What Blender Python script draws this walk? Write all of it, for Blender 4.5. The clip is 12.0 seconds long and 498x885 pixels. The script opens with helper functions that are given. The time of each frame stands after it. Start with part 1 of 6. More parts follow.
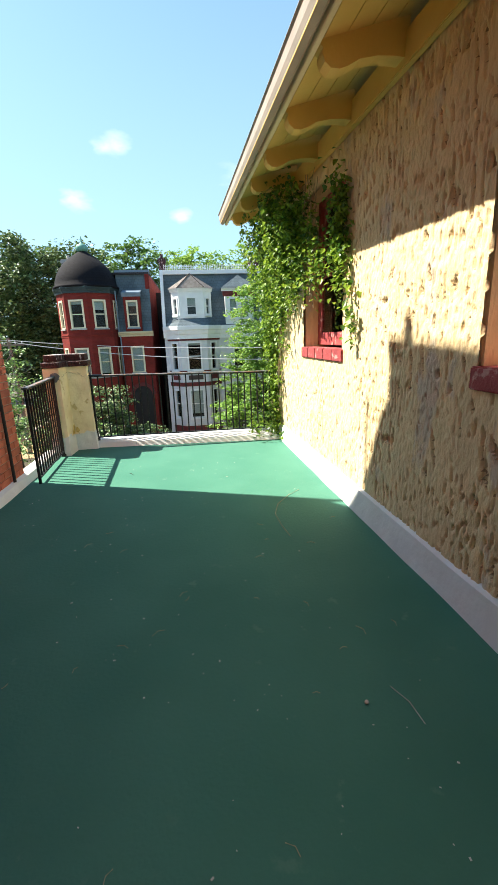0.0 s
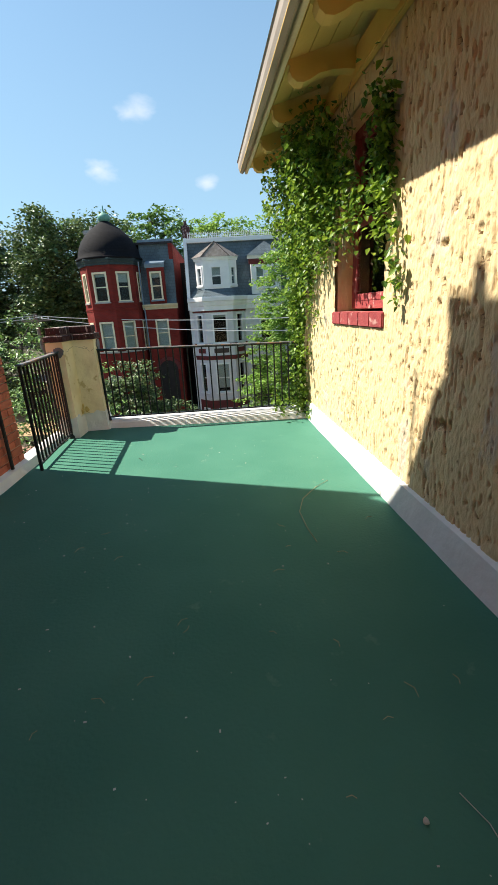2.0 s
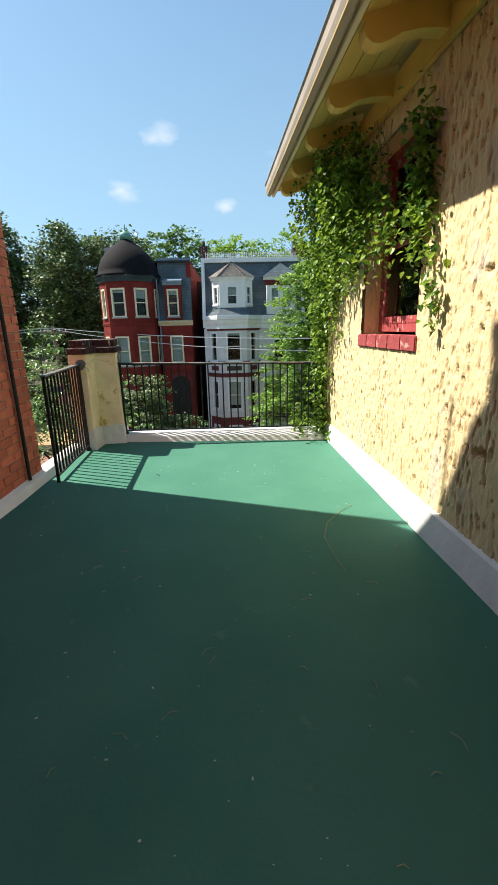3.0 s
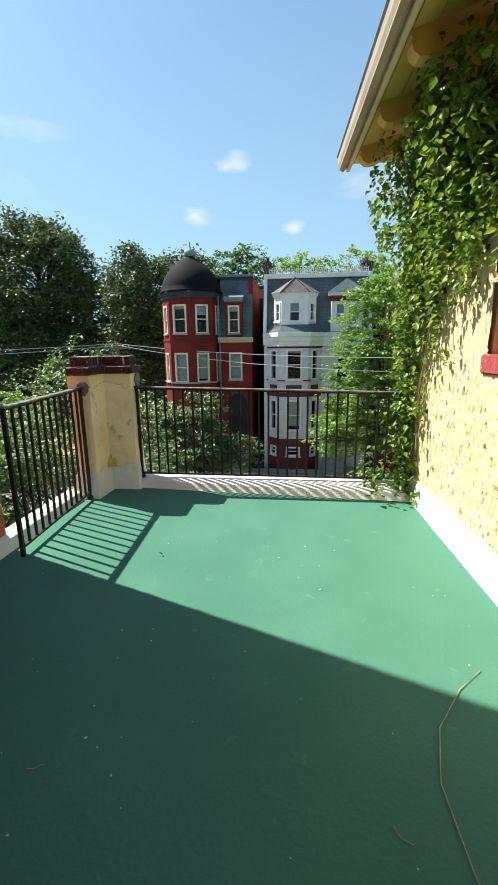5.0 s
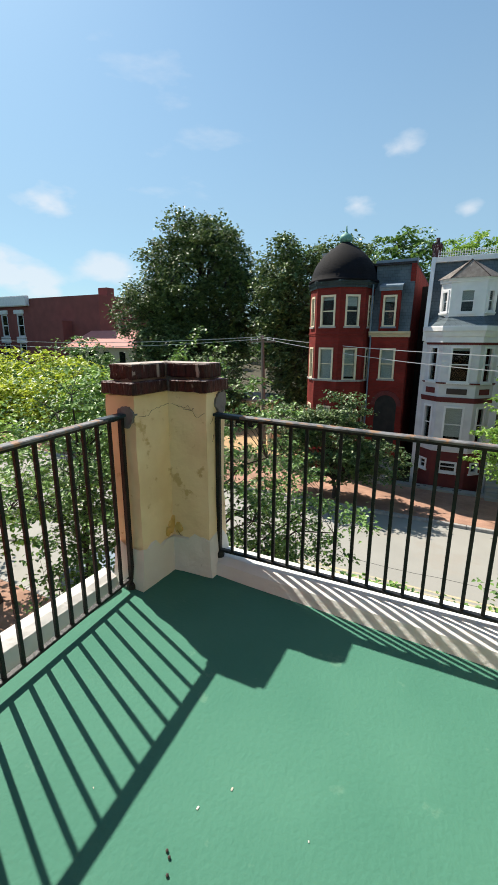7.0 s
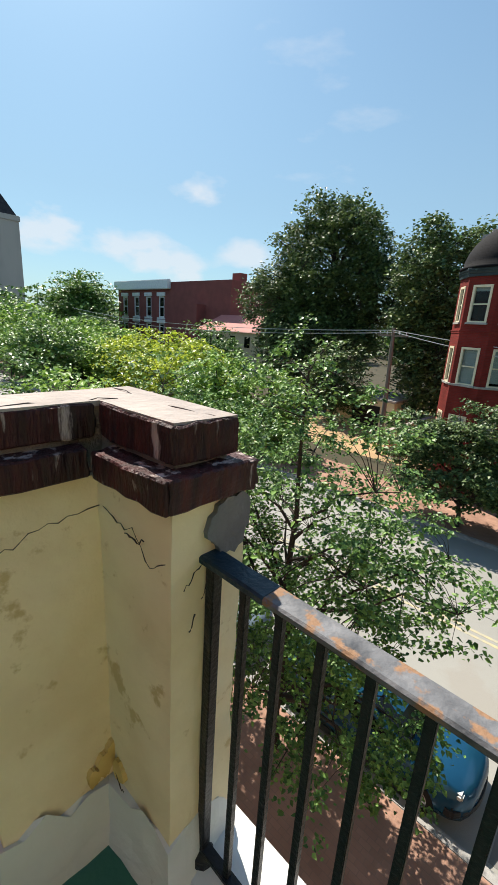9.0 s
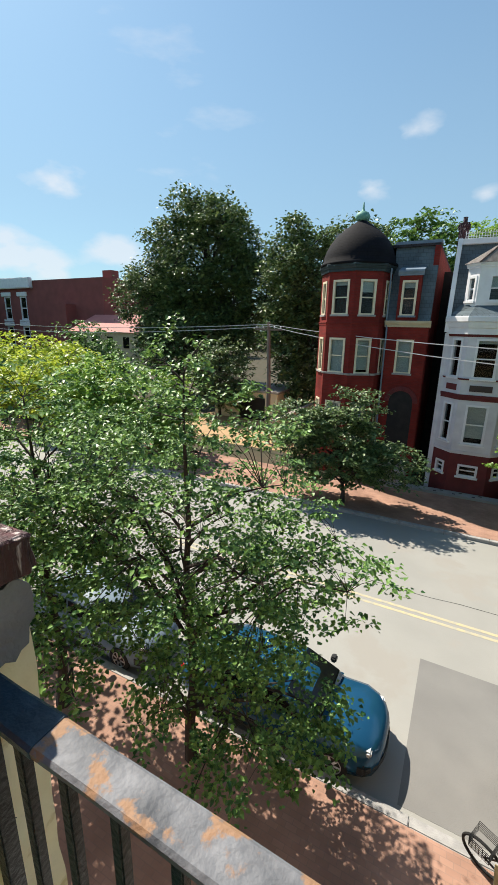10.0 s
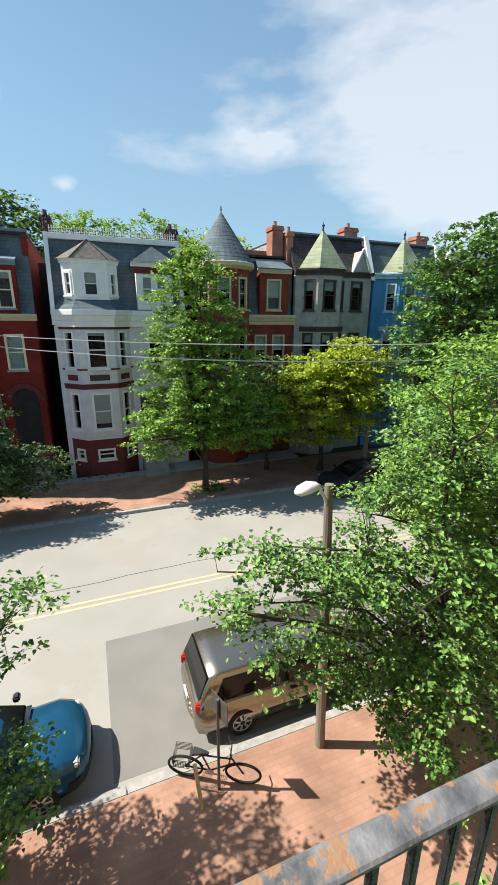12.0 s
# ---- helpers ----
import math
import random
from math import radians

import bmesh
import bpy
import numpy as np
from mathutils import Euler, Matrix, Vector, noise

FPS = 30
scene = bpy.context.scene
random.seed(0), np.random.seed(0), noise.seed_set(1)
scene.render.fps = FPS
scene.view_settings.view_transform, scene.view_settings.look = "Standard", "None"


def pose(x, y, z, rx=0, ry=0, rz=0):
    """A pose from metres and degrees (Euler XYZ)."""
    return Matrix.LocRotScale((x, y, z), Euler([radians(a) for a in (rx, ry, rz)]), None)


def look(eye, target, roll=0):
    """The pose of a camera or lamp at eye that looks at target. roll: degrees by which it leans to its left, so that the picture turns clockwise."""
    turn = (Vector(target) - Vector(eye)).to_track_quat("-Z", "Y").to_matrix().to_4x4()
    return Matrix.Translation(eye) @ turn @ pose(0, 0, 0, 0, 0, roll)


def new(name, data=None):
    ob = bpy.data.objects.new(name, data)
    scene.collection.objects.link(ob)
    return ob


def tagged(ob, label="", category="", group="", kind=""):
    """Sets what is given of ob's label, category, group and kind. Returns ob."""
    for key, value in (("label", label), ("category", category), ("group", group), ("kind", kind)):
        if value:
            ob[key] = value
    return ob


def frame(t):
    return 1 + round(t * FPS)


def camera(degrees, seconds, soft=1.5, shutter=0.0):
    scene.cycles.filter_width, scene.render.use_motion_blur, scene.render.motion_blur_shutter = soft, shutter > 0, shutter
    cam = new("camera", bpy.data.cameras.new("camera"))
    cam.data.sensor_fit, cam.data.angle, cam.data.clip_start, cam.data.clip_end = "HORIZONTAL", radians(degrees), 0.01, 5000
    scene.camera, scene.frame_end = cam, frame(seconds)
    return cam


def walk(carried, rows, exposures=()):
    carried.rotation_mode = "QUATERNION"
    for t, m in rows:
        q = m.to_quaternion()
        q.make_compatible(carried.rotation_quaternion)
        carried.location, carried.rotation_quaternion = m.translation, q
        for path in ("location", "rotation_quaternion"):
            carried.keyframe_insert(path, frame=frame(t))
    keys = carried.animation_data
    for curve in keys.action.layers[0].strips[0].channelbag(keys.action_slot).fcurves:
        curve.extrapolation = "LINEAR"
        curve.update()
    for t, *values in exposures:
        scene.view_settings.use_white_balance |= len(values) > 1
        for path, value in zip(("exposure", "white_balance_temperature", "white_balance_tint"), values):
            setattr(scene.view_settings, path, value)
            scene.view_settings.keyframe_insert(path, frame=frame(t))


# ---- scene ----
cam = camera(62.4, 12.0, 1.1)
PATH = [
    (0, (-1.184, -5.826, 1.435), (-0.958, -3.903, 0.936), -2.0),
    (0.5, (-1.23, -5.618, 1.416), (-1.103, -3.703, 0.854), -2.1),
    (1, (-1.176, -5.496, 1.401), (-1.27, -3.593, 0.792), -3.1),
    (1.5, (-1.028, -5.377, 1.366), (-1.036, -3.481, 0.73), -3.6),
    (2, (-1.057, -5.288, 1.372), (-0.975, -3.387, 0.756), -3.3),
    (2.5, (-1.111, -5.244, 1.356), (-1.056, -3.334, 0.766), -2.5),
    (3, (-1.181, -5.213, 1.372), (-1.13, -3.286, 0.84), -1.3),
    (5, (-1.092, -3.808, 1.354), (-1.32, -1.872, 0.905), -0.6),
    (5.5, (-1.112, -3.317, 1.377), (-1.509, -1.412, 0.913), -0.3),
    (6, (-1.228, -2.857, 1.355), (-1.764, -0.994, 0.865), -0.4),
    (6.5, (-1.322, -2.441, 1.369), (-1.989, -0.619, 0.885), -0.0),
    (7, (-1.415, -2.007, 1.411), (-2.28, -0.268, 0.934), 0.3),
    (7.5, (-1.613, -1.586, 1.409), (-2.675, 0.042, 0.941), 0.6),
    (7.7, (-1.683, -1.437, 1.424), (-2.827, 0.137, 0.961), 0.7),
    (9.3, (-2.143, -0.343, 1.468), (-3.448, 1.069, 0.918), 3.6),
    (9.5, (-2.168, -0.275, 1.459), (-3.386, 1.211, 0.905), 3.3),
    (10, (-2.065, -0.218, 1.508), (-2.950, 1.494, 0.970), 1.2),
    (10.5, (-1.815, -0.213, 1.592), (-2.281, 1.656, 1.054), 0.5),
    (11, (-1.832, -0.224, 1.655), (-1.873, 1.699, 1.105), 0.3),
    (11.5, (-1.783, -0.275, 1.724), (-1.435, 1.613, 1.163), 0.3),
    (12, (-1.719, -0.323, 1.787), (-1.033, 1.467, 1.218), 0.4),
]

walk(cam, [(t, look(eye, target, roll)) for t, eye, target, roll in PATH],
     exposures=[(0.0, 1.60), (0.5, 1.45), (1.0, 1.24), (3.0, 1.08), (5.0, 1.14), (5.6, 1.06), (6.0, 1.02), (6.6, 0.88), (7.5, 0.78), (9.5, 0.76), (10.5, 0.86), (12.0, 0.94)])

# ---- light: clear morning sky with thin cloud, one sun ----
SUN_EL, SUN_DX, SUN_DY = 52.3, 0.936, -0.352      # the way the shadows fall
sun_az = math.atan2(-SUN_DX, -SUN_DY)             # clockwise from +y
world = bpy.data.worlds.new("sky")
scene.world = world
world.use_nodes = True
wn, wl = world.node_tree.nodes, world.node_tree.links
wn.clear()
sky = wn.new("ShaderNodeTexSky")
sky.sky_type, sky.sun_disc = "NISHITA", False
sky.sun_elevation, sky.sun_rotation = radians(SUN_EL), sun_az
sky.air_density, sky.dust_density, sky.ozone_density = 1.0, 0.8, 1.0
coord = wn.new("ShaderNodeTexCoord")
stretch = wn.new("ShaderNodeMapping")
stretch.inputs["Scale"].default_value = (1.6, 1.6, 4.5)
stretch.inputs["Location"].default_value = (3.1, 0.4, 0.2)
puffs = wn.new("ShaderNodeTexNoise")
puffs.inputs["Scale"].default_value, puffs.inputs["Detail"].default_value = 1.5, 7.0
puffs.inputs["Roughness"].default_value = 0.55
ramp = wn.new("ShaderNodeValToRGB")
ramp.color_ramp.elements[0].position, ramp.color_ramp.elements[1].position = 0.63, 0.82
ramp.color_ramp.elements[1].color = (0.66, 0.66, 0.66, 1)
mixc = wn.new("ShaderNodeMix")
mixc.data_type = "RGBA"
mixc.inputs["B"].default_value = (5.6, 5.85, 6.2, 1)
bgd = wn.new("ShaderNodeBackground")
bgd.inputs["Strength"].default_value = 0.088
wout = wn.new("ShaderNodeOutputWorld")
wl.new(coord.outputs["Generated"], stretch.inputs["Vector"])
wl.new(stretch.outputs["Vector"], puffs.inputs["Vector"])
# a bank of cloud to the east, its edge broken by the same noise
norm = wn.new("ShaderNodeVectorMath")
norm.operation = "DOT_PRODUCT"
norm.inputs[1].default_value = (0.74, 0.55, 0.39)
wl.new(coord.outputs["Generated"], norm.inputs[0])
near = wn.new("ShaderNodeMapRange")
near.inputs["From Min"].default_value, near.inputs["From Max"].default_value = 0.905, 1.0
near.inputs["To Max"].default_value = 0.42
wl.new(norm.outputs["Value"], near.inputs["Value"])
grow = wn.new("ShaderNodeMath")
wl.new(puffs.outputs["Fac"], grow.inputs[0])
wl.new(near.outputs["Result"], grow.inputs[1])
# a few small fair-weather puffs, each a direction and a width
last_puff = grow
squash = wn.new("ShaderNodeMapping")
squash.inputs["Scale"].default_value = (1, 1, 1.9)
wl.new(coord.outputs["Generated"], squash.inputs["Vector"])
wisps = wn.new("ShaderNodeTexNoise")
wisps.inputs["Scale"].default_value, wisps.inputs["Detail"].default_value = 17.0, 6.0
wl.new(squash.outputs["Vector"], wisps.inputs["Vector"])
for px, py, pz, wide, dense in ((-0.145, 0.923, 0.358, 0.075, 0.55), (-0.226, 0.935, 0.274, 0.085, 0.55), (-0.015, 0.969, 0.247, 0.055, 0.55), (-0.688, 0.706, 0.150, 0.10, 0.8), (-0.749, 0.611, 0.258, 0.11, 0.7), (0.372, 0.861, 0.347, 0.13, 0.55), (-0.83, 0.54, 0.135, 0.14, 0.9), (-0.915, 0.37, 0.165, 0.15, 0.9), (-0.77, 0.63, 0.10, 0.09, 0.7)):
    pd = wn.new("ShaderNodeVectorMath")
    pd.operation = "DISTANCE"
    pd.inputs[1].default_value = (px, py, pz * 1.9)
    wl.new(squash.outputs["Vector"], pd.inputs[0])
    pr = wn.new("ShaderNodeMapRange")
    pr.inputs["From Min"].default_value, pr.inputs["From Max"].default_value = wide, 0.0
    pr.inputs["To Max"].default_value = dense
    wl.new(pd.outputs["Value"], pr.inputs["Value"])
    rag = wn.new("ShaderNodeMath")
    rag.operation = "MULTIPLY"
    wl.new(pr.outputs["Result"], rag.inputs[0])
    wl.new(wisps.outputs["Fac"], rag.inputs[1])
    more = wn.new("ShaderNodeMath")
    wl.new(last_puff.outputs[0], more.inputs[0])
    wl.new(rag.outputs[0], more.inputs[1])
    last_puff = more
wl.new(last_puff.outputs[0], ramp.inputs["Fac"])
wl.new(ramp.outputs["Color"], mixc.inputs["Factor"])
tint = wn.new("ShaderNodeMix")
tint.data_type, tint.blend_type = "RGBA", "MULTIPLY"
tint.inputs["Factor"].default_value = 1.0
tint.inputs["B"].default_value = (0.72, 0.96, 1.02, 1)
wl.new(sky.outputs["Color"], tint.inputs["A"])
haze = wn.new("ShaderNodeMix")      # haze before the blue, thinning towards the zenith
haze.data_type = "RGBA"
height = wn.new("ShaderNodeSeparateXYZ")
wl.new(coord.outputs["Generated"], height.inputs["Vector"])
thin = wn.new("ShaderNodeMapRange")
thin.inputs["From Min"].default_value, thin.inputs["From Max"].default_value = 0.25, 0.80
thin.inputs["To Min"].default_value, thin.inputs["To Max"].default_value = 0.60, 0.0
wl.new(height.outputs["Z"], thin.inputs["Value"])
wl.new(thin.outputs["Result"], haze.inputs["Factor"])
haze.inputs["B"].default_value = (2.55, 3.78, 4.68, 1)
wl.new(tint.outputs["Result"], haze.inputs["A"])
wl.new(haze.outputs["Result"], mixc.inputs["A"])
wl.new(mixc.outputs["Result"], bgd.inputs["Color"])
wl.new(bgd.outputs["Background"], wout.inputs["Surface"])
sun_data = bpy.data.lights.new("sun", "SUN")
sun_data.energy, sun_data.angle, sun_data.color = 5.0, radians(0.55), (1.0, 0.92, 0.79)
sun = new("sun", sun_data)
el = radians(SUN_EL)
sun.matrix_world = look((0, 0, 30), (SUN_DX * math.cos(el), SUN_DY * math.cos(el), 30 - math.sin(el)))

# ---- materials ----


def mat(name, col, col2=None, rough=0.7, metal=0.0, scale=3.0, bump=0.0, bscale=40.0, spot=None, spot_scale=1.2, spot_at=0.62,
        stretch_z=1.0, vary=0.0, spec=0.3, rough2=None):
    """Two-scale procedural paint, stone, cloth or metal: base, mottle, stains and fine relief."""
    m = bpy.data.materials.new(name)
    m.use_nodes = True
    n, l = m.node_tree.nodes, m.node_tree.links
    b = n["Principled BSDF"]
    b.inputs["Roughness"].default_value, b.inputs["Metallic"].default_value = rough, metal
    b.inputs["Specular IOR Level"].default_value = spec
    tc = n.new("ShaderNodeTexCoord")
    mp = n.new("ShaderNodeMapping")
    mp.inputs["Scale"].default_value = (1, 1, stretch_z)
    l.new(tc.outputs["Object"], mp.inputs["Vector"])
    n1 = n.new("ShaderNodeTexNoise")
    n1.inputs["Scale"].default_value, n1.inputs["Detail"].default_value = scale, 6
    l.new(mp.outputs["Vector"], n1.inputs["Vector"])
    mx = n.new("ShaderNodeMix")
    mx.data_type = "RGBA"
    mx.inputs["A"].default_value = (*col, 1)
    mx.inputs["B"].default_value = (*(col2 or [c * 0.72 for c in col]), 1)
    rp = n.new("ShaderNodeMapRange")
    rp.inputs["From Min"].default_value, rp.inputs["From Max"].default_value = 0.35, 0.65
    l.new(n1.outputs["Fac"], rp.inputs["Value"])
    l.new(rp.outputs["Result"], mx.inputs["Factor"])
    last = mx.outputs["Result"]
    if spot:
        n2 = n.new("ShaderNodeTexNoise")
        n2.inputs["Scale"].default_value, n2.inputs["Detail"].default_value, n2.inputs["Roughness"].default_value = spot_scale, 8, 0.6
        l.new(mp.outputs["Vector"], n2.inputs["Vector"])
        r2 = n.new("ShaderNodeMapRange")
        r2.inputs["From Min"].default_value, r2.inputs["From Max"].default_value = spot_at, spot_at + 0.06
        l.new(n2.outputs["Fac"], r2.inputs["Value"])
        m2 = n.new("ShaderNodeMix")
        m2.data_type = "RGBA"
        m2.inputs["B"].default_value = (*spot, 1)
        l.new(r2.outputs["Result"], m2.inputs["Factor"])
        l.new(last, m2.inputs["A"])
        last = m2.outputs["Result"]
    if vary:
        oi = n.new("ShaderNodeObjectInfo")
        ge = n.new("ShaderNodeNewGeometry")
        ad = n.new("ShaderNodeMath")
        l.new(oi.outputs["Random"], ad.inputs[0])
        l.new(ge.outputs["Random Per Island"], ad.inputs[1])
        fr = n.new("ShaderNodeMath")
        fr.operation = "FRACT"
        l.new(ad.outputs[0], fr.inputs[0])
        r3 = n.new("ShaderNodeMapRange")
        r3.inputs["To Min"].default_value, r3.inputs["To Max"].default_value = 1 - vary, 1 + vary
        l.new(fr.outputs[0], r3.inputs["Value"])
        hs = n.new("ShaderNodeHueSaturation")
        l.new(r3.outputs["Result"], hs.inputs["Value"])
        l.new(last, hs.inputs["Color"])
        last = hs.outputs["Color"]
    l.new(last, b.inputs["Base Color"])
    if rough2 is not None:
        r4 = n.new("ShaderNodeMapRange")
        r4.inputs["To Min"].default_value, r4.inputs["To Max"].default_value = rough, rough2
        l.new(n1.outputs["Fac"], r4.inputs["Value"])
        l.new(r4.outputs["Result"], b.inputs["Roughness"])
    if bump:
        n3 = n.new("ShaderNodeTexNoise")
        n3.inputs["Scale"].default_value, n3.inputs["Detail"].default_value = bscale, 5
        l.new(mp.outputs["Vector"], n3.inputs["Vector"])
        bp = n.new("ShaderNodeBump")
        bp.inputs["Strength"].default_value, bp.inputs["Distance"].default_value = bump, 0.02
        l.new(n3.outputs["Fac"], bp.inputs["Height"])
        l.new(bp.outputs["Normal"], b.inputs["Normal"])
    return m


def leaf_mat(name, col, col2, trans=0.35):
    m = bpy.data.materials.new(name)
    m.use_nodes = True
    n, l = m.node_tree.nodes, m.node_tree.links
    b = n["Principled BSDF"]
    b.inputs["Roughness"].default_value = 0.42
    b.inputs["Specular IOR Level"].default_value = 0.32
    ge = n.new("ShaderNodeNewGeometry")
    mx = n.new("ShaderNodeMix")
    mx.data_type = "RGBA"
    mx.inputs["A"].default_value, mx.inputs["B"].default_value = (*col, 1), (*col2, 1)
    l.new(ge.outputs["Random Per Island"], mx.inputs["Factor"])
    l.new(mx.outputs["Result"], b.inputs["Base Color"])
    tr = n.new("ShaderNodeBsdfTranslucent")
    hs = n.new("ShaderNodeHueSaturation")
    hs.inputs["Value"].default_value = 1.5
    hs.inputs["Hue"].default_value = 0.485
    l.new(mx.outputs["Result"], hs.inputs["Color"])
    l.new(hs.outputs["Color"], tr.inputs["Color"])
    ms = n.new("ShaderNodeMixShader")
    ms.inputs["Fac"].default_value = trans
    l.new(b.outputs["BSDF"], ms.inputs[1])
    l.new(tr.outputs["BSDF"], ms.inputs[2])
    l.new(ms.outputs["Shader"], n["Material Output"].inputs["Surface"])
    return m


def brick_mat(name, c1, c2, mortar, bw=0.215, bh=0.075, axis="xz", mortar_size=0.008, bump=0.5):
    """Brickwork too far off to pick apart, laid in world-size courses."""
    m = bpy.data.materials.new(name)
    m.use_nodes = True
    n, l = m.node_tree.nodes, m.node_tree.links
    b = n["Principled BSDF"]
    b.inputs["Roughness"].default_value = 0.85
    b.inputs["Specular IOR Level"].default_value = 0.15
    tc = n.new("ShaderNodeTexCoord")
    sp = n.new("ShaderNodeSeparateXYZ")
    l.new(tc.outputs["Object"], sp.inputs["Vector"])
    cb = n.new("ShaderNodeCombineXYZ")
    if axis == "xz":
        ad = n.new("ShaderNodeMath")
        l.new(sp.outputs["X"], ad.inputs[0])
        l.new(sp.outputs["Y"], ad.inputs[1])
        l.new(ad.outputs[0], cb.inputs["X"])
        l.new(sp.outputs["Z"], cb.inputs["Y"])
    else:
        l.new(sp.outputs["X"], cb.inputs["X"])
        l.new(sp.outputs["Y"], cb.inputs["Y"])
    br = n.new("ShaderNodeTexBrick")
    br.inputs["Scale"].default_value = 1.0
    br.inputs["Brick Width"].default_value, br.inputs["Row Height"].default_value = bw, bh
    br.inputs["Mortar Size"].default_value = mortar_size
    br.inputs["Color1"].default_value, br.inputs["Color2"].default_value, br.inputs["Mortar"].default_value = (*c1, 1), (*c2, 1), (*mortar, 1)
    l.new(cb.outputs["Vector"], br.inputs["Vector"])
    nz = n.new("ShaderNodeTexNoise")
    nz.inputs["Scale"].default_value, nz.inputs["Detail"].default_value = 0.9, 7
    l.new(tc.outputs["Object"], nz.inputs["Vector"])
    r = n.new("ShaderNodeMapRange")
    r.inputs["From Min"].default_value, r.inputs["From Max"].default_value = 0.3, 0.7
    r.inputs["To Min"].default_value, r.inputs["To Max"].default_value = 0.72, 1.25
    l.new(nz.outputs["Fac"], r.inputs["Value"])
    hs = n.new("ShaderNodeHueSaturation")
    l.new(r.outputs["Result"], hs.inputs["Value"])
    l.new(br.outputs["Color"], hs.inputs["Color"])
    l.new(hs.outputs["Color"], b.inputs["Base Color"])
    bp = n.new("ShaderNodeBump")
    bp.invert = True
    bp.inputs["Strength"].default_value, bp.inputs["Distance"].default_value = bump, 0.01
    l.new(br.outputs["Fac"], bp.inputs["Height"])
    l.new(bp.outputs["Normal"], b.inputs["Normal"])
    return m


def glass_mat(name, tint=(0.9, 0.94, 0.93), ior=1.5):
    m = bpy.data.materials.new(name)
    m.use_nodes = True
    n, l = m.node_tree.nodes, m.node_tree.links
    n.remove(n["Principled BSDF"])
    tr = n.new("ShaderNodeBsdfTransparent")
    tr.inputs["Color"].default_value = (*tint, 1)
    gl = n.new("ShaderNodeBsdfGlossy")
    gl.inputs["Roughness"].default_value = 0.02
    fr = n.new("ShaderNodeFresnel")
    fr.inputs["IOR"].default_value = ior
    ms = n.new("ShaderNodeMixShader")
    l.new(fr.outputs["Fac"], ms.inputs["Fac"])
    l.new(tr.outputs["BSDF"], ms.inputs[1])
    l.new(gl.outputs["BSDF"], ms.inputs[2])
    l.new(ms.outputs["Shader"], n["Material Output"].inputs["Surface"])
    return m


M = {}
M["deck"] = mat("green_deck_paint", (0.070, 0.194, 0.140), (0.058, 0.172, 0.124), spec=0.03, rough=0.55, scale=1.7, bump=0.18, bscale=55, spot=(0.092, 0.212, 0.152), spot_scale=6.5, spot_at=0.64, rough2=0.62)
M["stucco"] = mat("yellow_stucco", (0.77, 0.605, 0.345), (0.70, 0.54, 0.31), rough=0.9, scale=5, bump=0.8, bscale=34, spot=(0.60, 0.50, 0.37), spot_scale=3.2, spot_at=0.57, stretch_z=0.45)
# darker stucco that stands in for shade inside the trowel marks
M["pit"] = mat("shade_pit_stucco", (0.44, 0.325, 0.185), (0.33, 0.24, 0.14), rough=0.95, scale=9, bump=0.6, bscale=60)
M["pier"] = mat("yellow_render", (0.90, 0.76, 0.51), (0.80, 0.65, 0.41), rough=0.85, scale=5.0, bump=0.6, bscale=14, spot=(0.62, 0.46, 0.23), spot_scale=9, spot_at=0.60)
M["patch"] = mat("grey_mortar_patch", (0.20, 0.20, 0.21), (0.15, 0.15, 0.16), rough=0.9, scale=9, bump=0.5, bscale=60)
M["whitecoat"] = mat("white_roof_coating", (0.78, 0.78, 0.76), (0.68, 0.68, 0.66), rough=0.6, scale=3, bump=0.35, bscale=18, spot=(0.34, 0.32, 0.29), spot_scale=3.5, spot_at=0.68)
M["railpaint"] = mat("blue_black_rail_paint", (0.020, 0.050, 0.075), (0.012, 0.030, 0.045), rough=0.4, scale=12, bump=0.2, bscale=70, spot=(0.16, 0.16, 0.15), spot_scale=16, spot_at=0.70)
M["captop"] = mat("pale_cap_cement", (0.44, 0.39, 0.36), (0.34, 0.30, 0.28), rough=0.9, scale=7, bump=0.5, bscale=35, spot=(0.34, 0.28, 0.25), spot_scale=6, spot_at=0.62)
M["iron"] = mat("black_painted_iron", (0.020, 0.020, 0.022), (0.012, 0.012, 0.013), rough=0.45, scale=14, bump=0.25, bscale=90, spot=(0.10, 0.045, 0.02), spot_scale=9, spot_at=0.68)
M["railtop"] = mat("worn_rusty_handrail", (0.21, 0.215, 0.23), (0.065, 0.070, 0.080), rough=0.6, scale=13, bump=0.25, bscale=70, spot=(0.27, 0.16, 0.095), spot_scale=22, spot_at=0.53, spec=0.2)
M["brick"] = mat("red_brick", (0.66, 0.20, 0.12), (0.55, 0.155, 0.095), rough=0.85, scale=9, bump=0.5, bscale=70, vary=0.22)
M["capbrick"] = mat("dark_worn_brick", (0.085, 0.020, 0.020), (0.022, 0.012, 0.014), rough=0.5, scale=20, bump=1.0, bscale=60, spot=(0.46, 0.38, 0.36), spot_scale=26, spot_at=0.555, vary=0.3, stretch_z=0.15)
M["mortar"] = mat("old_mortar", (0.30, 0.24, 0.20), (0.22, 0.18, 0.16), rough=0.95, scale=12, bump=0.6, bscale=80)
M["darkmortar"] = mat("pale_pink_mortar", (0.62, 0.42, 0.33), (0.50, 0.33, 0.26), rough=0.95, scale=12, bump=0.6, bscale=80)
M["slab"] = mat("grey_cap_cement", (0.42, 0.38, 0.35), (0.30, 0.27, 0.25), rough=0.9, scale=5, bump=0.5, bscale=35, spot=(0.16, 0.13, 0.12), spot_scale=4, spot_at=0.63)
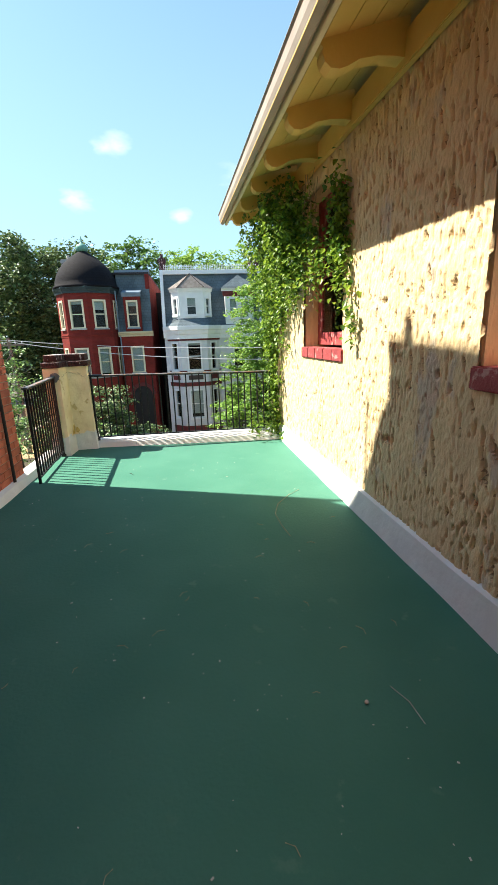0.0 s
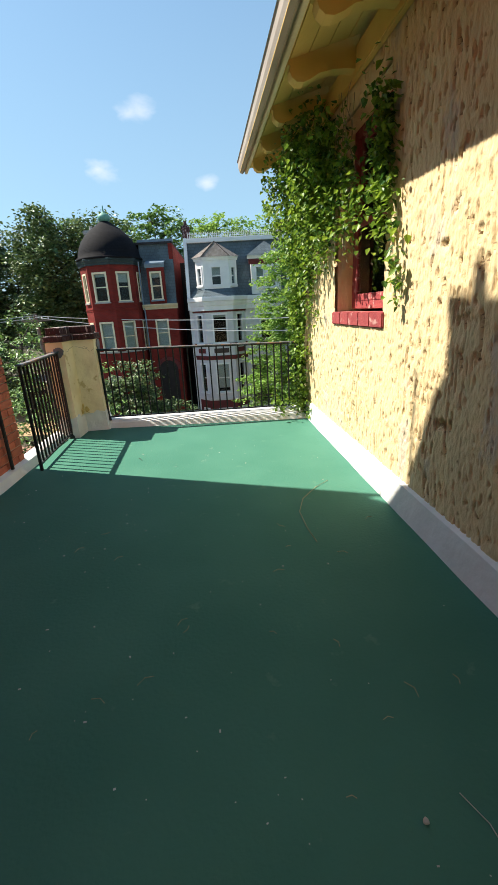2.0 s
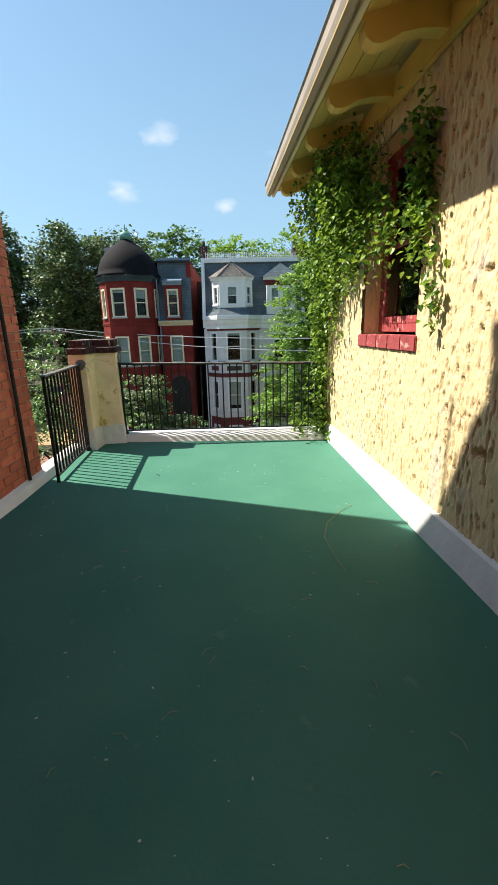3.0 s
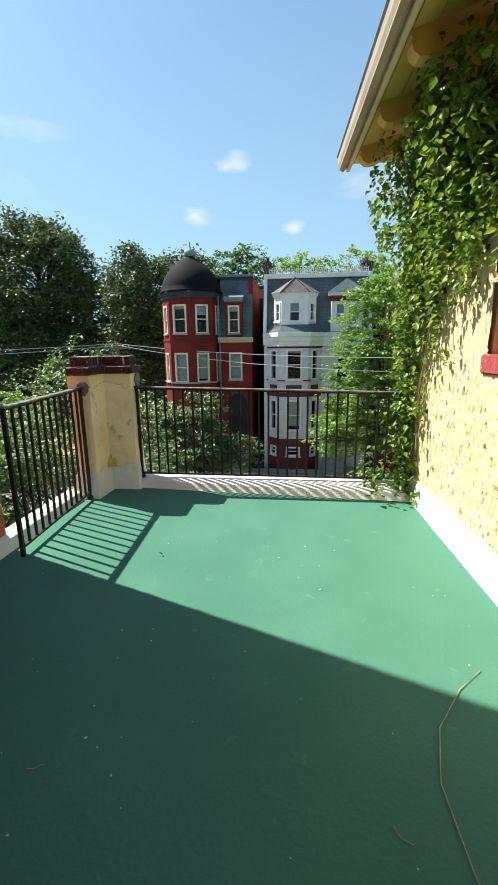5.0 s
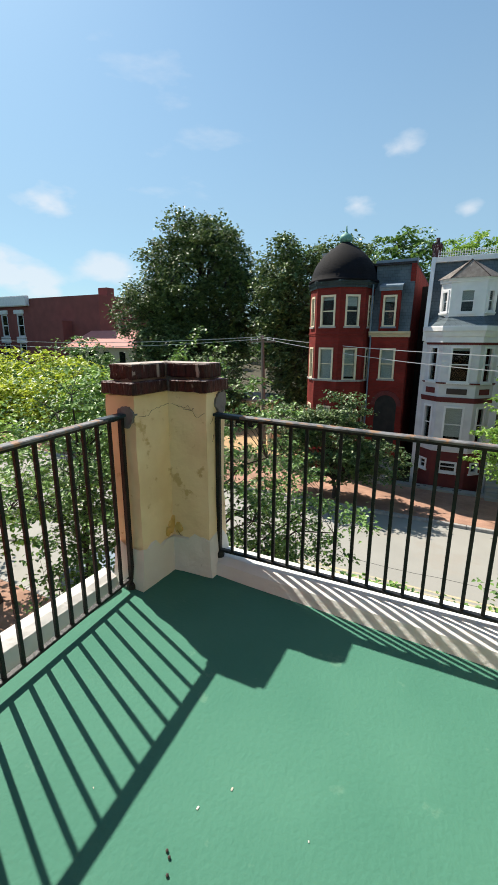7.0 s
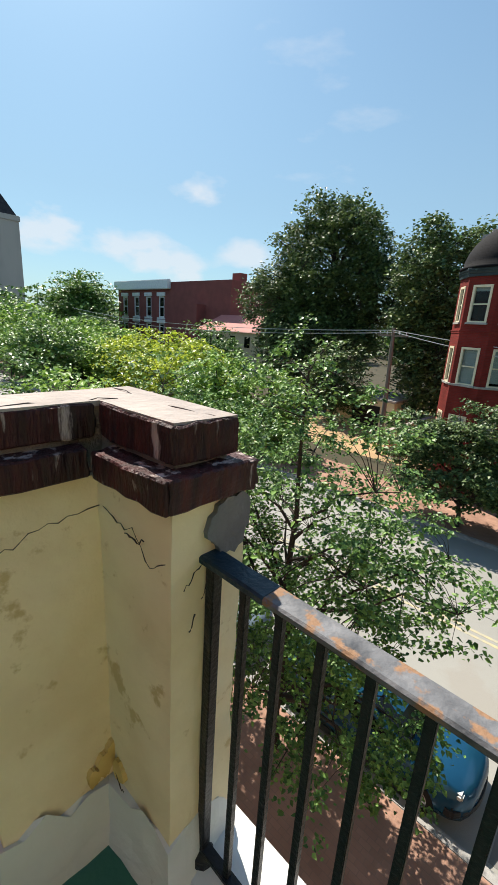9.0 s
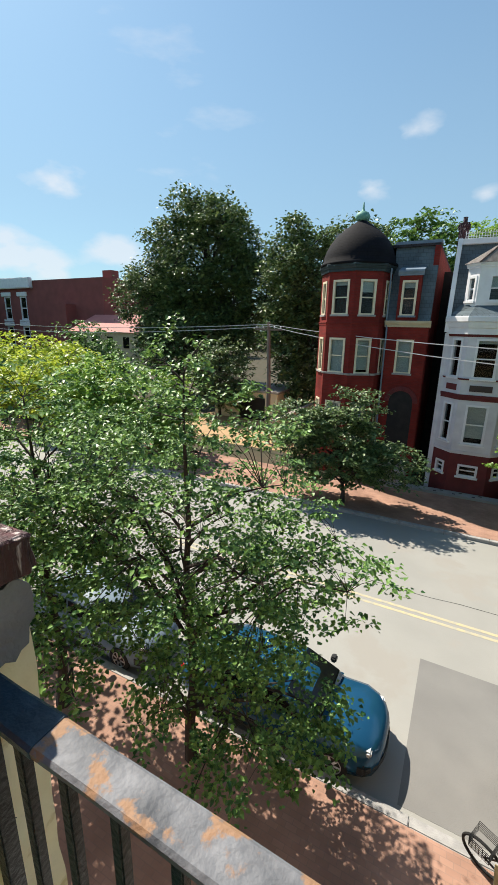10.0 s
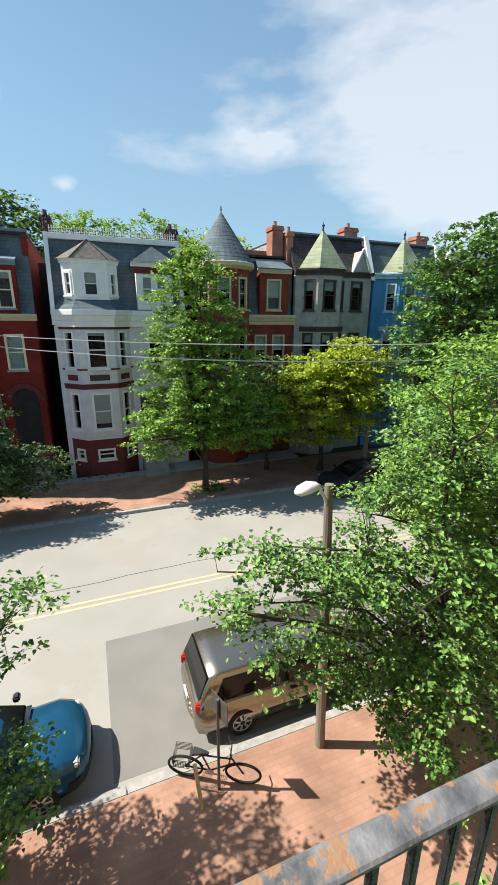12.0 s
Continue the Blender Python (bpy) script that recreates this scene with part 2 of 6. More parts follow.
M["eave"] = mat("ochre_eave_paint", (0.76, 0.54, 0.17), (0.68, 0.47, 0.14), rough=0.6, scale=3, bump=0.15, bscale=30)
M["creampaint"] = mat("cream_trim_paint", (0.78, 0.69, 0.50), (0.70, 0.61, 0.43), rough=0.5, scale=4, bump=0.1, bscale=40)
M["gutter"] = mat("brown_gutter_metal", (0.46, 0.39, 0.31), (0.38, 0.32, 0.25), rough=0.4, scale=3)
M["redwood"] = mat("red_window_paint", (0.38, 0.075, 0.075), (0.29, 0.055, 0.06), rough=0.6, scale=8, bump=0.35, bscale=60, spot=(0.52, 0.28, 0.25), spot_scale=14, spot_at=0.57)
# near-black colour in place of shade in rooms and recesses
M["dark"] = mat("shade_black", (0.03, 0.028, 0.026), (0.02, 0.02, 0.02), rough=0.9)
M["glass"] = glass_mat("window_glass")
M["houseglass"] = glass_mat("old_house_glass", (0.8, 0.84, 0.84), 1.28)
M["blind"] = mat("pale_blind_cloth", (0.74, 0.75, 0.73), (0.64, 0.66, 0.65), rough=0.9, scale=2, stretch_z=5)
M["curtain"] = mat("white_curtain_cloth", (0.80, 0.80, 0.78), (0.70, 0.71, 0.70), rough=0.9, scale=7, stretch_z=0.3)
M["whitepaint"] = mat("white_house_paint", (0.80, 0.80, 0.80), (0.71, 0.71, 0.72), rough=0.6, scale=2.0, bump=0.1, bscale=20)
M["greypaint"] = mat("pale_grey_painted_brick", (0.68, 0.67, 0.69), (0.58, 0.575, 0.60), rough=0.75, scale=1.8, bump=0.3, bscale=30)
M["rhbrick"] = brick_mat("red_house_brick", (0.21, 0.026, 0.020), (0.165, 0.021, 0.017), (0.14, 0.032, 0.026))
M["chbrick"] = brick_mat("brown_red_house_brick", (0.24, 0.042, 0.027), (0.19, 0.034, 0.023), (0.18, 0.07, 0.05))
M["redband"] = mat("red_brown_band_paint", (0.15, 0.030, 0.030), (0.115, 0.026, 0.027), rough=0.7, scale=3)
M["slate"] = brick_mat("grey_slate_roof", (0.118, 0.152, 0.172), (0.100, 0.130, 0.148), (0.075, 0.095, 0.108), 0.25, 0.18, "xz", 0.01, 0.6)
M["darkslate"] = brick_mat("dark_slate_roof", (0.055, 0.050, 0.055), (0.042, 0.038, 0.042), (0.02, 0.02, 0.02), 0.25, 0.18, "xz", 0.01, 0.6)
M["greenslate"] = brick_mat("pale_green_tin_shingle", (0.36, 0.40, 0.27), (0.31, 0.35, 0.24), (0.2, 0.22, 0.15), 0.3, 0.22, "xz", 0.008, 0.5)
M["dome"] = brick_mat("black_dome_shingle", (0.009, 0.009, 0.012), (0.007, 0.007, 0.010), (0.004, 0.004, 0.005), 0.2, 0.16, "xz", 0.008, 0.5)
M["copper"] = mat("green_copper", (0.16, 0.36, 0.28), (0.12, 0.28, 0.23), rough=0.6, scale=6)
M["tintrim"] = mat("blue_grey_tin_trim", (0.20, 0.26, 0.32), (0.15, 0.20, 0.25), rough=0.5, scale=3)
M["darktrim"] = mat("dark_green_black_cornice", (0.030, 0.045, 0.048), (0.020, 0.032, 0.035), rough=0.5, scale=4, spot=(0.07, 0.11, 0.10), spot_scale=3, spot_at=0.6)
M["cream"] = mat("cream_cornice_paint", (0.55, 0.47, 0.30), (0.47, 0.40, 0.27), rough=0.6, scale=3)
M["bluepaint"] = mat("bright_blue_house_paint", (0.075, 0.27, 0.50), (0.062, 0.23, 0.44), rough=0.65, scale=2, bump=0.2, bscale=30)
M["paleblue"] = mat("pale_blue_trim_paint", (0.42, 0.58, 0.70), (0.36, 0.52, 0.64), rough=0.6, scale=2)
M["greybrick"] = mat("weathered_grey_stone", (0.40, 0.38, 0.36), (0.30, 0.285, 0.27), rough=0.85, scale=2.2, bump=0.4, bscale=15, spot=(0.22, 0.2, 0.19), spot_scale=2, spot_at=0.62)
M["darkbrown"] = mat("dark_brown_trim", (0.07, 0.05, 0.045), (0.05, 0.038, 0.035), rough=0.6, scale=3)
M["chimney"] = brick_mat("chimney_brick", (0.40, 0.17, 0.12), (0.34, 0.14, 0.10), (0.3, 0.2, 0.16))
M["road"] = mat("sunbleached_asphalt", (0.305, 0.298, 0.276), (0.27, 0.265, 0.246), rough=0.9, scale=0.5, bump=0.25, bscale=60, spot=(0.285, 0.27, 0.245), spot_scale=0.35, spot_at=0.55)
M["roadpatch"] = mat("newer_asphalt_patch", (0.20, 0.195, 0.185), (0.175, 0.17, 0.163), rough=0.9, scale=0.9, bump=0.3, bscale=60)
M["tar"] = mat("tar_seal", (0.035, 0.035, 0.036), rough=0.7)
M["yellowline"] = mat("yellow_road_paint", (0.50, 0.41, 0.24), (0.36, 0.34, 0.27), rough=0.8, scale=6)
M["paver"] = brick_mat("brick_pavement", (0.350, 0.208, 0.154), (0.305, 0.180, 0.133), (0.28, 0.18, 0.138), 0.205, 0.105, "xy", 0.006, 0.3)
M["kerb"] = mat("granite_kerb", (0.36, 0.35, 0.34), (0.27, 0.265, 0.26), rough=0.85, scale=6, bump=0.4, bscale=40)
M["concrete"] = mat("pale_concrete", (0.34, 0.34, 0.32), (0.27, 0.27, 0.255), rough=0.9, scale=1.6, bump=0.3, bscale=30)
M["soil"] = mat("garden_soil", (0.075, 0.06, 0.04), (0.05, 0.05, 0.03), rough=1.0, scale=0.6, bump=0.6, bscale=8)
M["gravel"] = mat("tan_gravel", (0.42, 0.29, 0.16), (0.34, 0.23, 0.13), rough=1.0, scale=0.8, bump=0.5, bscale=12)
M["bark"] = mat("grey_bark", (0.060, 0.050, 0.042), (0.034, 0.029, 0.025), rough=0.95, scale=6, bump=0.9, bscale=22, stretch_z=0.25)
M["poleWood"] = mat("weathered_pole_wood", (0.22, 0.19, 0.155), (0.15, 0.13, 0.105), rough=0.9, scale=8, bump=0.5, bscale=30, stretch_z=0.12)
M["leaf"] = leaf_mat("maple_leaf", (0.022, 0.078, 0.018), (0.205, 0.360, 0.082), 0.14)
M["leaflight"] = leaf_mat("young_maple_leaf", (0.075, 0.19, 0.028), (0.29, 0.45, 0.085), 0.26)
M["leafyellow"] = leaf_mat("yellow_green_leaf", (0.16, 0.25, 0.020), (0.44, 0.52, 0.06), 0.34)
M["leafdark"] = leaf_mat("dark_magnolia_leaf", (0.020, 0.060, 0.022), (0.190, 0.270, 0.095), 0.13)
M["vine"] = leaf_mat("creeper_leaf", (0.024, 0.085, 0.014), (0.24, 0.38, 0.040), 0.30)
M["carblue"] = mat("blue_car_paint", (0.014, 0.085, 0.17), (0.012, 0.076, 0.155), rough=0.14, metal=0.35, scale=2, spec=0.5)
M["vantan"] = mat("tan_van_paint", (0.36, 0.32, 0.265), (0.33, 0.29, 0.24), rough=0.24, metal=0.9, scale=2)
M["carglass"] = mat("dark_car_glass", (0.006, 0.007, 0.008), (0.005, 0.006, 0.007), rough=0.05, spec=0.3)
M["rubber"] = mat("tyre_rubber", (0.02, 0.02, 0.02), rough=0.85, scale=8)
M["alloy"] = mat("wheel_alloy", (0.55, 0.55, 0.56), (0.45, 0.45, 0.46), rough=0.3, metal=0.9, scale=5)
M["redlens"] = mat("red_lamp_lens", (0.55, 0.02, 0.015), (0.45, 0.02, 0.015), rough=0.15)
M["blackplastic"] = mat("black_plastic", (0.025, 0.025, 0.026), rough=0.5)
M["lampgrey"] = mat("pale_grey_lamp_paint", (0.62, 0.64, 0.66), (0.55, 0.57, 0.59), rough=0.4, scale=5)
M["wire"] = mat("pale_cable", (0.55, 0.55, 0.55), (0.45, 0.45, 0.45), rough=0.5, scale=5)
M["blackwire"] = mat("black_cable", (0.03, 0.03, 0.03), rough=0.6)
M["signmetal"] = mat("dull_sign_metal", (0.16, 0.15, 0.14), (0.11, 0.105, 0.10), rough=0.5, metal=0.6, scale=6)
M["farbrick"] = mat("far_red_brick", (0.26, 0.085, 0.075), (0.21, 0.07, 0.062), rough=0.9, scale=0.5)
M["towerstone"] = mat("pale_tower_stone", (0.46, 0.43, 0.40), (0.36, 0.34, 0.32), rough=0.9, scale=0.15, stretch_z=0.2)
M["pinkroof"] = mat("faded_red_metal_roof", (0.55, 0.20, 0.17), (0.48, 0.17, 0.15), rough=0.7, scale=0.6)
M["stain"] = mat("rusty_ochre_stain", (0.74, 0.54, 0.22), (0.60, 0.40, 0.12), rough=0.9, scale=12)
M["litter"] = mat("pale_litter", (0.6, 0.6, 0.56), (0.45, 0.42, 0.36), rough=0.8, scale=20)
M["twig"] = mat("dry_stem", (0.42, 0.36, 0.22), (0.30, 0.25, 0.15), rough=0.8, scale=20)

# ---- building blocks ----


def quad_box(bm, x0, y0, z0, x1, y1, z1, m=None):
    vs = [bm.verts.new((x, y, z)) for z in (z0, z1) for x, y in ((x0, y0), (x1, y0), (x1, y1), (x0, y1))]
    if m is not None:
        for v in vs:
            v.co = m @ v.co
    for f in ((3, 2, 1, 0), (4, 5, 6, 7), (0, 1, 5, 4), (1, 2, 6, 5), (2, 3, 7, 6), (3, 0, 4, 7)):
        bm.faces.new([vs[i] for i in f])
    return vs


def prism(bm, pts, z0, z1, m=None):
    """Upright prism on a plan polygon, counter-clockwise."""
    lo = [bm.verts.new((x, y, z0)) for x, y in pts]
    hi = [bm.verts.new((x, y, z1)) for x, y in pts]
    if m is not None:
        for v in lo + hi:
            v.co = m @ v.co
    k = len(pts)
    bm.faces.new(lo[::-1])
    bm.faces.new(hi)
    for i in range(k):
        bm.faces.new((lo[i], lo[(i + 1) % k], hi[(i + 1) % k], hi[i]))


def loft(bm, rings, cap=True, closed=True):
    """Skin over rings of equally many points."""
    rows = [[bm.verts.new(p) for p in r] for r in rings]
    k = len(rows[0])
    for a, b in zip(rows, rows[1:]):
        for i in range(k if closed else k - 1):
            bm.faces.new((a[i], a[(i + 1) % k], b[(i + 1) % k], b[i]))
    if cap:
        bm.faces.new(rows[0][::-1])
        bm.faces.new(rows[-1])


def tube(bm, pts, radii, sides=6):
    """A tapered round stem along points."""
    rings = []
    pts = [Vector(p) for p in pts]
    for i, p in enumerate(pts):
        d = (pts[min(i + 1, len(pts) - 1)] - pts[max(i - 1, 0)]).normalized()
        u = d.orthogonal().normalized() if abs(d.z) < 0.95 else Vector((1, 0, 0)).cross(d).normalized()
        w = d.cross(u)
        r = radii[i] if isinstance(radii, (list, tuple)) else radii
        rings.append([p + r * (math.cos(a) * u + math.sin(a) * w) for a in [2 * math.pi * j / sides for j in range(sides)]])
    loft(bm, rings)


def turned(bm, profile, centre=(0, 0), sides=20):
    """A solid of revolution from (radius, z)."""
    rings = [[(centre[0] + max(r, 0.004) * math.cos(2 * math.pi * j / sides), centre[1] + max(r, 0.004) * math.sin(2 * math.pi * j / sides), z)
              for j in range(sides)] for r, z in profile]
    loft(bm, rings)


def finish(name, bm, material, bevel=0.0, smooth=False):
    if bevel:
        bmesh.ops.bevel(bm, geom=bm.edges[:], offset=bevel, segments=2, affect="EDGES", clamp_overlap=True)
    bmesh.ops.recalc_face_normals(bm, faces=bm.faces[:])
    me = bpy.data.meshes.new(name)
    bm.to_mesh(me)
    bm.free()
    me.materials.append(M[material])
    if smooth:
        me.shade_smooth()
    return me


def part(name, bm, material, parent=None, label="", bevel=0.0, smooth=False, m=None):
    """Links a bmesh as one mesh object under its thing or part."""
    ob = new(name, finish(name, bm, material, bevel, smooth))
    if parent is not None:
        ob.parent = parent
    if m is not None:
        ob.matrix_basis = m
    return tagged(ob, label) if label else ob


def thing(name, label, category, m=None, group="", kind=""):
    ob = new(name)
    if m is not None:
        ob.matrix_basis = m
    return tagged(ob, label, category, group, kind)


def solo(name, bm, material, label, category="", kind="", bevel=0.0, smooth=False, m=None, group=""):
    return tagged(part(name, bm, material, None, "", bevel, smooth, m), label, category, group, kind)


def bm_box(*a):
    bm = bmesh.new()
    quad_box(bm, *a)
    return bm


def panel(bm, x0, x1, z0, z1, y0, y1, holes, m=None):
    """A wall between y0 and y1 with openings (x0, x1, z0, z1) cut right through, in one piece."""
    xs = sorted({x0, x1, *[h[0] for h in holes], *[h[1] for h in holes]})
    zs = sorted({z0, z1, *[h[2] for h in holes], *[h[3] for h in holes]})
    solid = lambda i, j: 0 <= i < len(xs) - 1 and 0 <= j < len(zs) - 1 and not any(
        h[0] < (xs[i] + xs[i + 1]) / 2 < h[1] and h[2] < (zs[j] + zs[j + 1]) / 2 < h[3] for h in holes)
    grid = {}

    def vert(i, j, k):
        if (i, j, k) not in grid:
            p = Vector((xs[i], (y0, y1)[k], zs[j]))
            grid[i, j, k] = bm.verts.new(m @ p if m is not None else p)
        return grid[i, j, k]
    for i in range(len(xs) - 1):
        for j in range(len(zs) - 1):
            if not solid(i, j):
                continue
            bm.faces.new((vert(i, j, 0), vert(i + 1, j, 0), vert(i + 1, j + 1, 0), vert(i, j + 1, 0)))
            bm.faces.new((vert(i, j + 1, 1), vert(i + 1, j + 1, 1), vert(i + 1, j, 1), vert(i, j, 1)))
            for a, b, di, dj in (((i, j), (i, j + 1), -1, 0), ((i + 1, j + 1), (i + 1, j), 1, 0), ((i + 1, j), (i, j), 0, -1), ((i, j + 1), (i + 1, j + 1), 0, 1)):
                if not solid(i + di, j + dj):
                    bm.faces.new((vert(*a, 0), vert(*b, 0), vert(*b, 1), vert(*a, 1)))

# ---- the ground, the street and the building under the terrace ----
ROAD_Z, WALK_Z, ALLEY_Y = -6.76, -6.62, 24.8
solo("ground", bm_box(-600, -600, -7.2, 600, 900, -6.80), "soil", "dark garden soil ground reaching to the horizon", "ground", "structure")
solo("road", bm_box(-260, 5.72, -7.0, 260, 17.62, ROAD_Z), "road", "pale sunbleached asphalt road", "road", "structure")
solo("road_patch", bm_box(-2.05, 5.9, ROAD_Z - 0.1, 14.0, 9.8, ROAD_Z + 0.004), "roadpatch", "darker newer asphalt repair in the road", "road", "structure")
for y0 in (11.45, 11.70):
    solo("road_line", bm_box(-200, y0, ROAD_Z - 0.05, 200, y0 + 0.11, ROAD_Z + 0.004), "yellowline", "worn yellow centre line painted on asphalt", "road marking", "structure")
solo("pavement_near", bm_box(-120, 0.36, -7.0, 120, 5.52, WALK_Z), "paver", "red brick pavement with tree shade", "pavement", "structure")
solo("pavement_far", bm_box(-9.6, 17.82, -7.0, 120, 21.95, WALK_Z), "paver", "red brick pavement across the road", "pavement", "structure")
solo("pavement_far_b", bm_box(-120, 17.82, -7.0, -9.604, 21.95, WALK_Z), "paver", "red brick pavement across the road", "pavement", "structure")
solo("alley_ground", bm_box(-24.0, ALLEY_Y, -7.0, -9.6, 70, WALK_Z - 0.02), "gravel", "tan gravel yard beside the red house", "ground", "structure")


def kerb_row(y0, y1, x0, x1, label):
    kerb = thing("kerb", label, "kerb", kind="structure")
    rng = random.Random(4)
    x = x0
    while x < x1:
        ln = rng.uniform(1.5, 2.1)
        bm = bm_box(x + 0.006, y0 + rng.uniform(-0.008, 0.008), -7.0, x + ln - 0.006, y1, WALK_Z + 0.006 + rng.uniform(-0.006, 0.01))
        part("kerb_stone", bm, "kerb", kerb, bevel=0.015)
        x += ln


kerb_row(5.52, 5.72, -24, 24, "pale granite kerb along the brick pavement")
kerb_row(17.62, 17.82, -30, 40, "granite kerb of the far pavement")
seam = bmesh.new()
rng = random.Random(8)
pts = [(-30 + i * 0.8, 12.75 + 0.05 * math.sin(i * 0.7) + rng.uniform(-0.03, 0.03), ROAD_Z + 0.003) for i in range(75)]
loft(seam, [[(x, y - 0.012, z), (x, y + 0.012, z), (x, y + 0.012, z - 0.02), (x, y - 0.012, z - 0.02)] for x, y, z in pts])
solo("road_seam", seam, "tar", "thin dark tar seam in the asphalt", "road", "structure")

# the building that carries the terrace
base = bmesh.new()
quad_box(base, -3.16, -9.0, -7.0, 8.0, 0.17, -0.30)
solo("wall_base", base, "stucco", "yellow stucco building under the terrace", "wall", "structure")
solo("floor", bm_box(-3.10, -7.2, -0.26, 0.40, 0.10, 0.0), "deck", "worn green painted roof terrace floor", "floor", "structure")

# ---- the terrace: house wall with windows and eave ----
WM = pose(0.05, -1.9, 0, 0, 0, 92.29)      # along the wall, out of the wall, up
HOLES = [(-0.41, 0.73, 1.29, 2.76), (-3.22, -2.10, 1.25, 2.76)]
wall = bmesh.new()
panel(wall, -5.28, 2.14, -0.3, 3.08, -0.32, -0.03, HOLES)
wall_house = solo("wall_house", wall, "stucco", "rough yellow stucco house wall with deep trowel marks", "wall", "structure", m=WM)


def stucco_skin():
    s0, s1, z0, z1, step = -4.6, 2.14, 0.10, 3.06, 0.0095
    ns, nz = int((s1 - s0) / step), int((z1 - z0) / (step * 1.4))
    verts, faces, pits, pit_shade = [], [], [], []
    for j in range(nz + 1):
        z = z0 + (z1 - z0) * j / nz
        for i in range(ns + 1):
            s = s0 + (s1 - s0) * i / ns
            w = noise.noise((s * 3.1, z * 2.3, 7.0))
            t = noise.noise((s * 52 + 3.0 * w, z * 9.5 + 2 * w, 1.0)) + 0.30 * noise.noise((s * 95, z * 45, 2.0))
            big = noise.noise((s * 1.4, z * 1.1, 3.0))
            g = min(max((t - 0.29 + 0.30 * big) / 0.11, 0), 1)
            h = -0.021 * g * g * (3 - 2 * g) + 0.005 * noise.noise((s * 50, z * 22, 5.0)) + 0.004 * noise.noise((s * 9, z * 6, 9.0))
            verts.append((s, h, z))
            pits.append(g)
    def inside(s, z):
        return any(h[0] + 0.004 < s < h[1] - 0.004 and h[2] + 0.004 < z < h[3] - 0.004 for h in HOLES)
    for j in range(nz):
        for i in range(ns):
            s, z = s0 + (i + 0.5) * (s1 - s0) / ns, z0 + (j + 0.5) * (z1 - z0) / nz
            if not inside(s, z):
                a = j * (ns + 1) + i
                faces.append((a, a + ns + 1, a + ns + 2, a + 1))
                pit_shade.append(int(pits[a] + pits[a + ns + 2] > 1.25))
    me = bpy.data.meshes.new("stucco_coat")
    me.from_pydata(verts, [], faces)
    me.materials.append(M["stucco"])
    me.materials.append(M["pit"])      # shade of the deep trowel marks, put into the colour
    me.polygons.foreach_set("material_index", pit_shade)
    me.shade_smooth()
    ob = new("stucco_coat", me)
    ob.parent = wall_house


stucco_skin()
# end return of the wall at the street side and the house mass behind it
mass = bmesh.new()
quad_box(mass, -5.28, -6.0, -0.3, 2.10, -5.7, 2.98)
quad_box(mass, 1.85, -5.7, -0.3, 2.13, -0.33, 2.98)
quad_box(mass, -5.28, -5.7, -0.3, -5.0, -0.33, 2.98)
quad_box(mass, -5.0, -5.7, 2.75, 1.85, -0.33, 2.98)
solo("wall_house_back", mass, "stucco", "yellow stucco side and back walls of the house", "wall", "structure", m=WM)
# invented wall out of view; its height limits sky light on the terrace
solo("wall_rear", bm_box(-3.17, -7.5, -0.3, 6.5, -7.2, 2.7), "stucco", "added unseen yellow stucco wall behind the terrace", "wall", "structure")

# white coated upstand along the wall
cant = bmesh.new()
rings = []
for i in range(57):
    s = -5.2 + 7.3 * i / 56
    wob = 0.012 * noise.noise((s * 1.7, 0, 2))
    rings.append([(s, 0.062 + wob, -0.01), (s, 0.050 + wob, 0.05), (s, 0.026, 0.185 + wob), (s, -0.02, 0.205 + wob), (s, -0.05, -0.01)])
loft(cant, rings)
solo("trim_wall_foot", cant, "whitecoat", "white coated upstand along the stucco wall", "trim", "structure", m=WM)


